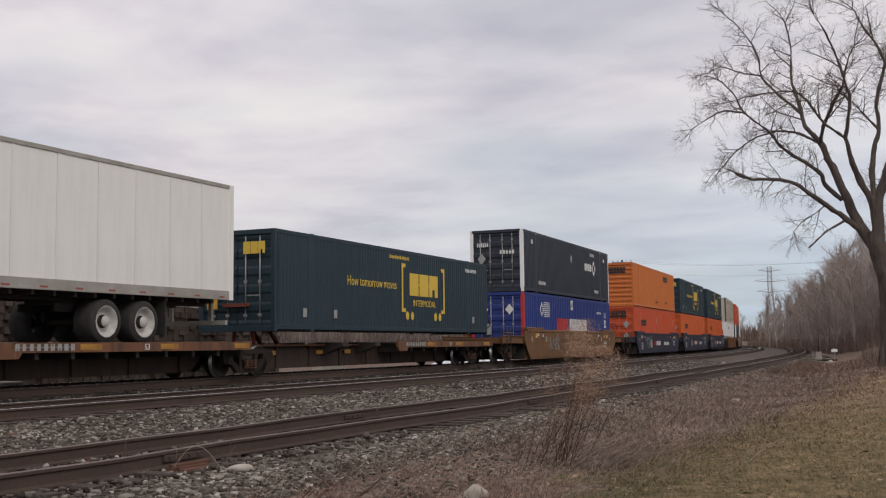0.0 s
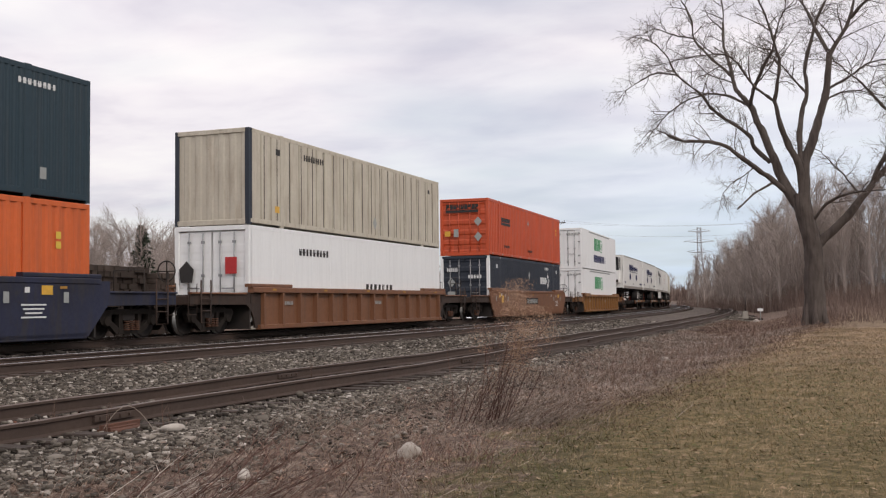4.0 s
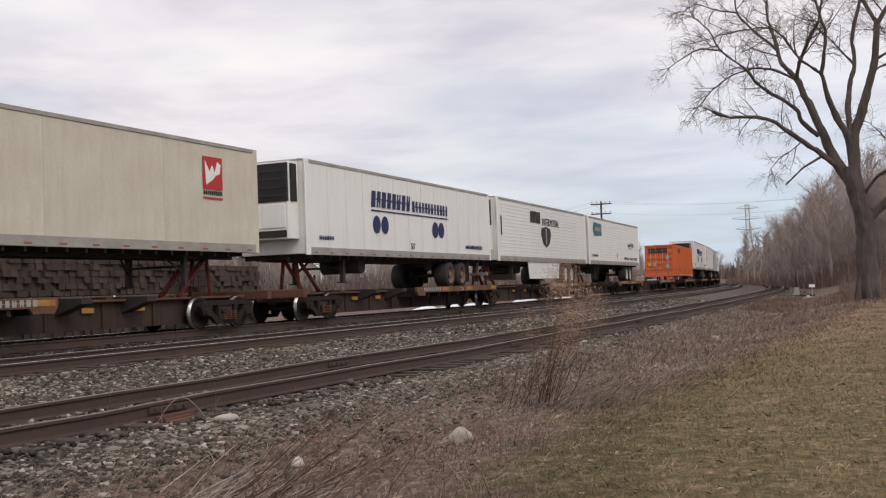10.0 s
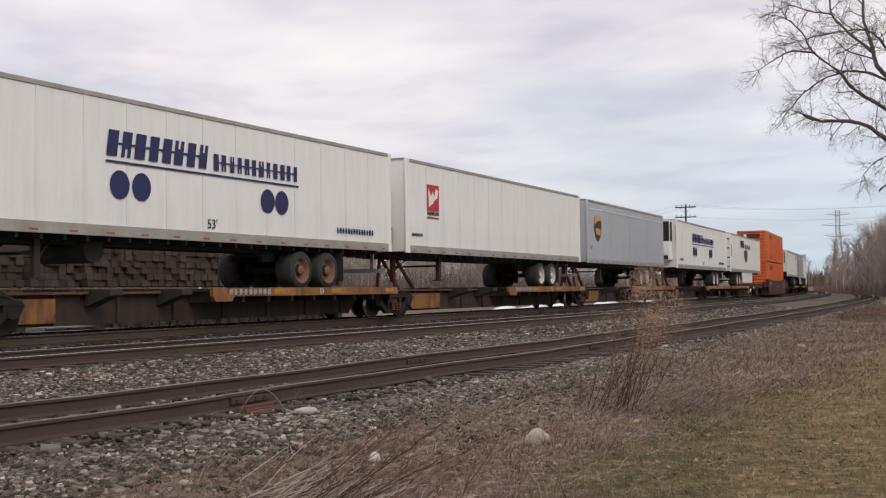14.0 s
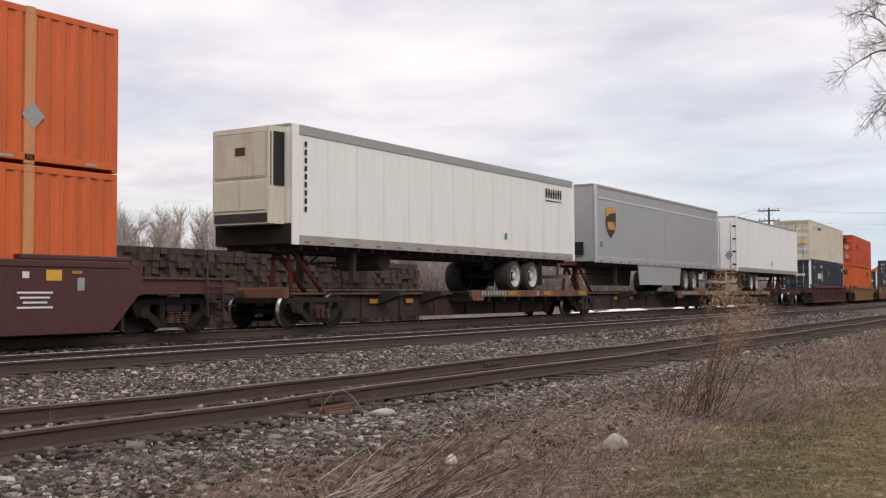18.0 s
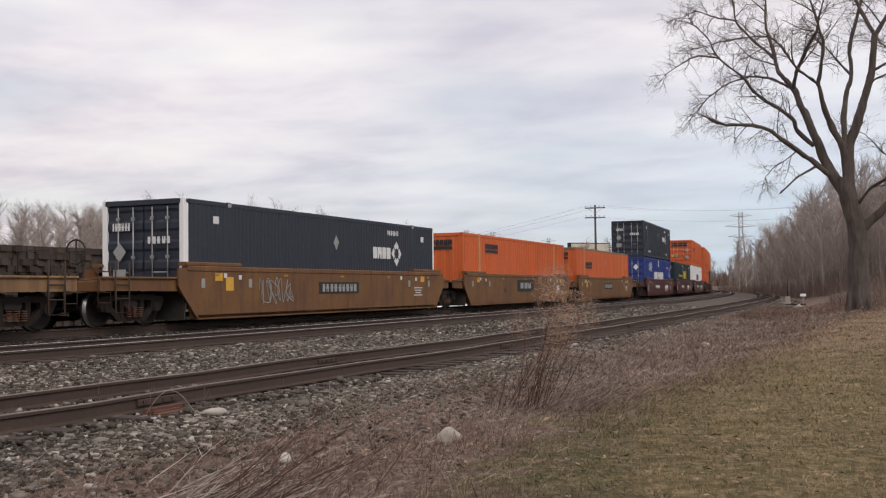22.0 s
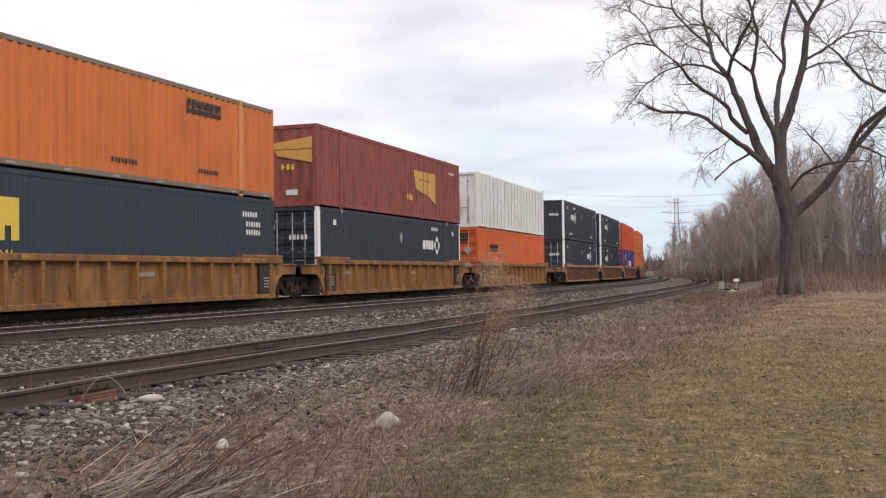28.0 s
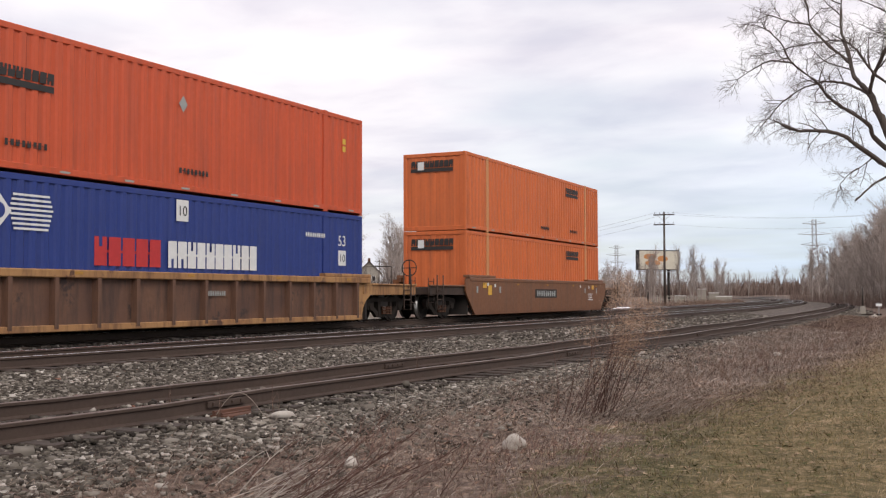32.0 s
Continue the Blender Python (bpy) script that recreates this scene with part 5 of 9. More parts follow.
def dress_red_mark(ob, far_end=False):
    f = tface(ob)
    x, lift = (14.05, 0.22) if far_end else (1.8, 0.0)
    f.side("emblem", rect(0.85, 0.86, "mark_red"), x, 2.97 + lift, "red square emblem")
    f.side("emblem_inner", plate([(-0.34, 0.30), (-0.14, 0.02), (-0.02, 0.20), (0.08, 0.0), (0.20, 0.30), (0.36, 0.22), (0.30, -0.02), (0.12, -0.08), (-0.02, -0.20), (-0.30, -0.34)][::-1], "trailer_white"), x, 2.99 + lift, "", 1)
    f.side("mark_line", blocks(10, 0.85, 0.12, "mark_black", 0, 58), x, 2.39 + lift)
    f.side("mark_line", rect(0.85, 0.05, "mark_red"), x, 2.31 + lift)
    f.side("code_mark", blocks(9, 0.75, 0.10, "mark_black", 0, 59), 0.7, 1.66)


def dress_crest(ob, length=TL):
    f = tface(ob, length)
    sh = [(-0.52, 0.50), (-0.52, -0.12), (-0.36, -0.42), (0, -0.66), (0.36, -0.42), (0.52, -0.12), (0.52, 0.50), (0, 0.60)]
    f.side("shield", plate(sh, "mark_brown"), 1.55, 2.78, "brown shield emblem")
    f.side("shield_band", plate([(-0.52, 0.48), (-0.52, 0.12), (-0.1, 0.30), (0.52, 0.36), (0.52, 0.48), (0, 0.58)], "mark_gold"), 1.55, 2.80, "gold band", 1)
    f.side("shield_mark", blocks(3, 0.76, 0.30, "mark_gold", 0, 61, 0.14), 1.55, 2.46, "gold mark", 1)
    f.side("length_mark", word("53", 0.26, "mark_black"), 0.55, 1.75)
    f.side("trim_line", rect(length - 0.6, 0.035, "white"), length / 2, 3.66, "white trim line")


def dress_green_plate(ob):
    f = tface(ob)
    f.side("emblem", plate([(-1.2, 0), (-0.85, -0.42), (1.2, -0.36), (1.2, 0.36), (-0.85, 0.42)], "mark_teal"), 2.4, 3.3, "blue arrow emblem")
    f.side("emblem_inner", blocks(9, 1.6, 0.26, "mark_gold", 0, 63), 2.5, 3.18, "", 1)
    f.side("mark_line", word("interMODAL", 0.42, "mark_black", 0.95), 13.1, 2.42, "black lettering over a blue arc")
    f.side("arc_mark", plate([(-1.0, 0.22), (-0.8, 0.0), (-0.3, -0.12), (0.4, -0.06), (0.8, 0.1), (0.4, -0.02), (-0.3, -0.06), (-0.75, 0.05)], "mark_teal"), 13.0, 2.36)
    f.side("placard_holder", diamond(0.36, 0.46, "reflector"), 8.2, 1.75, "bare grey placard holder")
    lettered(f, "lettered_word", "TEMPERATURE CONTROLLED DIVISION", 0.27, "mark_black", 1.0, 12.9, 1.50)
    f.side("code_mark", blocks(9, 1.6, 0.13, "mark_black", 0, 65), 1.6, 1.6)


def dress_reefer_plain(ob):
    f = tface(ob)
    f.side("company_mark", blocks(7, 1.35, 0.32, "mark_black", 0.05, 66), 14.4, 3.3)
    f.side("mark_underline", rect(1.3, 0.03, "mark_black"), 14.4, 3.2)
    for i in range(9):
        f.side("code_mark", rect(0.09, 0.13, "mark_black"), 0.45, 3.6 - i * 0.2)
    f.side("data_plate", rect(0.16, 0.2, "mark_green"), 10.8, 1.8)


def dress_white_box(ob):
    f = tface(ob)
    f.side("placard_holder", diamond(0.4, 0.55, "reflector"), 8.4, 1.72)
    f.end("data_plate", rect(0.5, 0.22, "tape_yellow"), -0.9, 3.55, "yellow plate", 12)
    f.end("placard_holder", rect(0.3, 0.6, "mark_black"), -0.85, 2.0, "", 12)
    f.end("placard_holder", diamond(0.45, 0.55, "reflector"), 0.85, 2.0, "", 12)


# ---- freight cars ----
def truck(parent, x):
    """A two-axle truck under a car, centred at x; side frames, bolster, springs and two wheelsets."""
    def frame_geo():
        g = Geo()
        g.prism([(-1.20, 0.58), (-1.12, 0.70), (-0.62, 0.74), (0.62, 0.74), (1.12, 0.70), (1.20, 0.58), (0.66, 0.61), (-0.66, 0.61)][::-1], "y", -0.08, 0.08)
        g.prism([(-0.46, 0.12), (0.46, 0.12), (0.40, 0.23), (-0.40, 0.23)], "y", -0.08, 0.08)
        for k in (-1, 1):
            g.prism([(k * 0.40, 0.12), (k * 0.52, 0.14), (k * 0.84, 0.40), (k * 0.76, 0.50), (k * 0.36, 0.24)][::k], "y", -0.06, 0.06)
            g.prism([(k * 0.30, 0.20), (k * 0.42, 0.20), (k * 0.44, 0.64), (k * 0.30, 0.64)][::k], "y", -0.075, 0.075)
            g.prism([(k * 0.72, 0.36), (k * 1.06, 0.36), (k * 1.20, 0.60), (k * 0.70, 0.62)][::k], "y", -0.07, 0.07)
        for s in (-0.89, 0.89):
            g.tube([(s, -0.12, 0.45), (s, 0.1, 0.45)], 0.12, 10)
        return g.mesh("side_frame", M["truck"])
    t = part("truck", once("truck_bolster", lambda: Geo().box(-0.24, 0.24, -1.05, 1.05, 0.46, 0.72, 0.04).box(-0.4, 0.4, -0.4, 0.4, 0.70, 0.80, 0.02).mesh("truck", M["underframe"])), None, parent, "cast steel truck", pose(x, 0, 0))
    for y in (-1, 1):
        part("side_frame", once("truck_side", frame_geo), None, t, at=pose(0, y * 1.02, 0, 0, 0, 0 if y < 0 else 180))

    def springs():
        g = Geo()
        for i in range(3):
            for k in range(5):
                g.tube([(-0.2 + 0.2 * i, 0, 0.22 + 0.05 * k), (-0.2 + 0.2 * i, 0, 0.245 + 0.05 * k)], 0.07, 8)
        return g.mesh("spring_nest", M["rust"])
    for y in (-1.14, 1.14):
        part("spring_nest", once("truck_springs", springs), None, t, at=pose(0, y, 0))

    def wheel():
        g, n = Geo(), 28
        prof = [(0.70, 0.0), (0.72, 0.15), (0.70, 0.36), (0.70, 0.455), (0.725, 0.42), (0.83, 0.415), (0.835, 0.36), (0.80, 0.33), (0.76, 0.15), (0.84, 0.10), (0.84, 0.0)]
        g.v = [(max(r, 0.001) * math.cos(2 * math.pi * j / n), -y, max(r, 0.001) * math.sin(2 * math.pi * j / n)) for y, r in prof for j in range(n)]
        for i in range(len(prof) - 1):
            g.slot = 1 if i == 4 else 0
            g.f += [(i * n + j, i * n + (j + 1) % n, (i + 1) * n + (j + 1) % n, (i + 1) * n + j) for j in range(n)]
            g.k += [g.slot] * n
            g.smooth += [True] * n
        return g.mesh("wheel", M["wheel"], M["tread"])
    for s in (-0.89, 0.89):
        part("axle", once("truck_axle", lambda: Geo().tube([(0, -1.0, 0), (0, 1.0, 0)], 0.075, 10).mesh("axle", M["wheel"])), None, t, at=pose(s, 0, 0.42))
        for y in (-1, 1):
            part("wheel", once("truck_wheel", wheel), None, t, at=pose(s, 0, 0.42, 0, 0, 0 if y < 0 else 180))
    return t


def ladder(w, h, rungs):
    g = Geo()
    for y in (-w / 2, w / 2):
        g.tube([(0, y, 0), (0, y, h)], 0.014, 5)
    for i in range(rungs):
        z = h * (i + 0.5) / rungs
        g.tube([(0, -w / 2, z), (0, w / 2, z)], 0.012, 5)
    return g


CAR_TONES = {"car_yellow": "mustard-yellow", "car_tan": "faded tan", "car_faded": "bleached tan", "car_mixed": "rusted umber", "car_maroon": "dark maroon", "car_brown": "rusty brown", "car_blue": "dark blue"}


def well_car(tone, ribbed, ends, half=8.55):
    """A well car for double-stacked containers; z = 0 is the rail top. ends: (near, far), each the x of its truck (0: the neighbour's truck carries that end) and whether it is a coupled end."""
    ob = thing("well_car", "%s well car with %s sides, weathered" % (CAR_TONES[tone], "ribbed" if ribbed else "smooth plate"), "freight car", "cars of the train")
    mat = M[tone]
    skin = M["umber"] if tone == "car_mixed" else mat
    top = 1.34 if ribbed else 1.46
    yo = 1.50

    def side_plate():
        g = Geo()
        if ribbed:
            g.prism([(-half + 0.9, 0.12), (half - 0.9, 0.12), (half - 0.55, top - 0.12), (-half + 0.55, top - 0.12)], "y", -0.02, 0.02)
        else:
            g.prism([(-half + 0.75, 0.13), (half - 0.75, 0.13), (half - 0.1, 0.80), (half, 0.95), (half, top - 0.06), (-half, top - 0.06), (-half, 0.95), (-half + 0.1, 0.80)], "y", -0.03, 0.03)
        return g.mesh("side_plate", skin)
    for y in (-1, 1):
        inset = 0.15 if ribbed else 0.03
        part("side_plate", once(("w_side", tone, ribbed, half), side_plate), None, ob, at=pose(0, y * (yo - inset), 0))
        part("top_chord", once(("w_chord", tone, ribbed, half), lambda: Geo().box(-half + 0.35, half - 0.35, -0.10, 0.10, top - (0.17 if ribbed else 0.14), top, 0.02).mesh("top_chord", mat)), None, ob, at=pose(0, y * (yo - 0.08), 0))
        part("bottom_chord", once(("w_bot", tone, half), lambda: Geo().box(-half + 0.8, half - 0.8, -0.09, 0.09, 0.08, 0.22, 0.015).mesh("bottom_chord", mat)), None, ob, at=pose(0, y * (yo - 0.09), 0))
        for x in (-1, 1):
            part("end_gusset", once(("w_gus", tone, ribbed), lambda: Geo().box(-1.25, 1.25, -0.12, 0.12, top, top + 0.10, 0.02).mesh("end_gusset", mat)), None, ob, at=pose(x * (half - 1.55), y * (yo - 0.13), 0))
        if ribbed:
            rib = once(("w_rib", tone), lambda: Geo().prism([(-0.05, -0.10), (0.05, -0.10), (0.075, 0.05), (-0.075, 0.05)], "z", 0.14, top - 0.12).mesh("rib", skin))
            n = 14
            for i in range(n):
                part("rib", rib, None, ob, at=pose(-half + 1.05 + i * (2 * half - 2.1) / (n - 1), y * (yo - 0.09) + (0 if y < 0 else 0.085), 0))
    part("well_floor", once(("w_floor", half), lambda: Geo().box(-half + 1.0, half - 1.0, -1.3, -0.9, 0.20, 0.29).box(-half + 1.0, half - 1.0, 0.9, 1.3, 0.20, 0.29)
                            .box(-6.4, -5.7, -1.3, 1.3, 0.18, 0.30).box(5.7, 6.4, -1.3, 1.3, 0.18, 0.30).box(-0.4, 0.4, -1.3, 1.3, 0.18, 0.28).mesh("well_floor", M["underframe"])), None, ob)
    for sgn, (tx, coupled) in zip((-1, 1), ends):
        reach = abs(tx) + (1.55 if coupled else 0.0) if tx else half + 0.9

        def platform():
            g = Geo()
            a, b = half - 0.5, reach
            g.prism([(a - 0.35, 0.30), (a, 0.30), (a + 0.25, 0.86), (b, 0.90), (b, 1.06), (a - 0.35, 1.10)], "y", -0.34, 0.34)
            g.box(a - 0.1, a + 0.12, -1.42, 1.42, 0.86, 1.12)
            if coupled:
                g.box(b - 0.28, b - 0.08, -1.38, 1.38, 0.82, 1.08, 0.02)
                g.box(a, b - 0.1, -1.36, -0.85, 1.02, 1.07)
                g.box(a, b - 0.1, 0.85, 1.36, 1.02, 1.07)
            return g.mesh("end_platform", M["spine_rust"] if coupled and tone in ("car_brown", "car_maroon", "car_blue") else mat)
        part("end_platform", once(("w_plat", tone, ribbed, round(reach, 2), half), platform), None, ob, at=pose(0, 0, 0, 0, 0, 0 if sgn > 0 else 180))
        e = reach - 0.08 if coupled else reach - 0.14
        part("end_bulkhead", once(("w_bulk", half), lambda: Geo().box(half - 0.42, half - 0.36, -1.38, 1.38, 0.10, 1.10).mesh("end_bulkhead", M["underframe"])), None, ob, at=pose(0, 0, 0, 0, 0, 0 if sgn > 0 else 180))
        part("end_deck", once(("w_deck", round(e, 2), half), lambda: Geo().box(half - 0.36, e - 0.02, -1.30, 1.30, 1.06, 1.10).mesh("end_deck", M["underframe"])), None, ob, "dark end deck", pose(0, 0, 0, 0, 0, 0 if sgn > 0 else 180))

        def arch():
            t, q = top - 0.16, half - 0.25
            return Geo().prism([(q - 0.75, 0.13), (q - 0.42, 0.13), (q - 0.34, 0.42), (q - 0.16, 0.66), (q + 0.10, 0.82), (e, 0.84), (e, 1.14), (q + 0.15, t if not coupled else 1.18), (q - 0.75, t)], "y", -0.035, 0.035).mesh("end_side_sill", M["spine_rust"] if coupled and tone == "car_brown" else mat)
        for y in (-1, 1):
            part("end_side_sill", once(("w_arch", tone, ribbed, half, round(e, 2), coupled), arch), None, ob, at=pose(0, y * (yo - 0.14), 0, 0, 0, 0) if sgn > 0 else pose(0, y * (yo - 0.14), 0, 0, 0, 180))
            part("sill_flange", once(("w_arch_top", tone, round(e - half, 2)), lambda: Geo().box(half - 0.1, e, -0.07, 0.07, 1.12, 1.17, 0.01).mesh("sill_flange", mat)), None, ob, at=pose(0, y * (yo - 0.12), 0, 0, 0, 0 if sgn > 0 else 180))
        if ribbed and not coupled and tone == "car_yellow":
            x = sgn * (half - 1.25)
            part("end_panel", once("w_blk", lambda: Geo().box(-0.46, 0.40, -0.012, 0.012, 0.20, top - 0.17).mesh("end_panel", M["underframe"])), None, ob, "black stencil panel", pose(x, -yo + 0.07, 0))
            for k in range(4):
                part("stencil_line", rect(0.42 - 0.08 * (k % 2), 0.035, "reflector"), None, ob, at=pose(x, -yo + 0.054, 0.72 - 0.09 * k, 90))
            part("number", word("53", 0.34, "mark_black"), None, ob, at=pose(sgn * (half - 2.15), -yo + 0.072, 0.66, 90))
        if tx:
            truck(ob, tx)
        if coupled:
            part("step_frame", once(("w_step", tone), lambda: Geo().tube([(-0.24, 0, 1.5), (-0.24, 0, 0.34), (0.24, 0, 0.34), (0.24, 0, 1.5)], 0.022, 5).tube([(-0.24, 0, 0.66), (0.24, 0, 0.66)], 0.018, 5).tube([(-0.24, 0, 0.98), (0.24, 0, 0.98)], 0.018, 5).mesh("step_frame", M["spine_rust"])), None, ob, at=pose(sgn * (reach - 0.75), -1.46, 0))
            part("coupler", once("w_coupler", lambda: Geo().box(-0.3, 0.25, -0.1, 0.1, 0.72, 0.92, 0.03).box(0.2, 0.5, -0.16, 0.14, 0.68, 0.96, 0.04).mesh("coupler", M["underframe"])), None, ob, at=pose(sgn * reach, 0, 0, 0, 0, 0 if sgn > 0 else 180))
            part("ladder", once("w_ladder", lambda: ladder(0.42, 0.95, 4).mesh("ladder", M["spine_rust"])), None, ob, at=pose(sgn * (reach - 0.25), -1.36, 0.45, 0, 0, 90))
            if sgn < 0:
                part("brake_wheel", once("w_brake", lambda: Geo().tube([(0.0, 0.28 * math.cos(a), 0.28 * math.sin(a)) for a in [2 * math.pi * i / 16 for i in range(17)]], 0.02, 5).tube([(0.06, 0, -0.7), (0.06, 0, 0)], 0.03, 6)
                                         .box(0.0, 0.02, -0.27, 0.27, -0.015, 0.015).box(0.0, 0.02, -0.015, 0.015, -0.27, 0.27).mesh("brake_wheel", M["underframe"])), None, ob, at=pose(-reach + 0.3, -0.5, 1.75))
                part("handrail", once("w_hand", lambda: Geo().tube([(0, -0.5, 0), (0, -0.5, 0.75), (0, 0.5, 0.75), (0, 0.5, 0)], 0.016, 5).mesh("handrail", M["underframe"])), None, ob, at=pose(-reach + 0.2, 0.65, 1.06))
    f = Face(ob, -half, -yo, -half)
    if ribbed:
        for x in (2.6, 9.6):
            f.side("stencil", blocks(8, 0.7, 0.12, "reflector", 0, 70), x, 0.80, up=-20)
    for i in range(5):
        f.side("reflector", rect(0.22, 0.06, "worn_yellow"), 1.6 + i * (2 * half - 3.2) / 4, top - 0.07 if ribbed else top - 0.22, up=4)
    return ob, f


def mark_smooth_car(f, style, half=8.55):
    if style == "maroon":
        f.side("number", word("53", 0.62, "mark_white", 0.9), 1.1, 0.48, "", 1)
        f.side("car_number", blocks(11, 2.6, 0.24, "mark_white", 0, 71), 6.3, 0.70, "", 1)
        f.side("company_mark", blocks(4, 1.9, 0.34, "mark_white", 0.3, 72, 0.08), 11.9, 0.60, "", 1)
        f.side("mark_underline", plate([(-1.1, -0.04), (0.9, 0.02), (0.9, 0.06), (-0.7, 0.06)], "mark_white"), 11.9, 0.48, "", 1)
    elif style == "blue":
        f.side("number", word("53", 0.62, "mark_white", 0.9), 1.9, 0.36, "", 1)
        f.side("emblem", round_plate(0.32, "reflector", 16), 5.2, 0.72, "", 1)
        f.side("company_mark", blocks(4, 1.05, 0.3, "mark_red", 0, 73), 6.5, 0.60, "", 1)
        f.side("company_mark", blocks(8, 1.7, 0.3, "mark_white", 0, 74), 7.9, 0.60, "", 1)
        f.side("car_number", blocks(9, 2.0, 0.24, "mark_white", 0, 75), 11.2, 0.60, "", 1)
    elif style == "plate":
        f.side("name_panel", rect(2.7, 0.56, "mark_black"), 8.6, 0.93, "black panel", 1)
        f.side("company_mark", blocks(3, 1.9, 0.28, "reflector", 0.12, 76, 0.26), 8.6, 0.79, "", 2)
        f.side("stencil", rect(0.2, 0.2, "mark_black"), 5.4, 0.72, "", 1)
        f.side("stencil", rect(0.5, 0.26, "mark_white"), 14.5, 0.8, "", 1)
    elif style == "number":
        f.side("number_panel", rect(2.7, 0.36, "underframe"), 8.4, 0.88, "dark stencil panel", 1)
        f.side("car_number", blocks(9, 2.4, 0.24, "reflector", 0, 77), 8.4, 0.76, "", 2)
        f.side("stencil", rect(0.36, 0.36, "tape_yellow"), 2.2, 1.0, "", 1)
    for i in range(4):
        f.side("stencil", rect(0.16, 0.24, "reflector"), (1.0, 3.2, 13.8, 15.6)[i], 1.02, "", 1)
    for i, x in enumerate((2.0, 2.7, 13.1, 14.4)):
        f.side("stencil", rect(0.14, 0.12, "mark_white"), x, 1.22 - 0.04 * (i % 2), "", 1)
    for i in range(4):
        f.side("stencil_line", rect(0.75 - 0.12 * (i % 3), 0.035, "mark_white"), 14.6, 0.86 - i * 0.09, "", 1)
    for x in (1.7, 15.0):
        f.side("warning_plate", rect(0.34, 0.2, "tape_yellow"), x, 1.18, "orange warning plate", 1)


def spine_car(tone, half, trucks, couple=(False, False), empty=False, hitch_at=-1, yellow=False):
    """A spine car: one box girder with a long wheel platform at one end and a trailer hitch at the other."""
    ob = thing("spine_car", "%s spine car with %s wheel platforms%s" % ("grimy brown" if tone != "underframe" else "sooty black", "yellow-edged" if yellow else "rusty", ", empty" if empty else ""), "freight car", "cars of the train")
    h, w = half, -hitch_at

    def spine():
        g = Geo()
        g.prism([(-h + 0.2, 0.60), (-h + 1.25, 0.60), (-h + 1.75, 0.16), (h - 1.75, 0.16), (h - 1.25, 0.60), (h - 0.2, 0.60), (h - 0.2, 0.84), (-h + 0.2, 0.84)], "y", -0.52, 0.52)
        for i in range(8):
            x = -h + 2.2 + i * (2 * h - 4.4) / 7
            g.box(x - 0.03, x + 0.03, -0.58, 0.58, 0.18, 0.83)
        return g.mesh("spine", M[tone])
    part("spine", once(("s_spine", tone, round(h, 2)), spine), None, ob)
    part("top_flange", once(("s_flange", tone, round(h, 2)), lambda: Geo().box(-h + 0.2, h - 0.2, -0.68, 0.68, 0.80, 0.86, 0.01).mesh("top_flange", M["rust"])), None, ob)
    beam = "car_yellow" if yellow else "beam_rust"

    def deck():
        g = Geo()
        for y in (-1, 1):
            a, b = sorted((y * 0.42, y * 1.36))
            g.box(-4.2, 4.2, a, b, 0.84, 0.90)
            for i in range(9):
                g.box(-4.1 + i * 1.01, -4.0 + i * 1.01, a, b, 0.58, 0.84)
        return g.mesh("wheel_deck", M["underframe"])
    part("wheel_deck", once("s_deck", deck), None, ob, at=pose(w * (h - 4.7), 0, 0, 0, 0, 0 if w > 0 else 180))
    for y in (-1, 1):
        turned = 0 if w > 0 else 180
        part("side_beam", once(("s_beam", beam), lambda: Geo().prism([(-4.3, 0.74), (-4.2, 0.60), (-3.6, 0.60), (-3.5, 0.72), (4.3, 0.72), (4.3, 0.93), (-4.3, 0.93)], "y", -0.05, 0.05).mesh("side_beam", M[beam])), None, ob, at=pose(w * (h - 4.7), y * 1.40, 0, 0, 0, turned))
        for i, x in enumerate((-1.6, 1.0, 3.9)):
            part("yellow_panel", once("s_yel", lambda: Geo().box(-0.32, 0.32, -0.006, 0.006, 0.765, 0.895).mesh("yellow_panel", M["worn_yellow"])), None, ob, at=pose(w * (h - 4.7) + x, y * 1.452, 0))
        part("cross_bracket", once("s_brk", lambda: Geo().prism([(0.3, 0.45), (1.3, 0.78), (1.3, 0.90), (0.3, 0.92)], "x", -0.18, 0.18).mesh("cross_bracket", M["underframe"])), None, ob, at=pose(hitch_at * (h - 5.0), 0, 0, 0, 0, 0 if y > 0 else 180))
        part("cross_bracket", once("s_brk", lambda: None), None, ob, at=pose(hitch_at * (h - 7.2), 0, 0, 0, 0, 0 if y > 0 else 180))
        if yellow:
            part("box_panel", once("s_box", lambda: Geo().prism([(-1.2, 0.60), (-0.8, 0.22), (1.2, 0.22), (1.2, 0.72), (-1.2, 0.72)], "y", -0.03, 0.03).mesh("box_panel", M["car_yellow"])), None, ob, "dirty yellow box panel", pose(hitch_at * (h - 2.75), y * 0.62, 0, 0, 0, 0 if hitch_at < 0 else 180))
        else:
            for x in (1.9, 4.6, 6.4):
                part("reflector", once("s_refl", lambda: Geo().box(-0.2, 0.2, -0.008, 0.008, 0.56, 0.68).mesh("reflector", M["worn_yellow"])), None, ob, at=pose(hitch_at * (h - x), y * 0.592, 0))
    f = Face(ob, -h, -1.45, -h)
    m = w * (h - 4.7) + h
    f.side("car_number", blocks(9, 1.7, 0.14, "reflector", 0, 78), m - 2.9 * w, 0.76, up=1)
    f.side("number", word("53", 0.2, "mark_white"), m + 0.2 * w, 0.755, up=1)
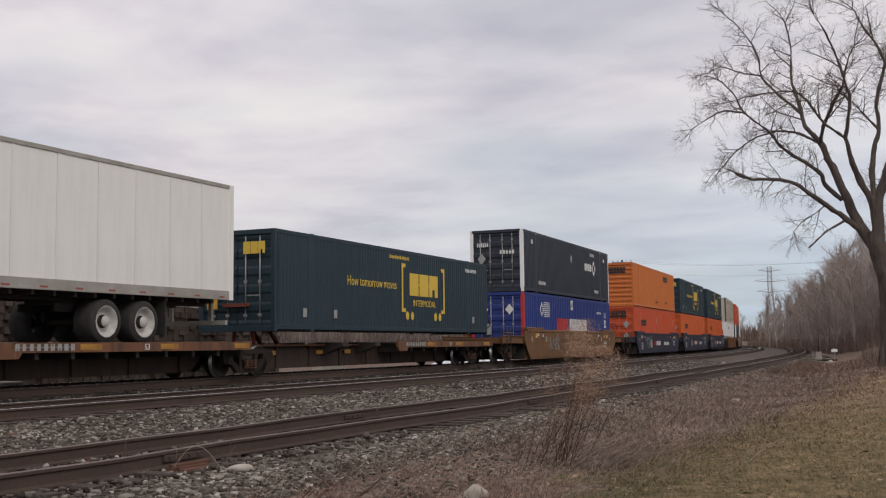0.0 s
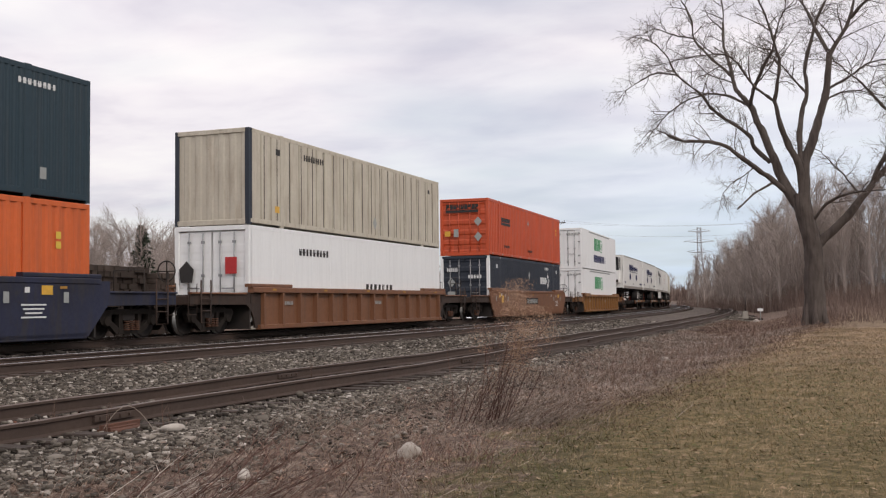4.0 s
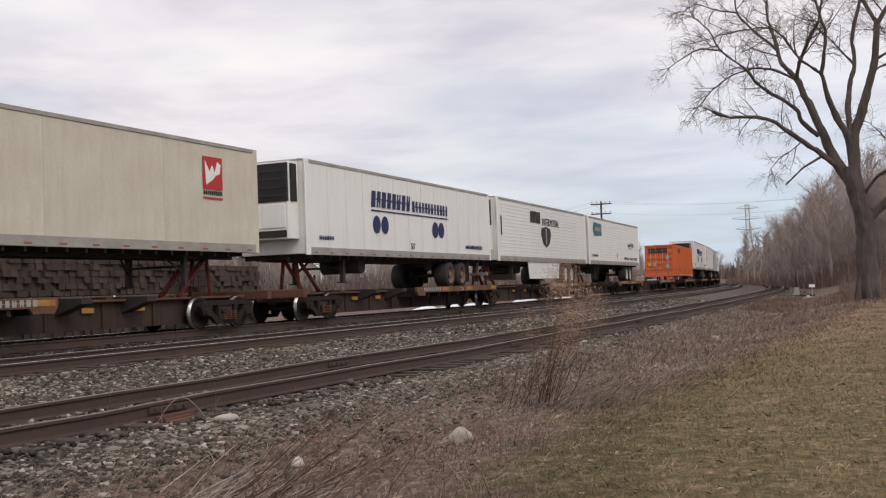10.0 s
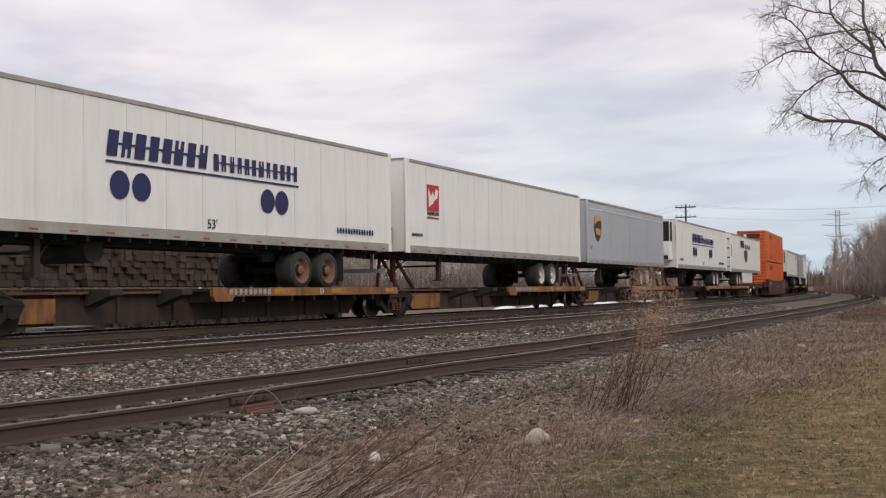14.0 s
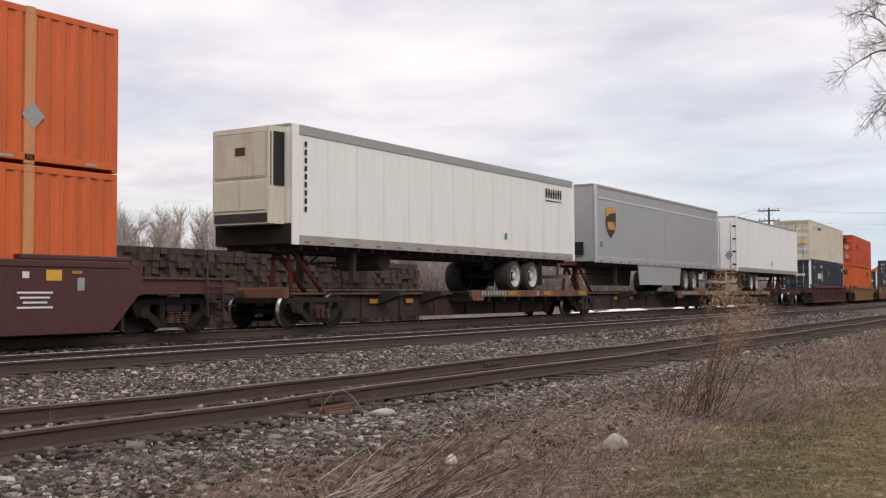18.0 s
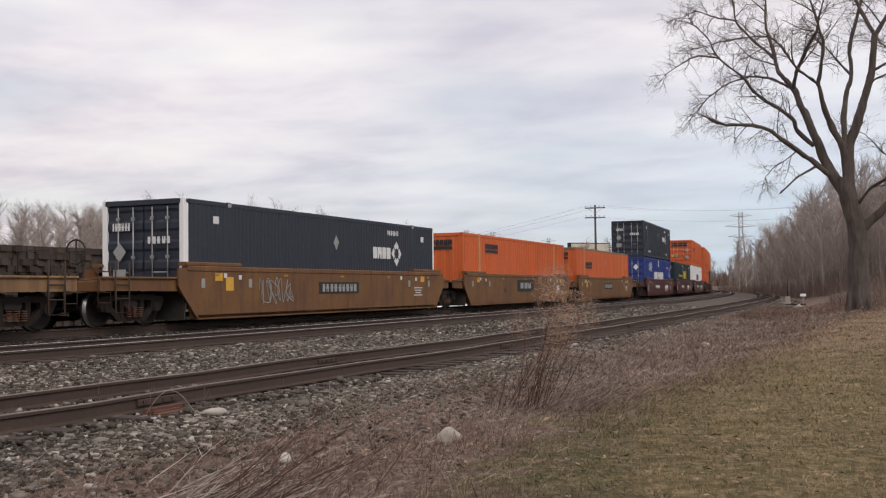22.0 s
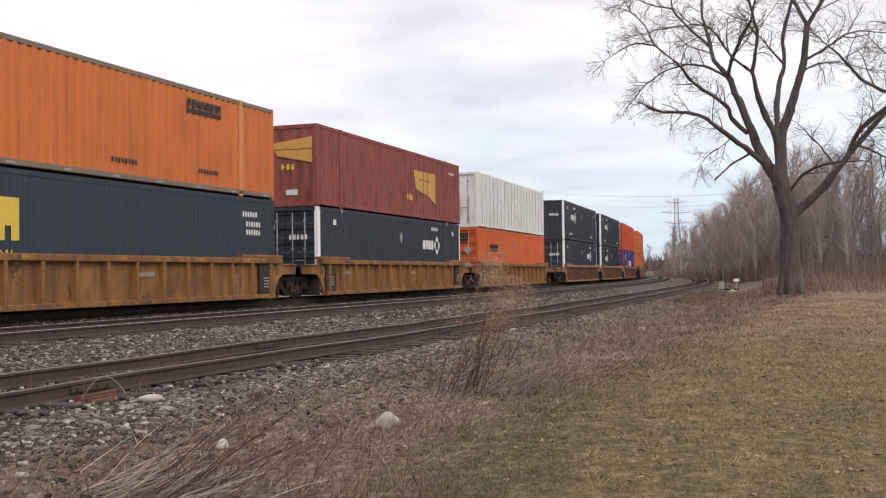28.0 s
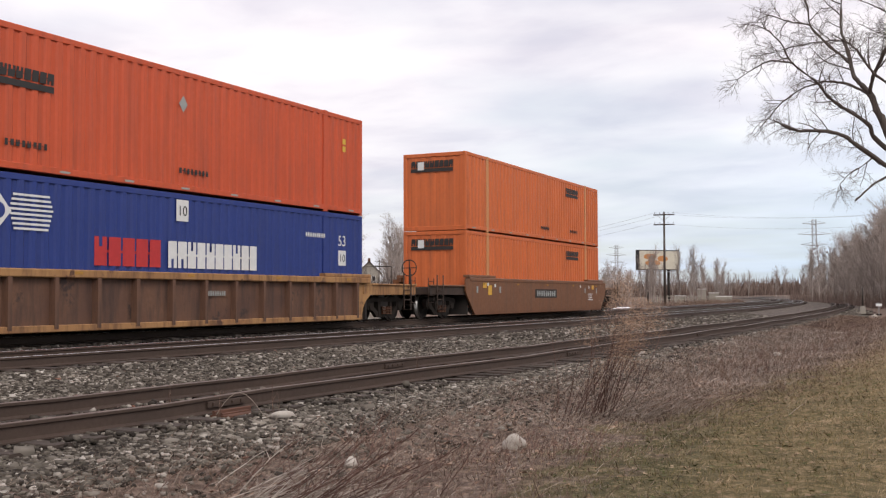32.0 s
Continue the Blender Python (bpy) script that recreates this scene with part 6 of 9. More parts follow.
    if not empty:
        hitch = Geo().box(-0.45, 0.45, -0.42, 0.42, 1.93, 2.03, 0.02)
    else:
        hitch = Geo().box(-0.3, 1.2, -0.4, 0.4, 0.86, 1.10, 0.03)
    head = part("hitch", once(("s_hitch", empty), lambda: hitch.mesh("hitch", M["hitch"])), None, ob, "red-brown trailer hitch", pose(hitch_at * (h - 1.35), 0, 0, 0, 0, 0 if hitch_at < 0 else 180))
    for y in () if empty else (-1, 1):
        part("leg", once(("s_hitch_leg", y), lambda: Geo().tube([(0, y * 0.35, 0.85), (0, y * 0.22, 1.96)], 0.06, 6).mesh("leg", M["hitch"])), None, head)
        part("brace", once(("s_hitch_brace", y), lambda: Geo().tube([(1.35, y * 0.3, 0.86), (0.1, y * 0.26, 1.95)], 0.07, 6).mesh("brace", M["hitch"])), None, head)
    for tx in trucks:
        truck(ob, tx)
    for sgn, c in zip((-1, 1), couple):
        if c:
            part("coupler", once("w_coupler", lambda: Geo().box(-0.3, 0.25, -0.1, 0.1, 0.72, 0.92, 0.03).box(0.2, 0.5, -0.16, 0.14, 0.68, 0.96, 0.04).mesh("coupler", M["underframe"])), None, ob, at=pose(sgn * (h + 0.35), 0, 0, 0, 0, 0 if sgn > 0 else 180))
            part("end_sill", once("s_sill", lambda: Geo().box(-0.1, 0.1, -1.35, 1.35, 0.72, 0.98, 0.02).mesh("end_sill", M["rust"])), None, ob, at=pose(sgn * (h + 0.05), 0, 0))
    return ob


# ---- the train ----
SPEED = 25.85          # metres a second, towards the camera
MOVING = []            # (thing, u of its middle at 0 s, height above the rail)
BASE, UPPER, DECK, SADDLE = 0.30, 3.22, 0.90, 1.25


def ride(ob, u, z):
    MOVING.append((ob, u, z))
    return ob


def dressed(spec):
    color, near_end, finish, dress, posts = spec
    bare = posts in ("tan", "tan_grey")
    ob = container(color, near_end, finish, None if bare else posts, "dull_rail" if posts == "tan_grey" else None, bare)
    if dress:
        dress(ob)
    return ob


def orange_box(near="doors", variant=0, color="orange"):
    return (color, near, "ribs", lambda ob: dress_orange(ob, near, variant), "tan_grey" if color == "orange_amber" else "tan" if color == "orange_pale" or variant == 3 or near == "ridges" and variant == 2 else None)


FAR, NEAR = (11.9, 1.6), (4.15, 1.56)


def charcoal_box(near="doors", mark=FAR, size=1.0):
    return ("navy", near, "fine", lambda ob: dress_charcoal(ob, near, mark, size), "white")


def teal_box(big=False):
    return ("teal", "doors", "fine", lambda ob: dress_teal(ob, "doors", big), None)


BLUE_WHITE_MARK = ("blue", "doors", "ribs", lambda ob: dress_blue(ob, "mark_white"), None)
BLUE_RED_MARK = ("blue", "doors", "ribs", dress_blue, "mark_red")

# well cars in their sets: tone, ribbed, marks, and for each unit the front of its containers at 0 s and its loads, lower and upper
WELLS = [
    ("car_tan", False, "", [(45.0, BLUE_RED_MARK, charcoal_box("doors", FAR))]),
    ("car_blue", False, "blue", [(68.2, orange_box("doors", 0, "orange_red"), orange_box("ridges", 1, "orange_old")), (87.6, orange_box(), teal_box()), (106.6, orange_box(), teal_box())]),
    ("car_brown", True, "", [(129.8, ("white", "doors", "smooth", dress_plain_white, None), ("dirty_cream", "plain", "wide", lambda ob: dress_old_cream(ob, False), "navy"))]),
    ("car_brown", False, "number", [(153.3, charcoal_box("doors", FAR), orange_box("doors", 0, "orange_red"))]),
    ("car_yellow", True, "", [(176.9, ("white", "doors", "smooth", lambda ob: dress_green_mark(ob, False), None), ("white", "doors", "smooth", lambda ob: dress_green_mark(ob, True), None))]),
    ("car_maroon", False, "number", [(462.7, orange_box("ridges", 2), orange_box("ridges", 2))]),
    ("car_maroon", True, "", [(543.6, charcoal_box("doors", NEAR), ("cream", "doors", "ribs", lambda ob: dress_old_cream(ob, True), None))]),
    ("car_faded", True, "", [(566.7, orange_box("plain", 1, "orange"), orange_box("doors", 0, "orange_red"))]),
    ("car_tan", False, "plate", [(590.0, charcoal_box("doors", FAR), None), (609.4, orange_box("plain", 3), None), (628.5, ("orange", "plain", "smooth", lambda ob: dress_orange(ob, "plain", 0), "tan_grey"), None)]),
    ("car_maroon", False, "maroon", [(651.9, BLUE_WHITE_MARK, charcoal_box("doors", FAR)[:4] + (None,)), (671.1, teal_box(), None), (690.5, ("white", "doors", "ribs", dress_dark_mark, None), orange_box())]),
    ("car_maroon", True, "", [(713.8, orange_box("plain", 1), orange_box())]),
    ("car_yellow", True, "", [(737.0, ("slate", *teal_box(True)[1:]), orange_box("plain", 1, "orange_amber")), (756.3, charcoal_box("doors", FAR), ("maroon", "plain", "ribs", dress_maroon, None)),
                              (775.6, orange_box("doors", 0), ("white_worn", "doors", "wide", None, None))]),
    ("car_mixed", True, "", [(799.0, charcoal_box("doors", FAR), charcoal_box("plain", NEAR)), (818.3, charcoal_box("doors", NEAR), charcoal_box("plain", NEAR)), (837.8, BLUE_RED_MARK, orange_box("doors", 0, "orange_red"))]),
    ("car_brown", False, "number", [(861.4, orange_box("plain", 1, "orange_pale"), orange_box("plain", 1, "orange_pale"))]),
]


def make_wells():
    for tone, ribbed, marks, units in WELLS:
        for i, (u, low, high) in enumerate(units):
            mid = u + CL / 2
            near_x = -(CL / 2 + 1.75) if i == 0 else (units[i - 1][0] + CL + u) / 2 - mid
            far_x = CL / 2 + 1.75 if i == len(units) - 1 else 0.0
            ob, f = well_car(tone, ribbed, ((near_x, i == 0), (far_x, i == len(units) - 1)))
            if not ribbed:
                if tone in ("car_blue", "car_tan") and i == 0:
                    f.side("scribble", scribble(7 + len(units), 2.0, 0.75, "reflector"), 4.6, 0.45, "pale sprayed scribble", 2)
                mark_smooth_car(f, "number" if marks == "plate" and i != 1 else marks)
            ride(ob, mid, 0.0)
            ride(dressed(low), mid, BASE)
            if high:
                ride(dressed(high), mid, UPPER)


def make_trailers():
    def reefer(dress, **k):
        def build():
            ob = trailer("trailer_white", "reefer", **k)
            dress(ob)
            return ob
        return build

    def van(color, dress, **k):
        def build():
            ob = trailer(color, "van", **k)
            if dress:
                dress(ob)
            return ob
        return build
    crested_van = van("grey", lambda ob: dress_crest(ob, 16.4), skirt=True, rim="rail_alloy", panels=8.0, gear_back=4.6, length=16.4, TH=4.19)
    sets = [
        [(6.1, van("trailer_white", None, panels=1.22, TH=4.17)), (24.2, "teal")],
        [(198.0, reefer(dress_navy_mark, TH=4.13)), (214.9, reefer(dress_navy_mark, rim="rim_rust", TH=4.13)), (232.1, reefer(dress_shield, skirt=True, lines=True)),
         (249.1, van("trailer_white", dress_red_mark, panels=1.22, TH=4.14)), (266.8, van("cream", lambda ob: dress_red_mark(ob, True), back=True, panels=4.0, gear_back=3.15, TH=4.04))],
        [(285.6, reefer(dress_navy_mark, rim="rim_rust")), (302.8, reefer(dress_shield, skirt=True, lines=True)), (319.7, reefer(dress_green_plate, lines=True, TH=4.05)), (337.0, None), (354.5, "orange")],
        [(373.0, reefer(dress_navy_mark, rim="rim_rust", TH=4.15)), (390.1, van("trailer_white", dress_red_mark, panels=1.22, TH=4.14)),
         (407.3, van("pale_grey", lambda ob: dress_crest(ob, 13.7), length=13.7, rim="rail_alloy", panels=3.4)), (424.3, reefer(dress_navy_mark)),
         (442.2, reefer(lambda ob: dress_shield(ob, True), skirt=True, lines=True, back=True))],
        [(484.2, reefer(dress_reefer_plain, roof_band="reflector", panels=1.22, pale_unit=True)), (502.6, crested_van), (522.5, van("white", dress_white_box, back=True, panels=2.7, TH=4.17))],
    ]
    for units in sets:
        n = len(units)
        ends = [u for u, _ in units]
        lengths = [TL] * n
        # joints between the platforms
        cuts = [ends[0] - 0.3] + [(ends[i - 1] + TL + ends[i]) / 2 for i in range(1, n)] + [ends[-1] + TL + 0.3]
        if n == 5 and abs(ends[2] - 407.3) < 0.1:
            cuts[3] = 423.3
        for i, (u, load) in enumerate(units):
            a, b = cuts[i], cuts[i + 1]
            mid, half = (a + b) / 2, (b - a) / 2
            trucks = [-half + 1.6 if i == 0 else -half]
            if i == n - 1:
                trucks.append(half - 1.6)
            back = load is not None and not isinstance(load, str) and u in (266.8, 442.2, 522.5)
            car = spine_car("spine_rust", half, trucks, (i == 0, i == n - 1), load is None, 1 if back else -1, ends[0] == 373.0)
            ride(car, mid, 0.0)
            if load == "teal":
                ride(dressed(teal_box()), u + CL / 2, SADDLE - 0.02)
            elif load == "orange":
                ride(dressed(orange_box("doors", 2)), u + CL / 2, SADDLE)
            elif load:
                ob = load()
                ride(ob, u + (13.7 if abs(u - 407.3) < 0.1 else TL) / 2 - (0.12 if load is crested_van else 0), DECK)


make_wells()
make_trailers()


# ---- loose ground cover ----
def island_material(name, stops, rough=0.95, patch=0.0, patch_scale=0.45):
    """A surface whose tone changes from piece to piece of one joined mesh."""
    m = bpy.data.materials.new(name)
    m.use_nodes = True
    n, l = m.node_tree.nodes, m.node_tree.links
    p = n["Principled BSDF"]
    p.inputs["Roughness"].default_value, p.inputs["Specular IOR Level"].default_value = rough, 0.25
    geo = n.new("ShaderNodeNewGeometry")
    r = n.new("ShaderNodeValToRGB")
    el = r.color_ramp.elements
    el[0].position, el[0].color = stops[0][0], (*stops[0][1], 1)
    el[1].position, el[1].color = stops[-1][0], (*stops[-1][1], 1)
    for pos, c in stops[1:-1]:
        el.new(pos).color = (*c, 1)
    co = n.new("ShaderNodeTexCoord")
    big = n.new("ShaderNodeTexNoise")
    big.inputs["Scale"].default_value, big.inputs["Detail"].default_value = patch_scale, 6.0
    l.new(co.outputs["Object"], big.inputs["Vector"])
    wide = n.new("ShaderNodeMapRange")
    wide.inputs["From Min"].default_value, wide.inputs["From Max"].default_value = 0.33, 0.67
    l.new(big.outputs[0], wide.inputs[0])
    share = n.new("ShaderNodeMix")
    share.inputs[0].default_value = patch
    l.new(geo.outputs["Random Per Island"], share.inputs[2])
    l.new(wide.outputs[0], share.inputs[3])
    l.new(share.outputs[0], r.inputs[0])
    t = n.new("ShaderNodeTexNoise")
    t.inputs["Scale"].default_value, t.inputs["Detail"].default_value = 0.7, 3.0
    l.new(co.outputs["Object"], t.inputs["Vector"])
    hsv = n.new("ShaderNodeHueSaturation")
    v = n.new("ShaderNodeMapRange")
    v.inputs["From Min"].default_value, v.inputs["From Max"].default_value = 0.3, 0.7
    v.inputs["To Min"].default_value, v.inputs["To Max"].default_value = 0.72, 1.2
    l.new(t.outputs[0], v.inputs[0])
    l.new(v.outputs[0], hsv.inputs["Value"])
    l.new(r.outputs[0], hsv.inputs["Color"])
    l.new(hsv.outputs[0], p.inputs["Base Color"])
    return m


G_STONE = island_material("ballast_stones", ((0.0, (0.026, 0.020, 0.016)), (0.28, (0.060, 0.050, 0.040)), (0.55, (0.105, 0.090, 0.072)), (0.76, (0.165, 0.144, 0.119)), (0.92, (0.25, 0.22, 0.185)), (0.99, (0.46, 0.42, 0.37)), (1.0, (0.14, 0.066, 0.044))))
# stones of the main tracks, their colour darkened for the shade under cars
G_DARK = island_material("shaded_ballast_stones", ((0.0, (0.020, 0.016, 0.014)), (0.5, (0.050, 0.042, 0.036)), (0.9, (0.11, 0.096, 0.084)), (1.0, (0.24, 0.215, 0.19))))
G_TURF = island_material("short_grass", ((0.0, (0.060, 0.057, 0.020)), (0.3, (0.138, 0.116, 0.048)), (0.6, (0.265, 0.198, 0.104)), (1.0, (0.56, 0.42, 0.27))), patch=0.6, patch_scale=1.5)
G_EDGE = island_material("dark_green_grass", ((0.0, (0.038, 0.040, 0.014)), (0.4, (0.095, 0.086, 0.034)), (0.75, (0.19, 0.146, 0.072)), (1.0, (0.44, 0.33, 0.20))), patch=0.6, patch_scale=1.5)
G_WORN = island_material("dry_worn_grass", ((0.0, (0.14, 0.108, 0.058)), (0.4, (0.27, 0.20, 0.12)), (1.0, (0.52, 0.38, 0.26))), patch=0.6, patch_scale=1.2)
G_DEAD = island_material("dead_weeds", ((0.0, (0.062, 0.037, 0.028)), (0.35, (0.148, 0.095, 0.071)), (0.7, (0.235, 0.159, 0.119)), (1.0, (0.36, 0.265, 0.20))))
G_FLECK = island_material("grass_flecks", ((0.0, (0.045, 0.050, 0.016)), (0.3, (0.085, 0.095, 0.030)), (0.55, (0.15, 0.105, 0.058)), (0.8, (0.23, 0.155, 0.095)), (1.0, (0.36, 0.27, 0.18))))
G_STRAW = island_material("pale_straw", ((0.0, (0.15, 0.115, 0.092)), (0.5, (0.28, 0.225, 0.185)), (1.0, (0.47, 0.40, 0.335))))
# lightened for the haze over the right-hand woods; the thicket tone is darker
G_SAPLING = island_material("bare_saplings", ((0.0, (0.13, 0.10, 0.085)), (0.6, (0.22, 0.176, 0.153)), (1.0, (0.34, 0.285, 0.252))))
G_THICKET = island_material("dark_thicket", ((0.0, (0.085, 0.064, 0.054)), (0.6, (0.145, 0.115, 0.10)), (1.0, (0.22, 0.18, 0.16))))
G_LEAF = island_material("fallen_leaves", ((0.0, (0.15, 0.090, 0.064)), (0.5, (0.24, 0.150, 0.11)), (1.0, (0.40, 0.28, 0.20))))
G_BLEACHED = island_material("bleached_stalks", ((0.0, (0.17, 0.135, 0.11)), (0.4, (0.33, 0.275, 0.235)), (1.0, (0.56, 0.49, 0.43))))
G_STEM = island_material("red_brown_stems", ((0.0, (0.105, 0.060, 0.047)), (0.6, (0.20, 0.120, 0.094)), (1.0, (0.33, 0.225, 0.175))))
G_CANE = island_material("dark_red_canes", ((0.0, (0.065, 0.034, 0.028)), (0.6, (0.13, 0.072, 0.057)), (1.0, (0.20, 0.125, 0.10))))
G_PLUME = island_material("faded_plumes", ((0.0, (0.21, 0.130, 0.086)), (1.0, (0.43, 0.29, 0.20))))
G_BRUSH = island_material("brushwood", ((0.0, (0.11, 0.074, 0.060)), (0.6, (0.185, 0.132, 0.109)), (1.0, (0.28, 0.213, 0.18))))


def from_arrays(name, verts, faces, mat, smooth=False):
    """A mesh from arrays of points and of equal-sided faces."""
    m = bpy.data.meshes.new(name)
    k = faces.shape[1]
    m.vertices.add(len(verts))
    m.vertices.foreach_set("co", verts.astype(np.float32).ravel())
    m.loops.add(faces.size)
    m.loops.foreach_set("vertex_index", faces.astype(np.int32).ravel())
    m.polygons.add(len(faces))
    m.polygons.foreach_set("loop_start", np.arange(0, faces.size, k, dtype=np.int32))
    m.materials.append(mat)
    m.update(calc_edges=True)
    m.validate()
    return m


rng = np.random.default_rng(5)


def spread_on(o0, o1, s0, s1, count):
    """Places strewn over a strip along the tracks: x, y and how far right they lie."""
    o, s = rng.uniform(o0, o1, count), rng.uniform(s0, s1, count)
    h = np.where(s > S0, H0 + (s - S0) / RADIUS, H0)
    xy = np.array([line(float(a))[:2] for a in np.linspace(s0, s1, 400)])
    cx, cy = np.interp(s, np.linspace(s0, s1, 400), xy[:, 0]), np.interp(s, np.linspace(s0, s1, 400), xy[:, 1])
    return cx + np.cos(h) * o, cy + np.sin(h) * o, o, s


def stones(name, parts, mat, label):
    """Crushed stones: knocked-about blocks half sunk in the ballast."""
    base = np.array([(-1, -1, -1), (1, -1, -1), (1, 1, -1), (-1, 1, -1), (-1, -1, 1), (1, -1, 1), (1, 1, 1), (-1, 1, 1)], float) * 0.5
    quads = np.array([(3, 2, 1, 0), (4, 5, 6, 7), (0, 1, 5, 4), (1, 2, 6, 5), (2, 3, 7, 6), (3, 0, 4, 7)])
    vs, fs, n0 = [], [], 0
    for o0, o1, s0, s1, count, size, sink in parts:
        x, y, o, s = spread_on(o0, o1, s0, s1, count)
        z = ground_z(x, y)
        sz = size * rng.lognormal(0, 0.30, count)
        p = base[None] * (0.62 + 0.76 * rng.random((count, 8, 3))) * np.array([1.25, 0.9, 0.62])[None, None]
        a, b = rng.uniform(0, 2 * np.pi, count), rng.normal(0, 0.5, count)
        ca, sa2, cb, sb = np.cos(a)[:, None], np.sin(a)[:, None], np.cos(b)[:, None], np.sin(b)[:, None]
        px, py, pz = p[..., 0], p[..., 1] * cb - p[..., 2] * sb, p[..., 1] * sb + p[..., 2] * cb
        q = np.stack([px * ca - py * sa2, px * sa2 + py * ca, pz], -1) * sz[:, None, None]
        q += np.stack([x, y, z + sz * sink], 1)[:, None]
        vs.append(q.reshape(-1, 3))
        fs.append((quads[None] + (n0 + np.arange(count) * 8)[:, None, None]).reshape(-1, 4))
        n0 += count * 8
    ob = new(name, from_arrays(name, np.concatenate(vs), np.concatenate(fs), mat))
    return tagged(ob, label, "gravel", kind="stuff")


def blades(name, x, y, length, width, lean, mat, label, category, droop=0.35, wind=None, z=None):
    """Grass blades or dead stems: bent ribbons that taper to a point."""
    n = len(x)
    z = ground_z(x, y) if z is None else z
    a = rng.uniform(0, 2 * np.pi, n)
    d = np.stack([np.cos(a), np.sin(a)], 1) * np.abs(rng.normal(0, lean, n))[:, None]
    if wind is not None:
        d = d + np.array(wind)[None]
    side = np.stack([-np.sin(a + 1.0), np.cos(a + 1.0)], 1) * (width * rng.uniform(0.6, 1.4, n))[:, None]
    ln = length * rng.uniform(0.5, 1.4, n)
    mid = np.stack([x + d[:, 0] * ln * 0.5, y + d[:, 1] * ln * 0.5, z + ln * 0.55], 1)
    tip = np.stack([x + d[:, 0] * ln * (1 + droop), y + d[:, 1] * ln * (1 + droop), z + ln * np.clip(1 - 0.45 * np.hypot(d[:, 0], d[:, 1]) - droop * rng.random(n), 0.15, 1)], 1)
    v = np.empty((n, 5, 3))
    v[:, 0], v[:, 1] = np.stack([x - side[:, 0], y - side[:, 1], z - 0.01], 1), np.stack([x + side[:, 0], y + side[:, 1], z - 0.01], 1)
    off = np.concatenate([side * 0.7, np.zeros((n, 1))], 1)
    v[:, 2], v[:, 3], v[:, 4] = mid + off, mid - off, tip
    i = (np.arange(n) * 5)[:, None]
    f = np.concatenate([i + np.array([[0, 1, 2]]), i + np.array([[0, 2, 3]]), i + np.array([[3, 2, 4]])])
    ob = new(name, from_arrays(name, v.reshape(-1, 3), f, mat))
    return tagged(ob, label, category, kind="stuff")


def make_cover():
    stones("ballast", [(10.66, 11.4, 3, 22, 23000, 0.030, 0.16), (11.35, 12.0, 3, 22, 6500, 0.030, 0.10), (12.0, 13.0, 3, 22, 1300, 0.034, 0.08), (10.66, 12.5, 22, 60, 12000, 0.042, 0.15), (10.3, 10.8, 3, 14, 1800, 0.028, 0.9), (8.85, 10.05, 3, 12, 2200, 0.030, 1.0), (8.9, 10.0, 3, 30, 4000, 0.04, 0.05), (4.7, 8.2, 3, 26, 50000, 0.030, 0.18),
                       (4.7, 8.3, 26, 70, 15000, 0.042, 0.15), (10.66, 12.5, 60, 110, 3000, 0.06, 0.15), (10.2, 13.0, 3, 24, 80, 0.068, 0.10)], G_STONE, "grey crushed-stone ballast beside the rails")
    stones("track_ballast", [(-2.8, 4.6, 6, 40, 12000, 0.05, 0.05), (-3.0, 4.6, 40, 100, 5000, 0.075, 0.05)], G_DARK, "ballast between the main tracks, darkened as train shade")
    # mown grass
    n = 340000
    x, y = rng.uniform(-7, 16, n), 3 + 42 * rng.random(n) ** 1.7
    keep = (x > edge_of_turf(y) + rng.normal(0.15, 0.55, n)) & (np.arctan2(x, y) < radians(8)) & (x > -y * 0.9)
    x, y = x[keep], y[keep]
    far = 1 + np.clip((y - 8) / 14, 0, 2.2)
    dry = rng.random(len(y)) < np.clip((y - 9) / 24, 0.06, 0.96)
    dark_edge = (np.abs(x - edge_of_turf(y) - 0.5) + rng.normal(0, 0.5, len(x)) < 0.7) & (y + rng.normal(0, 1.5, len(x)) < 15)
    dry &= ~dark_edge
    for m, mat, label in ((dark_edge, G_EDGE, "dark green grass along the dead weeds"), (~dry & ~dark_edge, G_TURF, "short worn grass, part green and part dry"), (dry, G_WORN, "dry tan grass on the open ground")):
        blades("grass", x[m], y[m], 0.042 * (1 + 0.25 * far[m]), 0.0024 * far[m], 1.7, mat, label, "grass")
    # dead weeds along the foot of the ballast
    n = 240000
    x, y, o, s = spread_on(10.9, 18.5, 2, 75, n)
    keep = (x < edge_of_turf(y) + rng.normal(0.3, 0.8, n)) & (rng.random(n) < np.clip((o - 11.0 + 0.35 * wobble(x, y, 0.8, 1.0)) / 0.9, 0.03, 1)) & (x > -y * 1.6)
    keep &= (wobble(x, y, 1.3, 3.0) + rng.normal(0, 0.5, n) > -0.25)
    x, y = x[keep], y[keep]
    far = 1 + np.clip((y - 9) / 14, 0, 2.5)
    blades("dead_weeds", x, y, 0.075 * (1 + 0.45 * (far - 1)), 0.0026 * far, 1.7, G_DEAD, "brown dead weeds and matted straw", "weeds", 0.6, (0.25, -0.1))
    n = 56000
    x, y, o, s = spread_on(11.0, 17.5, 3, 46, n)
    keep = (x < edge_of_turf(y) + rng.normal(0.0, 0.4, n)) & (rng.random(n) < np.clip((o - 11.0) / 0.9, 0.05, 1)) & (rng.random(n) < np.clip((y - 3) / 12, 0.4, 1))
    x, y = x[keep], y[keep]
    blades("lying_straw", x, y, 0.09 * (1 + y / 40), 0.0026 * (1 + y / 30), 2.6, G_STRAW, "pale bits of straw strewn over dead weeds", "straw", 0.5, (0.5, 0.0))
    # fallen leaves
    n = 3200
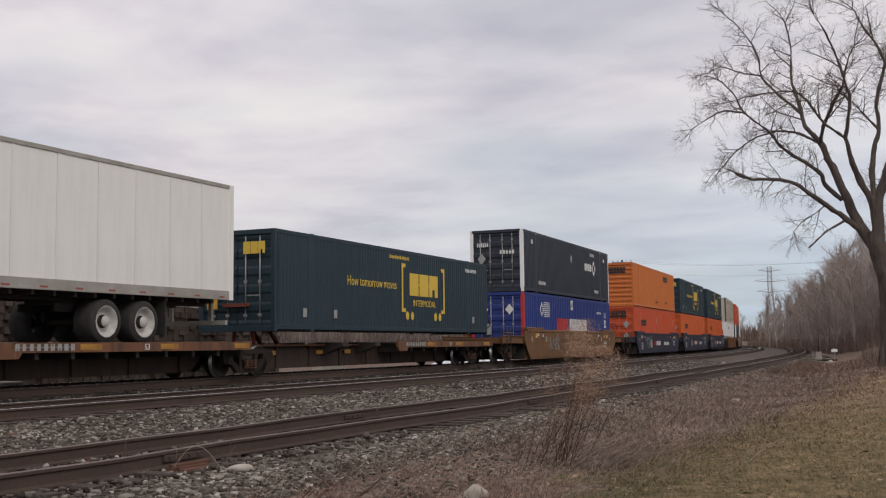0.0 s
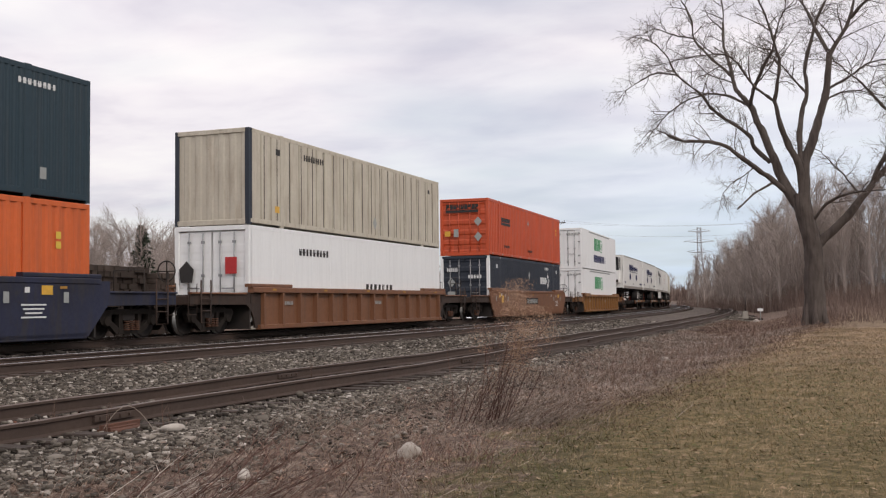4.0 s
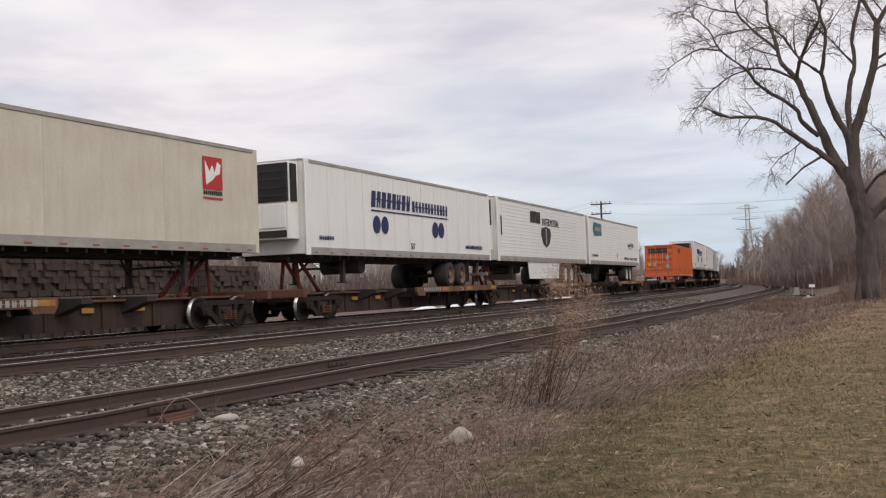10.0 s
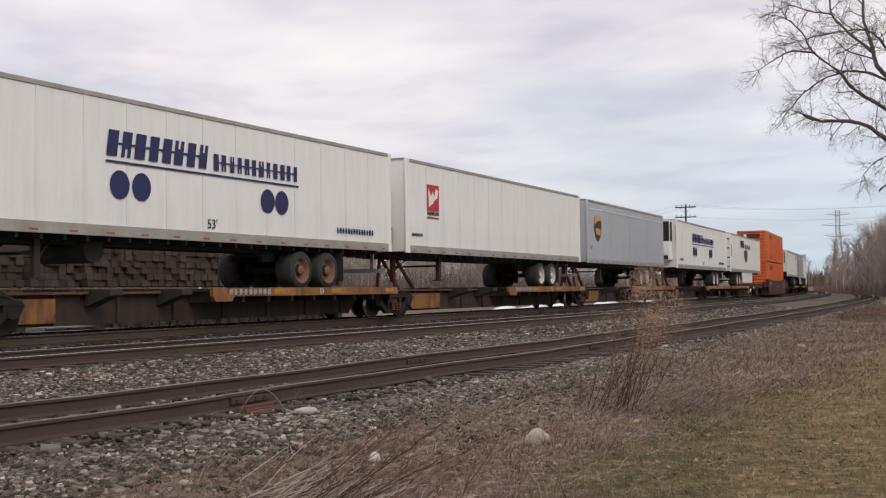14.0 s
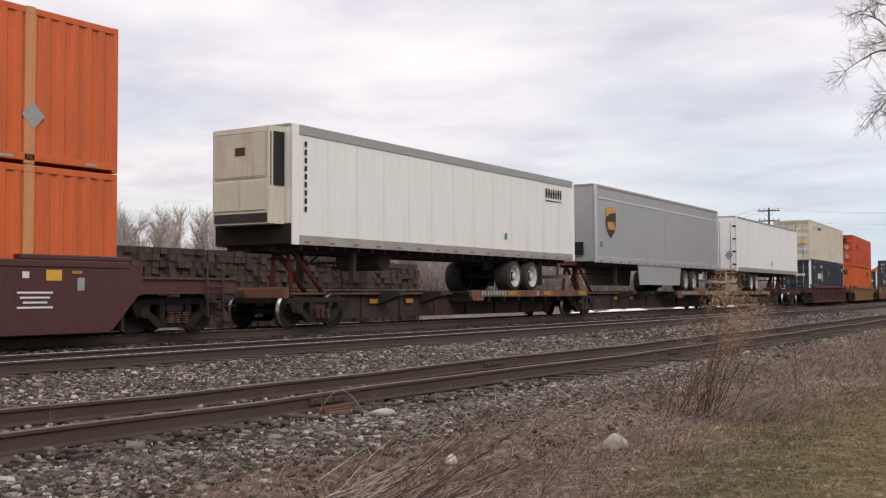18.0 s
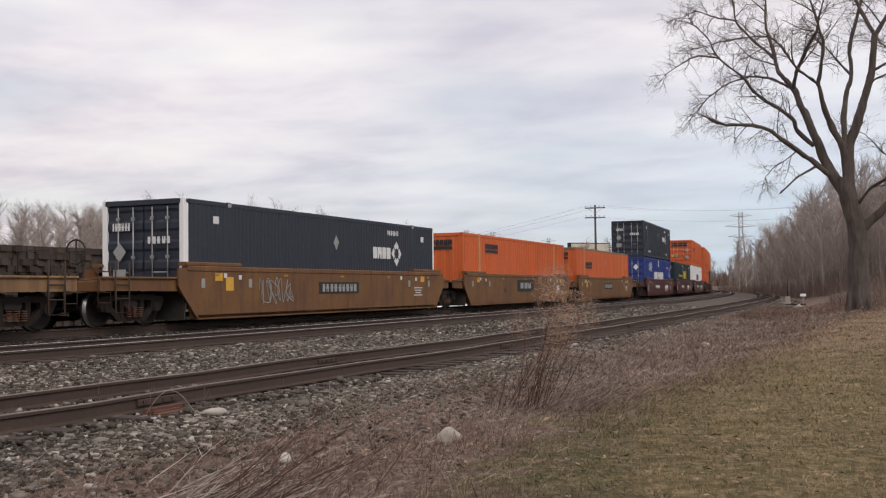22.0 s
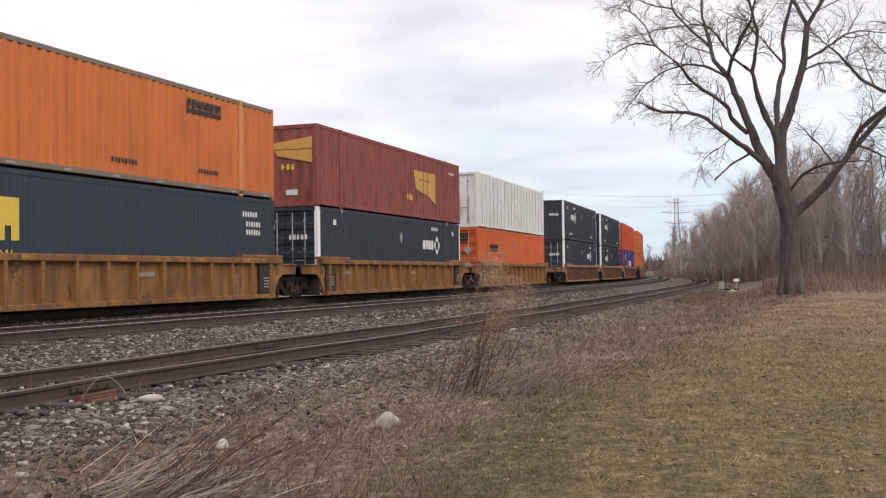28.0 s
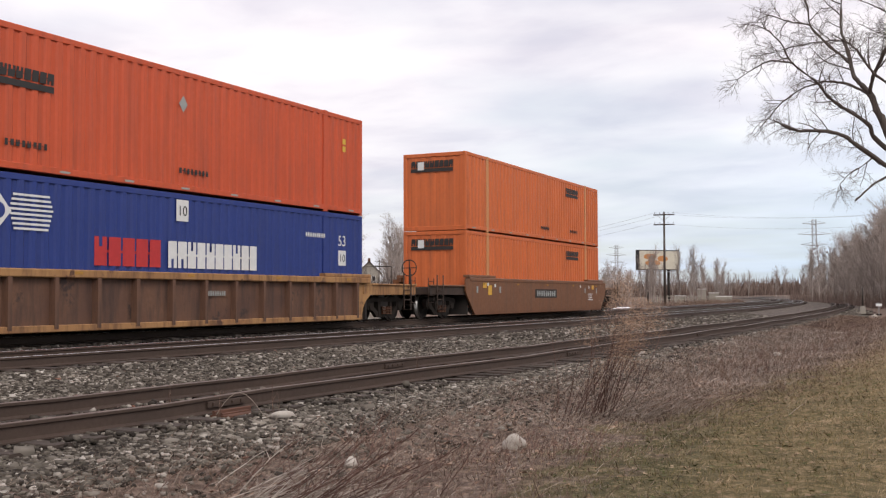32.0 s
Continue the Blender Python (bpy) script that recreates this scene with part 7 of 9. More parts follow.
    x, y, o, s = spread_on(12.6, 17.5, 3, 20, n)
    keep = x < edge_of_turf(y) - 0.2
    x, y = x[keep], y[keep]
    n = len(x)
    z = ground_z(x, y) + 0.012 + 0.03 * rng.random(n)
    a = rng.uniform(0, 2 * np.pi, n)
    r = 0.028 * rng.uniform(0.6, 1.4, n)
    v = np.stack([np.stack([x + r * k * np.cos(a + b), y + r * k * np.sin(a + b), z + r * 0.3 * rng.normal(0, 1, n)], 1) for k, b in ((1.3, 0), (0.7, 1.5), (1.2, 3.1), (0.7, 4.6))], 1)
    f = np.arange(n * 4).reshape(-1, 4)
    tagged(new("fallen_leaves", from_arrays("fallen_leaves", v.reshape(-1, 3), f, G_LEAF)), "brown fallen leaves among the weeds", "leaves", kind="stuff")
    # flecks of leaf and clover lying in the grass
    n = 15000
    y = 4 + 30 * rng.random(n) ** 1.6
    x = edge_of_turf(y) + 15 * rng.random(n)
    keep = np.arctan2(x, y) < radians(6)
    x, y = x[keep], y[keep]
    n = len(x)
    z = ground_z(x, y) + 0.016 + 0.018 * rng.random(n)
    a = rng.uniform(0, 2 * np.pi, n)
    r = 0.015 * rng.uniform(0.6, 1.7, n) * (1 + y / 30)
    v = np.stack([np.stack([x + r * k * np.cos(a + b), y + r * k * np.sin(a + b), z + r * 0.2 * rng.normal(0, 1, n)], 1) for k, b in ((1.3, 0), (0.6, 1.5), (1.2, 3.1), (0.6, 4.6))], 1)
    f = np.arange(n * 4).reshape(-1, 4)
    tagged(new("grass_litter", from_arrays("grass_litter", v.reshape(-1, 3), f, G_FLECK)), "flecks of leaf and clover lying in grass", "leaves", kind="stuff")


make_cover()


def at_bearing(az, d):
    """The place d metres off in the direction az degrees left of +y."""
    return -d * math.sin(radians(az)), d * math.cos(radians(az))


def boulder(name, label, x, y, w, d, h, mat, seed, sink=0.15):
    """A lumpy stone lying on the ground."""
    bm = bmesh.new()
    bmesh.ops.create_icosphere(bm, subdivisions=3, radius=0.5)
    for v in bm.verts:
        p = v.co.copy()
        k = 1 + 0.34 * noise.noise(p * 1.6 + Vector((seed, 0.37, 0.61))) + 0.035 * noise.noise(p * 9.3 + Vector((0.21, seed, 0.83)))
        v.co = Vector((p.x * w * k, p.y * d * k, max(p.z * k, -0.42) * h))
    me = bpy.data.meshes.new(name)
    bm.to_mesh(me)
    bm.free()
    me.materials.append(mat)
    me.polygons.foreach_set("use_smooth", [True] * len(me.polygons))
    return single(name, me, None, label, "stone", at=pose(x, y, gz(x, y) + h * (0.5 - sink), 0, 0, seed * 40))


PALE = material("pale_limestone", (0.42, 0.38, 0.33), 0.9, other=(0.27, 0.23, 0.19), scale=5, bump=0.25, bump_scale=55)
boulder("boulder", "pale rounded limestone boulder among dead weeds", *at_bearing(25.8, 11.7), 0.27, 0.23, 0.20, PALE, 1.0, 0.25)
boulder("flat_stone", "flat pale stone on the ballast edge", *at_bearing(38.1, 12.3), 0.34, 0.19, 0.13, PALE, 2.0, 0.25)
boulder("small_stone", "small pale stone lying in straw", *at_bearing(34.5, 10.1), 0.17, 0.13, 0.11, PALE, 3.0)
boulder("small_stone", "small pale stone beside the siding", *at_bearing(12.2, 29.0), 0.30, 0.2, 0.2, PALE, 4.0)
boulder("small_stone", "small pale stone beside the siding", *at_bearing(9.2, 46.0), 0.5, 0.3, 0.16, PALE, 5.0)


def stems(name, label, category, roots, length, radius, lean, kinks, mat, side_twigs=0, plume=0.0, seed=1, arch=0.0, wind=(0, 0)):
    """Bare weed stems from their roots, each a thin bent rod with short side twigs and perhaps a faded plume; parts: stems and plumes."""
    r = random.Random(seed)
    g, fluff = Geo(), Geo()
    for x, y in roots:
        z = gz(x, y) - 0.03
        a = r.uniform(0, 2 * math.pi)
        l = length * r.uniform(0.55, 1.15)
        d = Vector((math.cos(a) * lean * r.random() + wind[0], math.sin(a) * lean * r.random() + wind[1], 1)).normalized()
        p, pts = Vector((x, y, z)), [Vector((x, y, z))]
        for i in range(kinks):
            d = (d + Vector((r.uniform(-0.12, 0.12), r.uniform(-0.12, 0.12), -arch * (i + 1) / kinks))).normalized()
            p = p + d * l / kinks
            pts.append(p.copy())
        rad = radius * r.uniform(0.7, 1.3)
        g.tube(pts, [rad * (1 - 0.75 * i / kinks) for i in range(kinks + 1)], 4, False)
        for k in range(side_twigs):
            i = r.randrange(1, kinks)
            q = pts[i]
            e = (d + Vector((r.uniform(-0.9, 0.9), r.uniform(-0.9, 0.9), r.uniform(-0.1, 0.5)))).normalized()
            m = l * r.uniform(0.12, 0.3)
            g.tube([q, q + e * m * 0.5, q + e * m + Vector((0, 0, 0.08 * m))], [rad * 0.5, rad * 0.4, rad * 0.2], 3, False)
        if plume and r.random() < plume:
            for k in range(420):
                c = pts[-1] + Vector((r.gauss(0, 0.10), r.gauss(0, 0.10), r.uniform(-0.32, 0.08)))
                e = Vector((r.uniform(-1, 1), r.uniform(-1, 1), r.uniform(-0.3, 0.8))).normalized() * r.uniform(0.015, 0.034)
                s = e.orthogonal().normalized() * 0.0035
                fluff.add([c - s, c + s, c + e], [(0, 1, 2)])
    if not plume:
        return single(name, g, mat, label, category, kind="stuff")
    ob = thing(name, label, category)
    part("cane_mass", g, mat, ob)["kind"] = "stuff"
    part("plume_mass", fluff, G_PLUME, ob)["kind"] = "stuff"
    return ob


def make_weeds():
    r = random.Random(9)
    bx, by = at_bearing(21.9, 14.5)
    stems("weed_bush", "dead weed bush with dark red-brown upright canes", "bush", [(bx + r.gauss(0.02, 0.26), by + r.gauss(0, 0.2)) for _ in range(17)], 1.35, 0.0060, 0.6, 6, G_CANE, 3, 0.0, 4, 0.0, (0.5, 0))
    stems("weed_bush", "short dead side canes about a weed bush", "bush", [(bx + r.gauss(-0.3, 0.35), by + r.gauss(0, 0.25)) for _ in range(16)], 0.5, 0.0038, 0.9, 5, G_STEM, 3, 0.0, 24, 0.0, (0.15, 0))
    stems("fanned_weeds", "tan dry stalks fanning out over the grass edge", "weed", [(bx + r.gauss(0.35, 0.25), by + r.gauss(0, 0.35)) for _ in range(40)], 1.15, 0.0036, 0.9, 6, G_STRAW, 3, 0.0, 14, 0.04, (1.6, 0.05))
    stems("fanned_weeds", "brown dry stalks leaning towards the grass", "weed", [(bx + r.gauss(0.9, 0.5), by + r.gauss(0.3, 0.5)) for _ in range(110)], 0.5, 0.0032, 1.3, 5, G_STRAW, 3, 0.0, 15, 0.10, (0.8, 0.0))
    stems("plume_weed", "tall dry goldenrod with faded tan plume heads", "weed", [(bx + r.gauss(0.12, 0.10), by + r.gauss(0, 0.12)) for _ in range(12)], 1.72, 0.0046, 0.22, 6, G_CANE, 4, 1.0, 20, 0.0, (0.27, 0))
    stems("plume_weed", "dry goldenrod with small faded plume heads", "weed", [(bx + r.gauss(0.05, 0.22), by + r.gauss(0, 0.15)) for _ in range(6)], 1.35, 0.0040, 0.25, 6, G_CANE, 6, 1.0, 21, 0.0, (0.36, 0))
    x, y = at_bearing(18.0, 15.5)
    stems("dry_reeds", "dry straw-coloured grass leaning over", "weed", [(x + r.gauss(0, 0.55), y + r.gauss(0, 0.5)) for _ in range(130)], 0.8, 0.0032, 0.6, 5, G_DEAD, 1, 0.0, 5, 0.22, (1.3, -0.1))
    x, y = at_bearing(38.0, 8.9)
    stems("bramble", "tangled dark red bramble canes over matted straw", "bush", [(x + r.gauss(0, 0.6), y + r.gauss(0, 0.5)) for _ in range(34)], 0.5, 0.0040, 1.2, 7, G_CANE, 6, 0.0, 6, 0.12, (0.5, 0.5))
    x, y = at_bearing(36.8, 8.6)
    stems("straw_tangle", "flattened heap of pale dry stalks", "weed", [(x + r.gauss(0, 0.5), y + r.gauss(0, 0.4)) for _ in range(60)], 0.36, 0.0042, 2.4, 5, G_STRAW, 2, 0.0, 7, 0.24, (0.4, 0.3))
    stems("straw_tangle", "pale dry stalks lying over dead weeds", "weed", [(x + r.gauss(0.6, 0.8), y + r.gauss(0.3, 0.6)) for _ in range(120)], 0.28, 0.0034, 2.6, 4, G_STRAW, 3, 0.0, 17, 0.20, (0.2, 0.1))
    x, y = at_bearing(39.2, 8.3)
    stems("straw_tangle", "heap of pale dry stalks lying one way", "weed", [(x + r.gauss(0.1, 0.32), y + r.gauss(0.1, 0.22)) for _ in range(80)], 0.75, 0.0058, 1.3, 7, G_BLEACHED, 2, 0.0, 27, 0.08, (1.6, 1.3))
    stems("bramble", "dark red canes rising through pale straw", "bush", [(x + r.gauss(0.1, 0.3), y + r.gauss(0.1, 0.25)) for _ in range(34)], 1.15, 0.0056, 0.9, 7, G_CANE, 6, 0.0, 28, 0.0, (1.25, 1.05))
    x, y = at_bearing(34.0, 10.3)
    stems("straw_tangle", "pale dry stalks matted along the ballast foot", "weed", [(x + r.gauss(0.2, 0.9), y + r.gauss(0.2, 0.9)) for _ in range(150)], 0.26, 0.0032, 2.6, 4, G_STRAW, 2, 0.0, 18, 0.22, (0.3, 0.0))
    x, y = at_bearing(26.5, 12.8)
    stems("straw_tangle", "pale dry stalks matted about a boulder", "weed", [(x + r.gauss(0.0, 0.9), y + r.gauss(0.0, 0.8)) for _ in range(150)], 0.26, 0.0032, 2.6, 4, G_STRAW, 2, 0.0, 19, 0.22, (0.4, 0.0))
    x, y = at_bearing(33.5, 11.2)
    stems("weed_tuft", "dark dead weed tuft on the ballast edge", "weed", [(x + r.gauss(0, 0.16), y + r.gauss(0, 0.14)) for _ in range(22)], 0.36, 0.0035, 0.8, 4, G_STEM, 3, 0.0, 8, 0.08, (0.1, 0))
    x, y = at_bearing(28.5, 10.2)
    stems("weed_tuft", "brown dead weed tuft in matted straw", "weed", [(x + r.gauss(0, 0.3), y + r.gauss(0, 0.25)) for _ in range(40)], 0.32, 0.003, 0.9, 4, G_STEM, 3, 0.0, 10, 0.10, (0.15, 0))
    x, y = at_bearing(24.0, 11.0)
    stems("weed_tuft", "brown dead weed tuft beside a boulder", "weed", [(x + r.gauss(0, 0.45), y + r.gauss(0, 0.35)) for _ in range(100)], 0.36, 0.003, 0.9, 4, G_STEM, 3, 0.0, 11, 0.10, (0.15, 0))
    x, y = at_bearing(27.0, 7.8)
    stems("weed_tuft", "fine brown weed tuft at the edge of the grass", "weed", [(x + r.gauss(0, 0.5), y + r.gauss(0, 0.4)) for _ in range(150)], 0.34, 0.003, 0.7, 4, G_DEAD, 2, 0.0, 12, 0.10, (0.15, 0))
    for k, (az, d, h) in enumerate(((38.3, 12.4, 0.55), (44.0, 13.2, 0.4), (55.2, 11.5, 0.75), (41.5, 12.0, 0.4), (31.0, 19.5, 0.5))):
        x, y = at_bearing(az, d)
        stems("single_weed", "single dry weed stalk growing through the ballast", "weed", [(x + r.gauss(0, 0.04), y + r.gauss(0, 0.04)) for _ in range(3)], h, 0.004, 0.15, 4, G_DEAD, 3, 0.0, 30 + k, 0.03)
    for k in range(16):
        y = 20 + k * 3.2
        x = float(edge_of_turf(np.array(y))) - r.uniform(0.2, 1.8)
        stems("dry_reeds", "low brown weeds between siding and grass", "weed", [(x + r.gauss(0, 0.7), y + r.gauss(0, 0.9)) for _ in range(70)], 0.42, 0.0045 + 0.0001 * y, 0.9, 3, G_STEM if k % 2 else G_DEAD, 2, 0.0, 50 + k, 0.15, (0.2, 0))


make_weeds()


# ---- trees ----
def limb(g, pts, r0, r1, sides=6):
    n = len(pts)
    g.tube(pts, [r0 + (r1 - r0) * i / (n - 1) for i in range(n)], sides, False)


def smooth_line(ctrl, per=4):
    """A soft curve through control points."""
    out = []
    c = [Vector(p) for p in ctrl]
    for i in range(len(c) - 1):
        p0, p1, p2, p3 = c[max(i - 1, 0)], c[i], c[i + 1], c[min(i + 2, len(c) - 1)]
        for k in range(per):
            t = k / per
            out.append(0.5 * ((2 * p1) + (p2 - p0) * t + (2 * p0 - 5 * p1 + 4 * p2 - p3) * t * t + (3 * p1 - p0 - 3 * p2 + p3) * t ** 3))
    out.append(c[-1])
    return out


def sprout(g, r, pts, rad0, rad1, level, spec):
    """Side branches along a branch, and theirs in turn. spec by level: spacing, length, radius, angle, lift."""
    if level >= len(spec):
        return
    gap, length, radius, angle, lift, first = spec[level]
    total = sum((pts[i + 1] - pts[i]).length for i in range(len(pts) - 1))
    at = total * first
    while at < total:
        w, i = at, 0
        while i < len(pts) - 2 and w > (pts[i + 1] - pts[i]).length:
            w -= (pts[i + 1] - pts[i]).length
            i += 1
        seg = pts[i + 1] - pts[i]
        p = pts[i] + seg.normalized() * min(w, seg.length)
        d = seg.normalized()
        u = d.orthogonal().normalized()
        u.rotate(Matrix.Rotation(r.uniform(0, 2 * math.pi), 3, d))
        a = angle * r.uniform(0.6, 1.3)
        e = (d * math.cos(a) + u * math.sin(a)).normalized()
        share = 1 - 0.55 * at / total
        l = length * r.uniform(0.45, 1.2) * share
        q, line_pts, n = p.copy(), [p.copy()], 4 if level < len(spec) - 1 else 3
        for k in range(n):
            e = (e + Vector((r.uniform(-0.22, 0.22), r.uniform(-0.22, 0.22), lift + r.uniform(-0.16, 0.16)))).normalized()
            q = q + e * l / n
            line_pts.append(q.copy())
        rr = min(radius * r.uniform(0.5, 1.3) * (0.6 + 0.4 * share), 0.8 * (rad0 + (rad1 - rad0) * at / total))
        limb(g[level], line_pts, rr, rr * 0.35, 5 if level == 0 else 3)
        sprout(g, r, line_pts, rr, rr * 0.35, level + 1, spec)
        at += gap * r.uniform(0.6, 1.4)


def ramify(g, r, pts, rad0, rad1, level, spec):
    """Crooked side branches along a bough of an old tree, and theirs in turn: each starts at a wide angle, keeps to a bend of its own and kinks at its joints. spec by level: spacing, length, radius, angle, lift, first."""
    gap, length, radius, angle, lift, first = spec[level]
    runs = [(pts[i + 1] - pts[i]).length for i in range(len(pts) - 1)]
    total = sum(runs)
    at = total * first
    side = r.choice((-1, 1))
    while at < total * 0.985:
        w, i = at, 0
        while i < len(runs) - 1 and w > runs[i]:
            w -= runs[i]
            i += 1
        d = (pts[i + 1] - pts[i]).normalized()
        p = pts[i] + d * min(w, runs[i])
        u = d.cross(Vector((0, 1, 0))).normalized() * side
        u.rotate(Matrix.Rotation(r.gauss(0, 0.9), 3, d))
        side = -side if r.random() < 0.75 else side
        ang = angle * r.uniform(0.65, 1.35)
        e = (d * math.cos(ang) + u * math.sin(ang)).normalized()
        along = at / total
        l = length * r.uniform(0.35, 1.25) * (1.0 - 0.4 * along)
        n = 6 if level == 0 else 5 if level == 1 else 3
        bend = Vector((r.gauss(0, 0.07), r.gauss(0, 0.07), r.gauss(lift, 0.09)))
        q, path = p.copy(), [p.copy()]
        for k in range(n):
            e = (e + bend + Vector((r.gauss(0, 0.13), r.gauss(0, 0.13), r.gauss(0, 0.12)))).normalized()
            q = q + e * l / n
            path.append(q.copy())
        rr = min(radius * r.uniform(0.6, 1.35) * (0.5 + 0.5 * l / length), 0.7 * (rad0 + (rad1 - rad0) * along))
        limb(g[level], path, rr, rr * 0.38, 5 if level == 0 else 4 if level == 1 else 3)
        if level + 1 < len(spec):
            ramify(g, r, path, rr, rr * 0.38, level + 1, spec)
        at += gap * r.uniform(0.5, 1.5)


def big_tree():
    """The old tree beside the grass: a thick trunk, a heavy low limb to the right and spreading leaders; axes: x right, y away."""
    r = random.Random(12)
    ob = thing("tree", "large old bare tree with a thick trunk and spreading limbs", "tree")
    wood, twigs = Geo(), [Geo(), Geo(), Geo()]
    spec = ((0.34, 2.2, 0.030, 0.85, 0.02, 0.16), (0.175, 1.15, 0.0125, 0.85, -0.012, 0.12), (0.108, 0.55, 0.0076, 0.8, -0.02, 0.10))

    slim = 0.87

    def bough(r0, r1, first, reach, *pts):
        """One limb through its bends; side branches begin at the share `first` of it and are `reach` times as long as usual."""
        c = smooth_line(pts, 5)
        limb(wood, c, r0 * slim, r1 * slim, 10)
        if reach:
            own = ((spec[0][0], spec[0][1] * reach, *spec[0][2:5], first), *spec[1:])
            ramify(twigs, r, c, r0, r1, 0, own)
            d = (c[-1] - c[-3]).normalized()
            for k in range(3):
                e, q, tip = (d + Vector((r.gauss(0, 0.45), r.gauss(0, 0.45), r.gauss(0, 0.25)))).normalized(), c[-1].copy(), [c[-1].copy()]
                for _ in range(6):
                    e = (e + Vector((r.gauss(0, 0.16), r.gauss(0, 0.16), r.gauss(0.0, 0.14)))).normalized()
                    q = q + e * 0.3 * reach
                    tip.append(q.copy())
                limb(twigs[0], tip, r1 * 0.75, 0.010, 5)
                ramify(twigs, r, tip, r1 * 0.75, 0.012, 1, own)

    limb(wood, smooth_line([(0.2, 0, -0.4), (0.21, 0, 0.72), (0.22, 0, 1.87), (0.22, 0, 3.1), (0.1, 0, 4.18), (-0.14, 0, 5.11), (-0.2, 0, 5.9)], 16), 0.47, 0.34, 44)
    # the left leader, its fork and its side limbs
    bough(0.29, 0.13, 1.0, 0, (-0.05, 0, 4.8), (-0.6, 0.1, 5.76), (-0.99, 0.2, 6.57), (-1.34, 0.2, 7.53), (-1.63, 0.3, 8.27), (-1.99, 0.3, 9.17), (-2.28, 0.4, 10.0), (-2.66, 0.5, 10.53))
    bough(0.12, 0.035, 0.15, 0.9, (-2.63, 0.5, 10.49), (-3.0, 0.7, 10.99), (-3.16, 1.0, 11.8), (-3.45, 1.4, 12.9), (-3.6, 1.8, 13.67), (-3.58, 2.2, 14.95), (-3.79, 2.5, 16.42))
    bough(0.11, 0.03, 0.25, 0.8, (-2.32, 0.4, 10.04), (-2.16, -0.1, 10.7), (-1.65, -0.6, 11.68), (-1.25, -1.0, 12.27), (-1.06, -1.4, 13.02), (-0.66, -1.8, 13.81))
    bough(0.075, 0.022, 0.12, 0.6, (-3.14, 1.0, 11.63), (-4.01, 1.2, 12.56), (-4.82, 1.5, 13.53), (-5.05, 1.6, 14.76), (-5.72, 1.9, 16.09), (-6.58, 2.2, 17.12))
    bough(0.145, 0.07, 0.35, 0.75, (-0.85, 0.1, 6.05), (-1.49, -0.3, 6.62), (-2.21, -0.7, 7.15), (-2.79, -1.0, 7.6), (-3.21, -1.3, 7.97), (-3.71, -1.5, 8.2), (-4.37, -1.7, 8.29), (-5.11, -1.9, 8.3))
    bough(0.06, 0.045, 1.0, 0, (-1.32, -0.2, 6.49), (-2.24, -0.7, 5.9), (-2.92, -1.0, 5.23))
    bough(0.035, 0.015, 0.2, 0.5, (-2.2, -0.7, 7.1), (-2.5, -1.0, 6.8), (-3.1, -1.3, 6.4), (-3.5, -1.5, 5.9))
    bough(0.12, 0.03, 0.22, 0.6, (-1.52, 0.2, 7.41), (-2.15, 0, 8.1), (-2.35, -0.3, 8.62), (-3.08, -0.6, 9.17), (-3.8, -1.0, 9.7), (-4.29, -1.3, 10.38), (-5.37, -1.8, 11.38), (-5.76, -2.2, 12.19), (-6.31, -2.6, 12.7))
    bough(0.08, 0.022, 0.25, 0.6, (-2.43, 0.4, 10.09), (-3.0, 1.0, 10.56), (-3.59, 1.5, 10.9), (-4.6, 2.0, 11.06), (-5.56, 2.4, 10.81), (-6.44, 2.7, 10.31), (-7.08, 2.9, 9.69))
    bough(0.05, 0.018, 0.15, 0.5, (-5.3, -1.8, 11.3), (-6.2, -1.7, 11.5), (-7.1, -1.5, 11.2), (-7.7, -1.4, 10.9))
    bough(0.05, 0.018, 0.15, 0.55, (-4.9, 1.5, 13.7), (-5.8, 1.2, 13.9), (-6.6, 0.9, 14.2), (-7.2, 0.6, 13.9))
    # the two middle leaders
    bough(0.22, 0.09, 1.0, 0, (-0.18, 0, 5.6), (-0.26, -0.1, 7.13), (-0.71, -0.4, 8.05), (-1.04, -0.8, 9.1), (-1.2, -1.1, 9.91))
    bough(0.10, 0.03, 0.15, 0.85, (-1.2, -1.1, 9.9), (-1.05, -1.4, 10.69), (-0.95, -1.6, 11.57), (-1.14, -1.8, 12.23), (-1.4, -2.0, 13.21), (-1.66, -2.2, 14.11), (-2.21, -2.5, 15.15))
    bough(0.075, 0.02, 0.25, 0.75, (-1.2, -1.1, 9.96), (-1.93, -1.6, 10.48), (-2.34, -2.0, 10.97), (-2.75, -2.3, 11.63), (-3.46, -2.6, 11.93), (-4.61, -3.0, 11.82), (-5.64, -3.2, 11.58))
    bough(0.26, 0.15, 1.0, 0, (-0.1, 0, 5.5), (-0.03, 0.1, 7.14), (0.25, 0.2, 8.08), (0.5, 0.3, 8.87), (0.82, 0.4, 9.97), (1.0, 0.5, 10.92), (1.12, 0.6, 12.29))
    bough(0.12, 0.035, 0.15, 0.85, (1.1, 0.6, 12.13), (1.82, 0.7, 13.29), (2.06, 0.8, 13.93), (2.31, 0.9, 14.73), (2.53, 1.0, 16.02))
    bough(0.085, 0.03, 0.2, 0.85, (2.03, 0.8, 13.8), (2.73, 0.4, 14.4), (3.73, 0, 14.82), (4.69, -0.5, 14.9))
    bough(0.11, 0.03, 0.2, 0.85, (1.06, 0.6, 12.37), (0.56, 1.0, 13.63), (0.2, 1.4, 14.57), (-0.4, 1.8, 15.72), (-0.7, 2.0, 16.48))
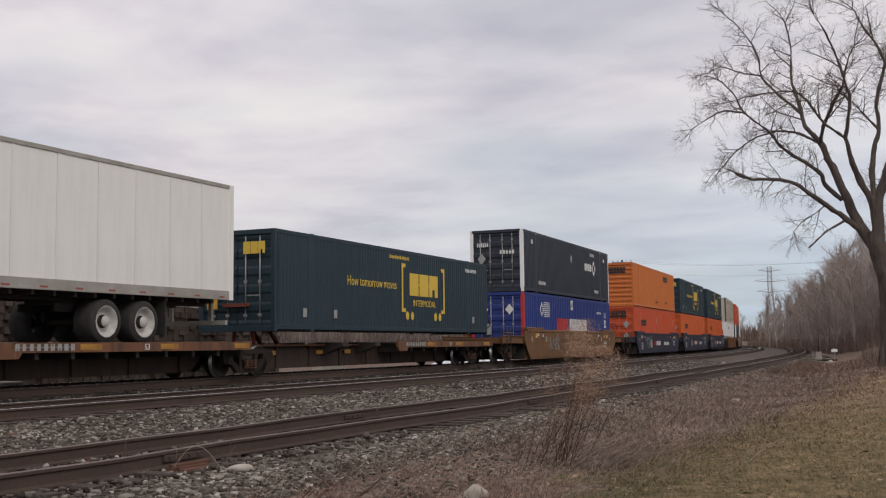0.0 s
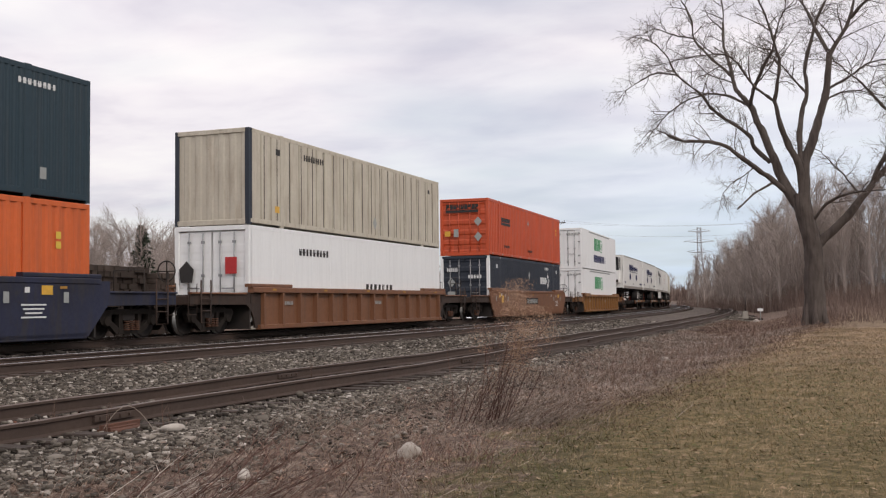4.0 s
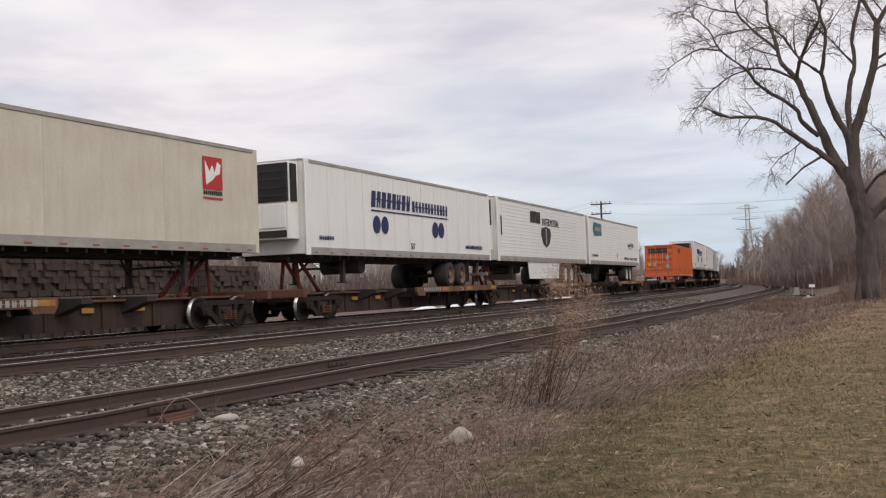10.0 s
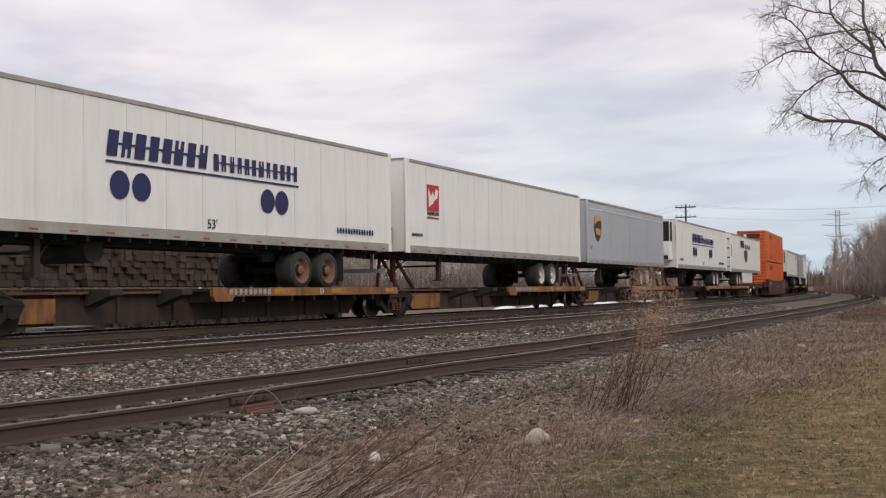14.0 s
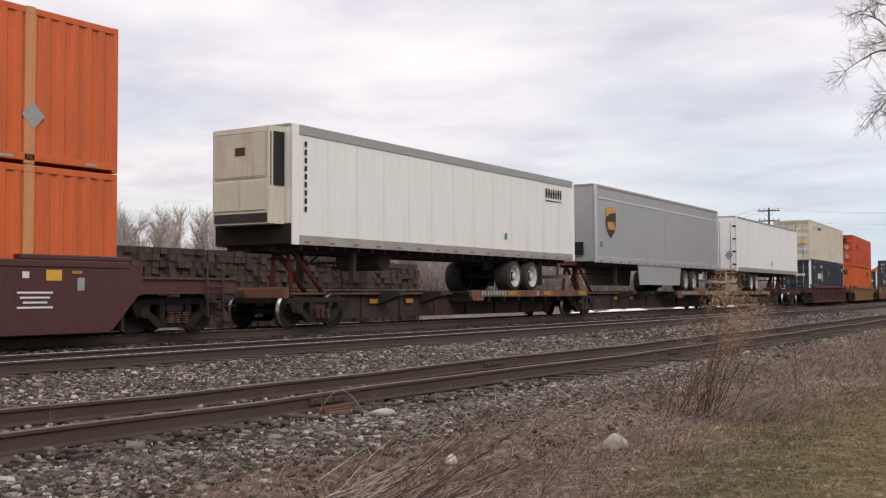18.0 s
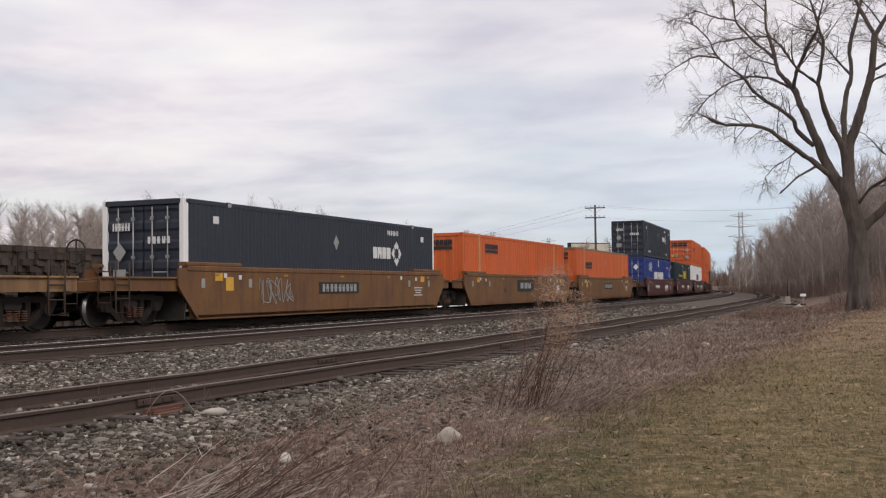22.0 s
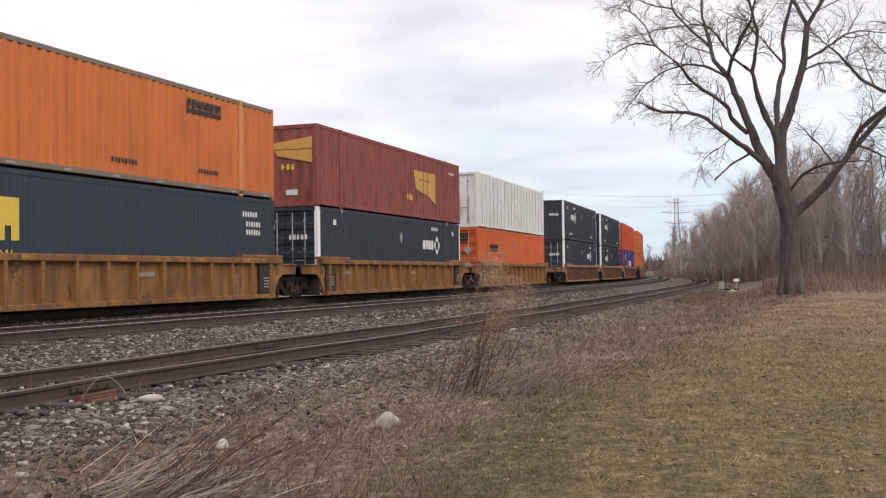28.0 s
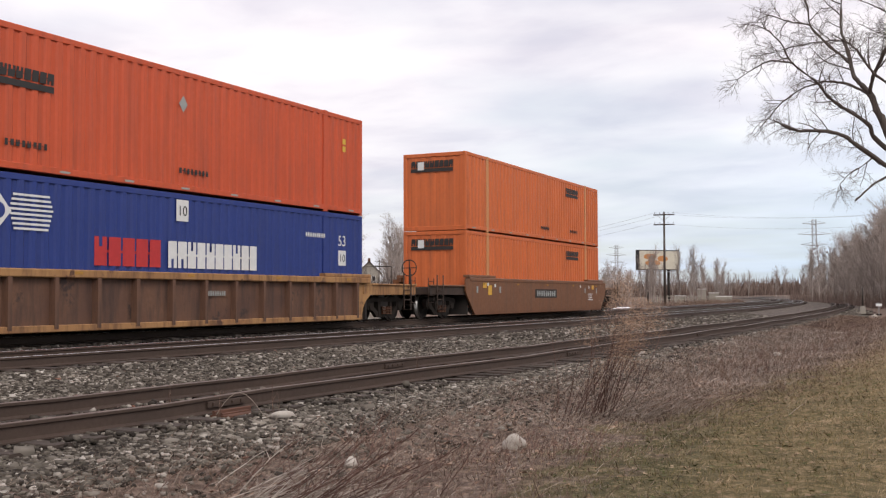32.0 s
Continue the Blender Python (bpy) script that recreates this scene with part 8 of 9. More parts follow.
    bough(0.07, 0.02, 0.25, 0.85, (1.01, 0.5, 10.61), (1.88, 0, 11.0), (2.6, -0.5, 11.39), (3.43, -0.9, 11.47), (4.36, -1.4, 11.19))
    bough(0.055, 0.018, 0.25, 0.85, (0.85, 0.4, 10.1), (1.7, 0.9, 10.5), (2.7, 1.2, 10.5), (3.6, 1.4, 10.2))
    bough(0.15, 0.06, 0.55, 0.7, (-0.14, 0, 7.29), (-0.23, 0.4, 8.45), (-0.08, 0.9, 9.79), (0.13, 1.1, 10.46), (0.12, 1.5, 11.99), (0.47, 1.9, 13.53), (0.81, 2.2, 14.56), (1.47, 2.5, 15.91))
    bough(0.06, 0.025, 0.3, 0.7, (0.12, 1.1, 10.62), (-0.51, 1.5, 11.47), (-0.96, 1.8, 12.13), (-1.43, 2.0, 12.71))
    # the heavy right limb
    bough(0.26, 0.15, 1.0, 0, (0.35, 0, 3.5), (0.75, 0.05, 3.95), (1.69, 0.1, 4.83), (2.45, 0.2, 5.81), (2.91, 0.3, 6.42))
    bough(0.16, 0.06, 0.1, 0.9, (2.85, 0.3, 6.34), (3.81, 0.5, 7.48), (4.71, 0.7, 8.46), (5.77, 1.0, 9.46), (6.96, 1.3, 10.52))
    bough(0.10, 0.03, 0.3, 0.7, (0.15, 0, 4.6), (0.83, -0.4, 5.36), (1.7, -0.9, 5.74), (2.39, -1.2, 5.8), (3.34, -1.6, 5.76))
    bough(0.14, 0.05, 0.15, 0.9, (2.79, 0.3, 6.3), (3.19, -0.2, 7.19), (4.03, -0.6, 7.93), (5.0, -0.9, 8.58), (6.08, -1.2, 9.36))
    bough(0.07, 0.03, 0.2, 0.8, (3.2, 0.4, 6.65), (3.73, -0.1, 6.34), (4.25, -0.5, 5.98), (5.03, -0.9, 5.47))
    bough(0.09, 0.02, 0.25, 0.85, (4.85, -0.9, 8.41), (3.48, -1.2, 9.15), (2.92, -1.5, 9.65), (2.38, -1.7, 10.33), (1.82, -2.0, 10.83), (1.27, -2.3, 11.26))
    bough(0.09, 0.03, 0.2, 0.85, (5.07, -0.9, 8.61), (4.66, -0.7, 10.29), (4.46, -0.4, 11.88), (4.65, 0, 12.57), (4.44, 0.3, 13.9))
    bough(0.04, 0.015, 0.2, 0.7, (2.3, 0.2, 5.6), (1.6, 0.6, 6.7), (0.9, 1.0, 7.6), (0.5, 1.2, 8.0))
    for a in range(7):
        t = 2 * math.pi * a / 7 + 0.3
        wood.tube([(0.2 + 0.36 * math.cos(t), 0.36 * math.sin(t), 1.2), (0.2 + 0.42 * math.cos(t), 0.42 * math.sin(t), 0.45), (0.2 + 0.60 * math.cos(t), 0.60 * math.sin(t), -0.2)], [0.07, 0.12, 0.13], 8, False)
    # furrowed bark: ridges that run up the trunk
    wood.v = [tuple(Vector(p) + noise.noise_vector(Vector((p[0] * 9, p[1] * 9, p[2] * 2.2))) * 0.045 + noise.noise_vector(Vector(p) * 1.3) * 0.05) for p in wood.v]
    part("trunk", wood, M["bark"], ob)
    part("branchwork", twigs[0], M["bark"], ob)["kind"] = "stuff"
    crown = Geo()
    for t in twigs[1:]:
        crown.add(t.v, t.f)
    part("crown", crown, M["twig"], ob)["kind"] = "stuff"
    x, y = at_bearing(4.9, 50)
    ob.matrix_basis = pose(x, y, gz(x, y), 0, 0, 4.55)
    return ob


big_tree()


def wood_meshes(seed, height, spread_, dense, mat, angle=0.62):
    """Trunk and crown of one bare woodland tree."""
    r = random.Random(seed)
    trunk, g = Geo(), [Geo(), Geo(), Geo()]
    pts = [Vector((0, 0, -0.3))]
    for i in range(1, 7):
        pts.append(Vector((r.gauss(0, 0.035) * height * i / 6, r.gauss(0, 0.035) * height * i / 6, height * i / 6)))
    limb(trunk, pts, height * 0.017, height * 0.003, 6)
    sprout(g, r, pts, height * 0.017, height * 0.003, 0, ((height * 0.022, height * spread_, height * 0.0044, angle, 0.16, 0.18), (height * 0.025, height * 0.17, height * 0.0021, 0.6, 0.08, 0.10), (height * dense, height * 0.085, height * 0.0018, 0.55, 0.04, 0.15)))
    crown = Geo()
    for t in g:
        crown.add(t.v, t.f)
    return trunk.mesh("trunk", mat), crown.mesh("crown", mat)


def make_woods():
    r = random.Random(33)
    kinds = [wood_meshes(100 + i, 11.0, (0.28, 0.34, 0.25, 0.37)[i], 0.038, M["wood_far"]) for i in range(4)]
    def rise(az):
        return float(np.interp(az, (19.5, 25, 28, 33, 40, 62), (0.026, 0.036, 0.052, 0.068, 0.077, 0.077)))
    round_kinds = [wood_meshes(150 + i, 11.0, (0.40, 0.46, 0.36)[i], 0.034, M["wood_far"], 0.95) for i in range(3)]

    def plant(x, y, h, kind, label):
        ob = thing("tree", label, "tree", "bare trees of the woods", at=pose(x, y, gz(x, y) - 0.05, 0, 0, r.uniform(0, 360)) @ Matrix.Diagonal((h / 11, h / 11, h / 11, 1)))
        part("trunk", kind[0], None, ob)
        part("crown", kind[1], None, ob)
    # right of the line, behind the old tree
    for i in range(180):
        az = r.uniform(-9, 11) if i < 110 else r.uniform(3.5, 9.5)
        d0 = np.interp(az, (-9, 0, 3, 6.2, 8.5, 11), (85, 95, 100, 115, 165, 240))
        d = d0 * (1 + 0.55 * r.random() ** 1.3)
        plant(*at_bearing(az, d), r.uniform(8.5, 12.5) * np.interp(az, (3, 5, 8, 9.5, 11), (1.0, 1.0, 0.98, 0.9, 0.8)), r.choice(kinds + round_kinds), "bare grey-brown woodland tree beyond the grass")
    # beyond the main line
    for i in range(80):
        az = r.uniform(19.5, 60)
        if 32.6 < az < 34.3:
            az += 2.0
        d = r.uniform(105, 150)
        plant(*at_bearing(az, d), (rise(az) * d + 1.1) * r.uniform(0.75, 1.03), r.choice(round_kinds), "bare tree in the wood beyond the railway")
    for i in range(22):
        az = r.uniform(14.6, 19.2)
        plant(*at_bearing(az, r.uniform(170, 215)), r.uniform(6.5, 10.0) * np.interp(az, (14.6, 16.5, 19.2), (0.75, 1.05, 0.9)), r.choice((kinds[0], kinds[2])), "slender pale tree beside a billboard")
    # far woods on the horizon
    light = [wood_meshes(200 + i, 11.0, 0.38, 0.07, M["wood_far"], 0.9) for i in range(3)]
    data = []
    for t, c in light:
        g = []
        for m in (t, c):
            v = np.empty(len(m.vertices) * 3)
            m.vertices.foreach_get("co", v)
            f = np.empty(len(m.loops), np.int32)
            m.loops.foreach_get("vertex_index", f)
            g.append((v.reshape(-1, 3), f.reshape(-1, 4)))
        data.append(g)
    def strew(name, label, count, az0, az1, d0, d1, h0, h1, rising=False):
        vs, fs, n0 = [], [], 0
        for i in range(count):
            az = r.uniform(az0, az1)
            if rising and 32.6 < az < 34.3:
                continue
            d = r.uniform(d0, d1)
            x, y = at_bearing(az, d)
            h = r.uniform(h0, h1) / 11 * (rise(az) * d + 1.1 if rising else 1.0)
            a = r.uniform(0, 6.28)
            for v, f in data[i % 3]:
                p = v * h
                q = np.stack([p[:, 0] * math.cos(a) - p[:, 1] * math.sin(a) + x, p[:, 0] * math.sin(a) + p[:, 1] * math.cos(a) + y, p[:, 2] + gz(x, y)], 1)
                vs.append(q)
                fs.append(f + n0)
                n0 += len(q)
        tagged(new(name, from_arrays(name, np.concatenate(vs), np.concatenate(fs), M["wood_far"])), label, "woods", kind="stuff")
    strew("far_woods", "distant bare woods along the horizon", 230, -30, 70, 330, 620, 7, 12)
    strew("wood_beyond", "bare woodland beyond the railway", 190, 19.5, 62, 125, 190, 0.75, 1.0, True)
    # brushwood under and before the trees
    n = 40000
    az = np.radians(rng.uniform(-9, 11.5, n))
    d = np.interp(np.degrees(az), (-9, 0, 3, 6.2, 8.5, 11.5), (76, 84, 90, 105, 150, 235)) * (1 + 0.4 * rng.random(n))
    blades("brushwood", -d * np.sin(az), d * np.cos(az), 1.7 * (0.4 + rng.random(n)), 0.016, 0.35, G_BRUSH, "red-brown brushwood at the edge of the woods", "brushwood", 0.1)
    n = 52000
    az = np.radians(rng.uniform(20, 62, n))
    d = rng.uniform(95, 190, n)
    blades("thicket", -d * np.sin(az), d * np.cos(az), 2.9 * (0.4 + rng.random(n)) * np.interp(np.degrees(az), (20, 26), (0.5, 1.0)), 0.024, 0.3, G_THICKET, "brown thicket beyond the main line", "brushwood", 0.1)
    n = 5000
    x, y, o, s = spread_on(-9.5, -5.0, 100, 190, n)
    blades("trackside_straw", x, y, 0.75 * (0.4 + rng.random(n)), 0.012, 0.35, G_DEAD, "tan dry weeds beyond the main line", "weeds", 0.3)
    # saplings that fill the woods
    n = 5500
    az = np.radians(rng.uniform(-9, 10.5, n))
    d = np.interp(np.degrees(az), (-9, 0, 3, 6.2, 8.5, 10.5), (92, 100, 106, 122, 170, 235)) * (1 + 0.4 * rng.random(n))
    blades("saplings", -d * np.sin(az), d * np.cos(az), 6.5 * (0.4 + 0.75 * rng.random(n)), 0.022, 0.16, G_SAPLING, "slender bare saplings between the trees", "saplings", 0.05)
    n = 24000
    az = np.radians(rng.uniform(20, 62, n))
    d = rng.uniform(140, 215, n)
    keep = (np.degrees(az) < 32.7) | (np.degrees(az) > 34.2)
    az, d = az[keep], d[keep]
    n = len(d)
    blades("saplings", -d * np.sin(az), d * np.cos(az), 6.8 * (0.35 + 0.7 * rng.random(n)) * np.interp(np.degrees(az), (20, 25, 33), (0.45, 0.55, 1.0)), 0.032, 0.18, G_THICKET, "slender bare saplings beyond the railway", "saplings", 0.05)
    # brush about the old tree's foot and dry grass before the woods
    n = 9000
    az = np.radians(rng.uniform(-9, 6.0, n))
    d = rng.uniform(51, 84, n)
    blades("brush_edge", -d * np.sin(az), d * np.cos(az), 0.25 + 1.2 * rng.random(n) * np.clip((d - 47) / 20, 0.15, 1), 0.009, 0.4, G_BRUSH, "low brown brush about the old tree", "brushwood", 0.15)
    # a dense backdrop of far woodland closes the horizon
    n = 60000
    az = np.radians(rng.uniform(-35, 80, n))
    d = rng.uniform(420, 520, n)
    blades("horizon_woods", -d * np.sin(az), d * np.cos(az), 6.0 * (0.7 + 0.5 * rng.random(n)), 0.2, 0.22, G_BRUSH, "dense far woodland on the horizon", "woods", 0.1)
    # a dark spruce among the bare trees
    g, rr = Geo(), random.Random(3)
    needles = Geo()
    g.tube([(0, 0, -0.3), (0, 0, 9.5)], [0.16, 0.02], 6, False)
    for i in range(46):
        z = 1.0 + i * 0.185
        reach = 2.9 * (1 - z / 10.2)
        for k in range(9):
            a = rr.uniform(0, 6.28)
            e = Vector((math.cos(a), math.sin(a), rr.uniform(-0.15, 0.2))) * reach * rr.uniform(0.7, 1.1)
            p = Vector((0, 0, z))
            g.tube([p, p + e], [0.02, 0.008], 3, False)
            for q in range(12):
                c = p + e * rr.uniform(0.2, 1.0)
                t = Vector((rr.uniform(-1, 1), rr.uniform(-1, 1), rr.uniform(-0.6, 0.3))).normalized() * 0.42
                w = t.orthogonal().normalized() * 0.07
                needles.add([c - w, c + w, c + t], [(0, 1, 2)])
    x, y = at_bearing(39.7, 112)
    ob = thing("spruce", "dark green spruce among bare trees", "tree", at=pose(x, y, gz(x, y)))
    part("trunk", g, M["bark"], ob)
    part("crown", needles, material("spruce_needles", (0.022, 0.036, 0.020), 0.9, scale=2), ob)["kind"] = "stuff"


make_woods()


# ---- things beyond and beside the tracks ----
def make_tie_stacks():
    tie = Geo().box(-0.132, 0.132, -1.28, 1.28, 0, 0.20, 0.014).mesh("tie", M["old_tie"])
    r = random.Random(21)
    for b in range(16):
        s = 4.5 + b * 2.12
        rows = r.choice((12, 13, 13, 13))
        ob = thing("tie_stack", "tall bundle of weathered wooden railway ties", "tie stack", "tie stacks beyond the tracks")
        m = on_line(s, 0, -8.2 + r.uniform(-0.2, 0.2))
        m.translation.z = gz(m.translation.x, m.translation.y) - 0.01
        ob.matrix_basis = m
        z, rest = 0.0, Geo()
        for k in range(rows):
            for c in range(7):
                at = pose(-0.84 + 0.28 * c + r.uniform(-0.012, 0.012), r.uniform(-0.09, 0.09), z + r.uniform(0, 0.006), 0, 0, r.uniform(-0.6, 0.6))
                if b < 13:
                    part("tie", tie, None, ob, at=at)
                else:
                    rest.add([at @ v.co for v in tie.vertices], [tuple(p.vertices) for p in tie.polygons])
            z += 0.207
            if k == 6:
                z += 0.07
        if rest.v:
            part("tie_block", rest, M["old_tie"], ob)["kind"] = "stuff"
    for k, (az, d, w) in enumerate(((33.6, 58.0, 2.3), (50.5, 27.0, 1.6))):
        x, y = at_bearing(az, d)
        single("concrete_block", Geo().box(-w / 2, w / 2, -0.3, 0.3, 0, 0.34, 0.03), M["concrete"], "low stained concrete block beyond the tracks", "block", at=pose(x, y, gz(x, y) - 0.02, 0, 0, 96))


def make_snow():
    for k, (az, d, w, l, h) in enumerate(((25.8, 64, 0.9, 2.6, 0.36), (24.6, 68, 0.9, 2.2, 0.34), (22.0, 76, 1.0, 3.4, 0.38), (27.3, 62, 0.8, 2.0, 0.33), (20.0, 84, 0.9, 2.4, 0.36))):
        bm = bmesh.new()
        bmesh.ops.create_icosphere(bm, subdivisions=4, radius=1.0)
        for v in bm.verts:
            p = v.co.copy()
            q = 1 + 0.35 * noise.noise(p * 1.7 + Vector((k * 7.0, 0, 0)))
            v.co = Vector((p.x * l / 2 * q, p.y * w * q, max(p.z, -0.1) * h * q))
        me = bpy.data.meshes.new("snow_patch")
        bm.to_mesh(me)
        bm.free()
        me.materials.append(M["snow"])
        me.polygons.foreach_set("use_smooth", [True] * len(me.polygons))
        x, y = at_bearing(az, d)
        single("snow_patch", me, None, "melting heap of old snow beyond the tracks", "snow", at=pose(x, y, gz(x, y), 0, 0, 94 - az * 0.2))


def utility_pole(x, y, h, turn, label):
    ob = thing("utility_pole", label, "utility pole", "poles of the wire line", at=pose(x, y, gz(x, y), 0, 0, turn))
    part("post", Geo().tube([(0, 0, -0.5), (0, 0, h)], [0.17, 0.11], 10), M["pole"], ob)
    arm = once("pole_arm", lambda: Geo().box(-1.25, 1.25, -0.06, 0.06, -0.07, 0.07, 0.01).mesh("crossarm", M["pole"]))
    pin = once("pole_pin", lambda: Geo().tube([(0, 0, 0), (0, 0, 0.1), (0, 0, 0.12), (0, 0, 0.24)], [0.02, 0.02, 0.05, 0.03], 6).mesh("insulator", M["black"]))
    for z in (h - 0.35, h - 1.55):
        part("crossarm", arm, None, ob, at=pose(0, -0.14, z))
        for a in (-1.1, -0.5, 0.5, 1.1):
            part("insulator", pin, None, ob, at=pose(a, -0.14, z + 0.06))
    part("brace", Geo().tube([(-0.8, -0.16, h - 0.42), (0, -0.13, h - 1.1)], 0.02, 4), M["steel"], ob)
    part("brace", Geo().tube([(0.8, -0.16, h - 0.42), (0, -0.13, h - 1.1)], 0.02, 4), M["steel"], ob)
    return ob


def make_wires():
    stops = [(*at_bearing(33, 300), 11.2), (*at_bearing(17.8, 132), 11.4), (*at_bearing(-4, 118), 11.4)]
    for x, y, h in stops:
        utility_pole(x, y, h, 12, "weathered wooden utility pole with two crossarms")
    for (x0, y0, h0), (x1, y1, h1) in zip(stops, stops[1:]):
        z0, z1 = gz(x0, y0) + h0, gz(x1, y1) + h1
        for a, drop in ((-1.1, 0.1), (1.1, 0.1), (-1.1, 1.3)):
            c, s = math.cos(radians(12)), math.sin(radians(12))
            pts = []
            for i in range(25):
                t = i / 24
                sag = 4 * 1.9 * t * (1 - t)
                pts.append((x0 + (x1 - x0) * t + a * c, y0 + (y1 - y0) * t + a * s, z0 + (z1 - z0) * t - drop - sag))
            single("overhead_wire", Geo().tube(pts, 0.013, 4, False), M["pylon"], "thin overhead wire between utility poles", "wire", "overhead wires")


def lattice_tower(x, y, h, turn):
    """A steel transmission tower: four legs, braces and three crossarms."""
    ob = thing("transmission_tower", "grey steel lattice transmission tower far off", "pylon", "transmission towers", at=pose(x, y, gz(x, y) - 0.3, 0, 0, turn))
    w0, w1 = h * 0.11, h * 0.025
    def corner(z, i):
        w = w0 + (w1 - w0) * min(1, z / (h * 0.62))
        return Vector(((-w, w, w, -w)[i], (-w, -w, w, w)[i], z))
    for i in range(4):
        part("leg", Geo().tube([corner(0, i), corner(h * 0.62, i), corner(h, i)], 0.11, 4, False), M["pylon"], ob)
    g = Geo()
    levels = [h * f for f in (0, 0.14, 0.27, 0.39, 0.5, 0.62, 0.72, 0.82, 0.92, 1.0)]
    for a, b in zip(levels, levels[1:]):
        for i in range(4):
            j = (i + 1) % 4
            g.tube([corner(a, i), corner(b, j)], 0.045, 3, False)
            g.tube([corner(a, j), corner(b, i)], 0.045, 3, False)
            g.tube([corner(b, i), corner(b, j)], 0.045, 3, False)
    part("bracing", g, M["pylon"], ob)["kind"] = "stuff"
    for z, l in ((h * 0.66, 0.17), (h * 0.80, 0.21), (h * 0.94, 0.15)):
        part("crossarm", Geo().tube([(-h * l, 0, z + 0.4), (0, 0, z), (h * l, 0, z + 0.4)], [0.08, 0.3, 0.08], 4).tube([(-h * l, 0, z + 0.4), (0, 0, z + 1.4), (h * l, 0, z + 0.4)], 0.08, 4), M["pylon"], ob)
    return ob


def make_billboard():
    x, y = at_bearing(18.15, 225)
    ob = thing("billboard", "roadside billboard with a warm food picture, on steel posts", "billboard", at=pose(x, y, gz(x, y), 0, 0, 52))
    part("panel", Geo().box(-5.0, 5.0, -0.55, 0.55, 6.4, 10.6, 0.05), M["black"], ob, "dark boxed panel")
    part("poster", Geo().box(-4.8, 4.8, -0.60, -0.56, 6.6, 10.4), M["cream"], ob, "cream poster")
    orange = material("toasted_bun_print", (0.55, 0.24, 0.08), 0.6, scale=0.8)
    for k, (px, pz, rx) in enumerate(((-2.3, 9.2, 1.5), (-1.6, 7.9, 1.9), (0.8, 8.8, 1.3))):
        part("picture", Geo().prism([(px + rx * math.cos(a), pz + 0.62 * math.sin(a)) for a in [2 * math.pi * i / 18 for i in range(18)]], "y", -0.612, -0.602), orange, ob, "orange-brown rounded shape")
    part("catwalk", Geo().box(-5.2, 5.2, -1.3, -0.5, 6.05, 6.15), M["steel"], ob)
    for px in (-2.6, 2.6):
        part("post", Geo().tube([(px, 0, -0.4), (px, 0, 6.5)], 0.28, 8), M["underframe"], ob)


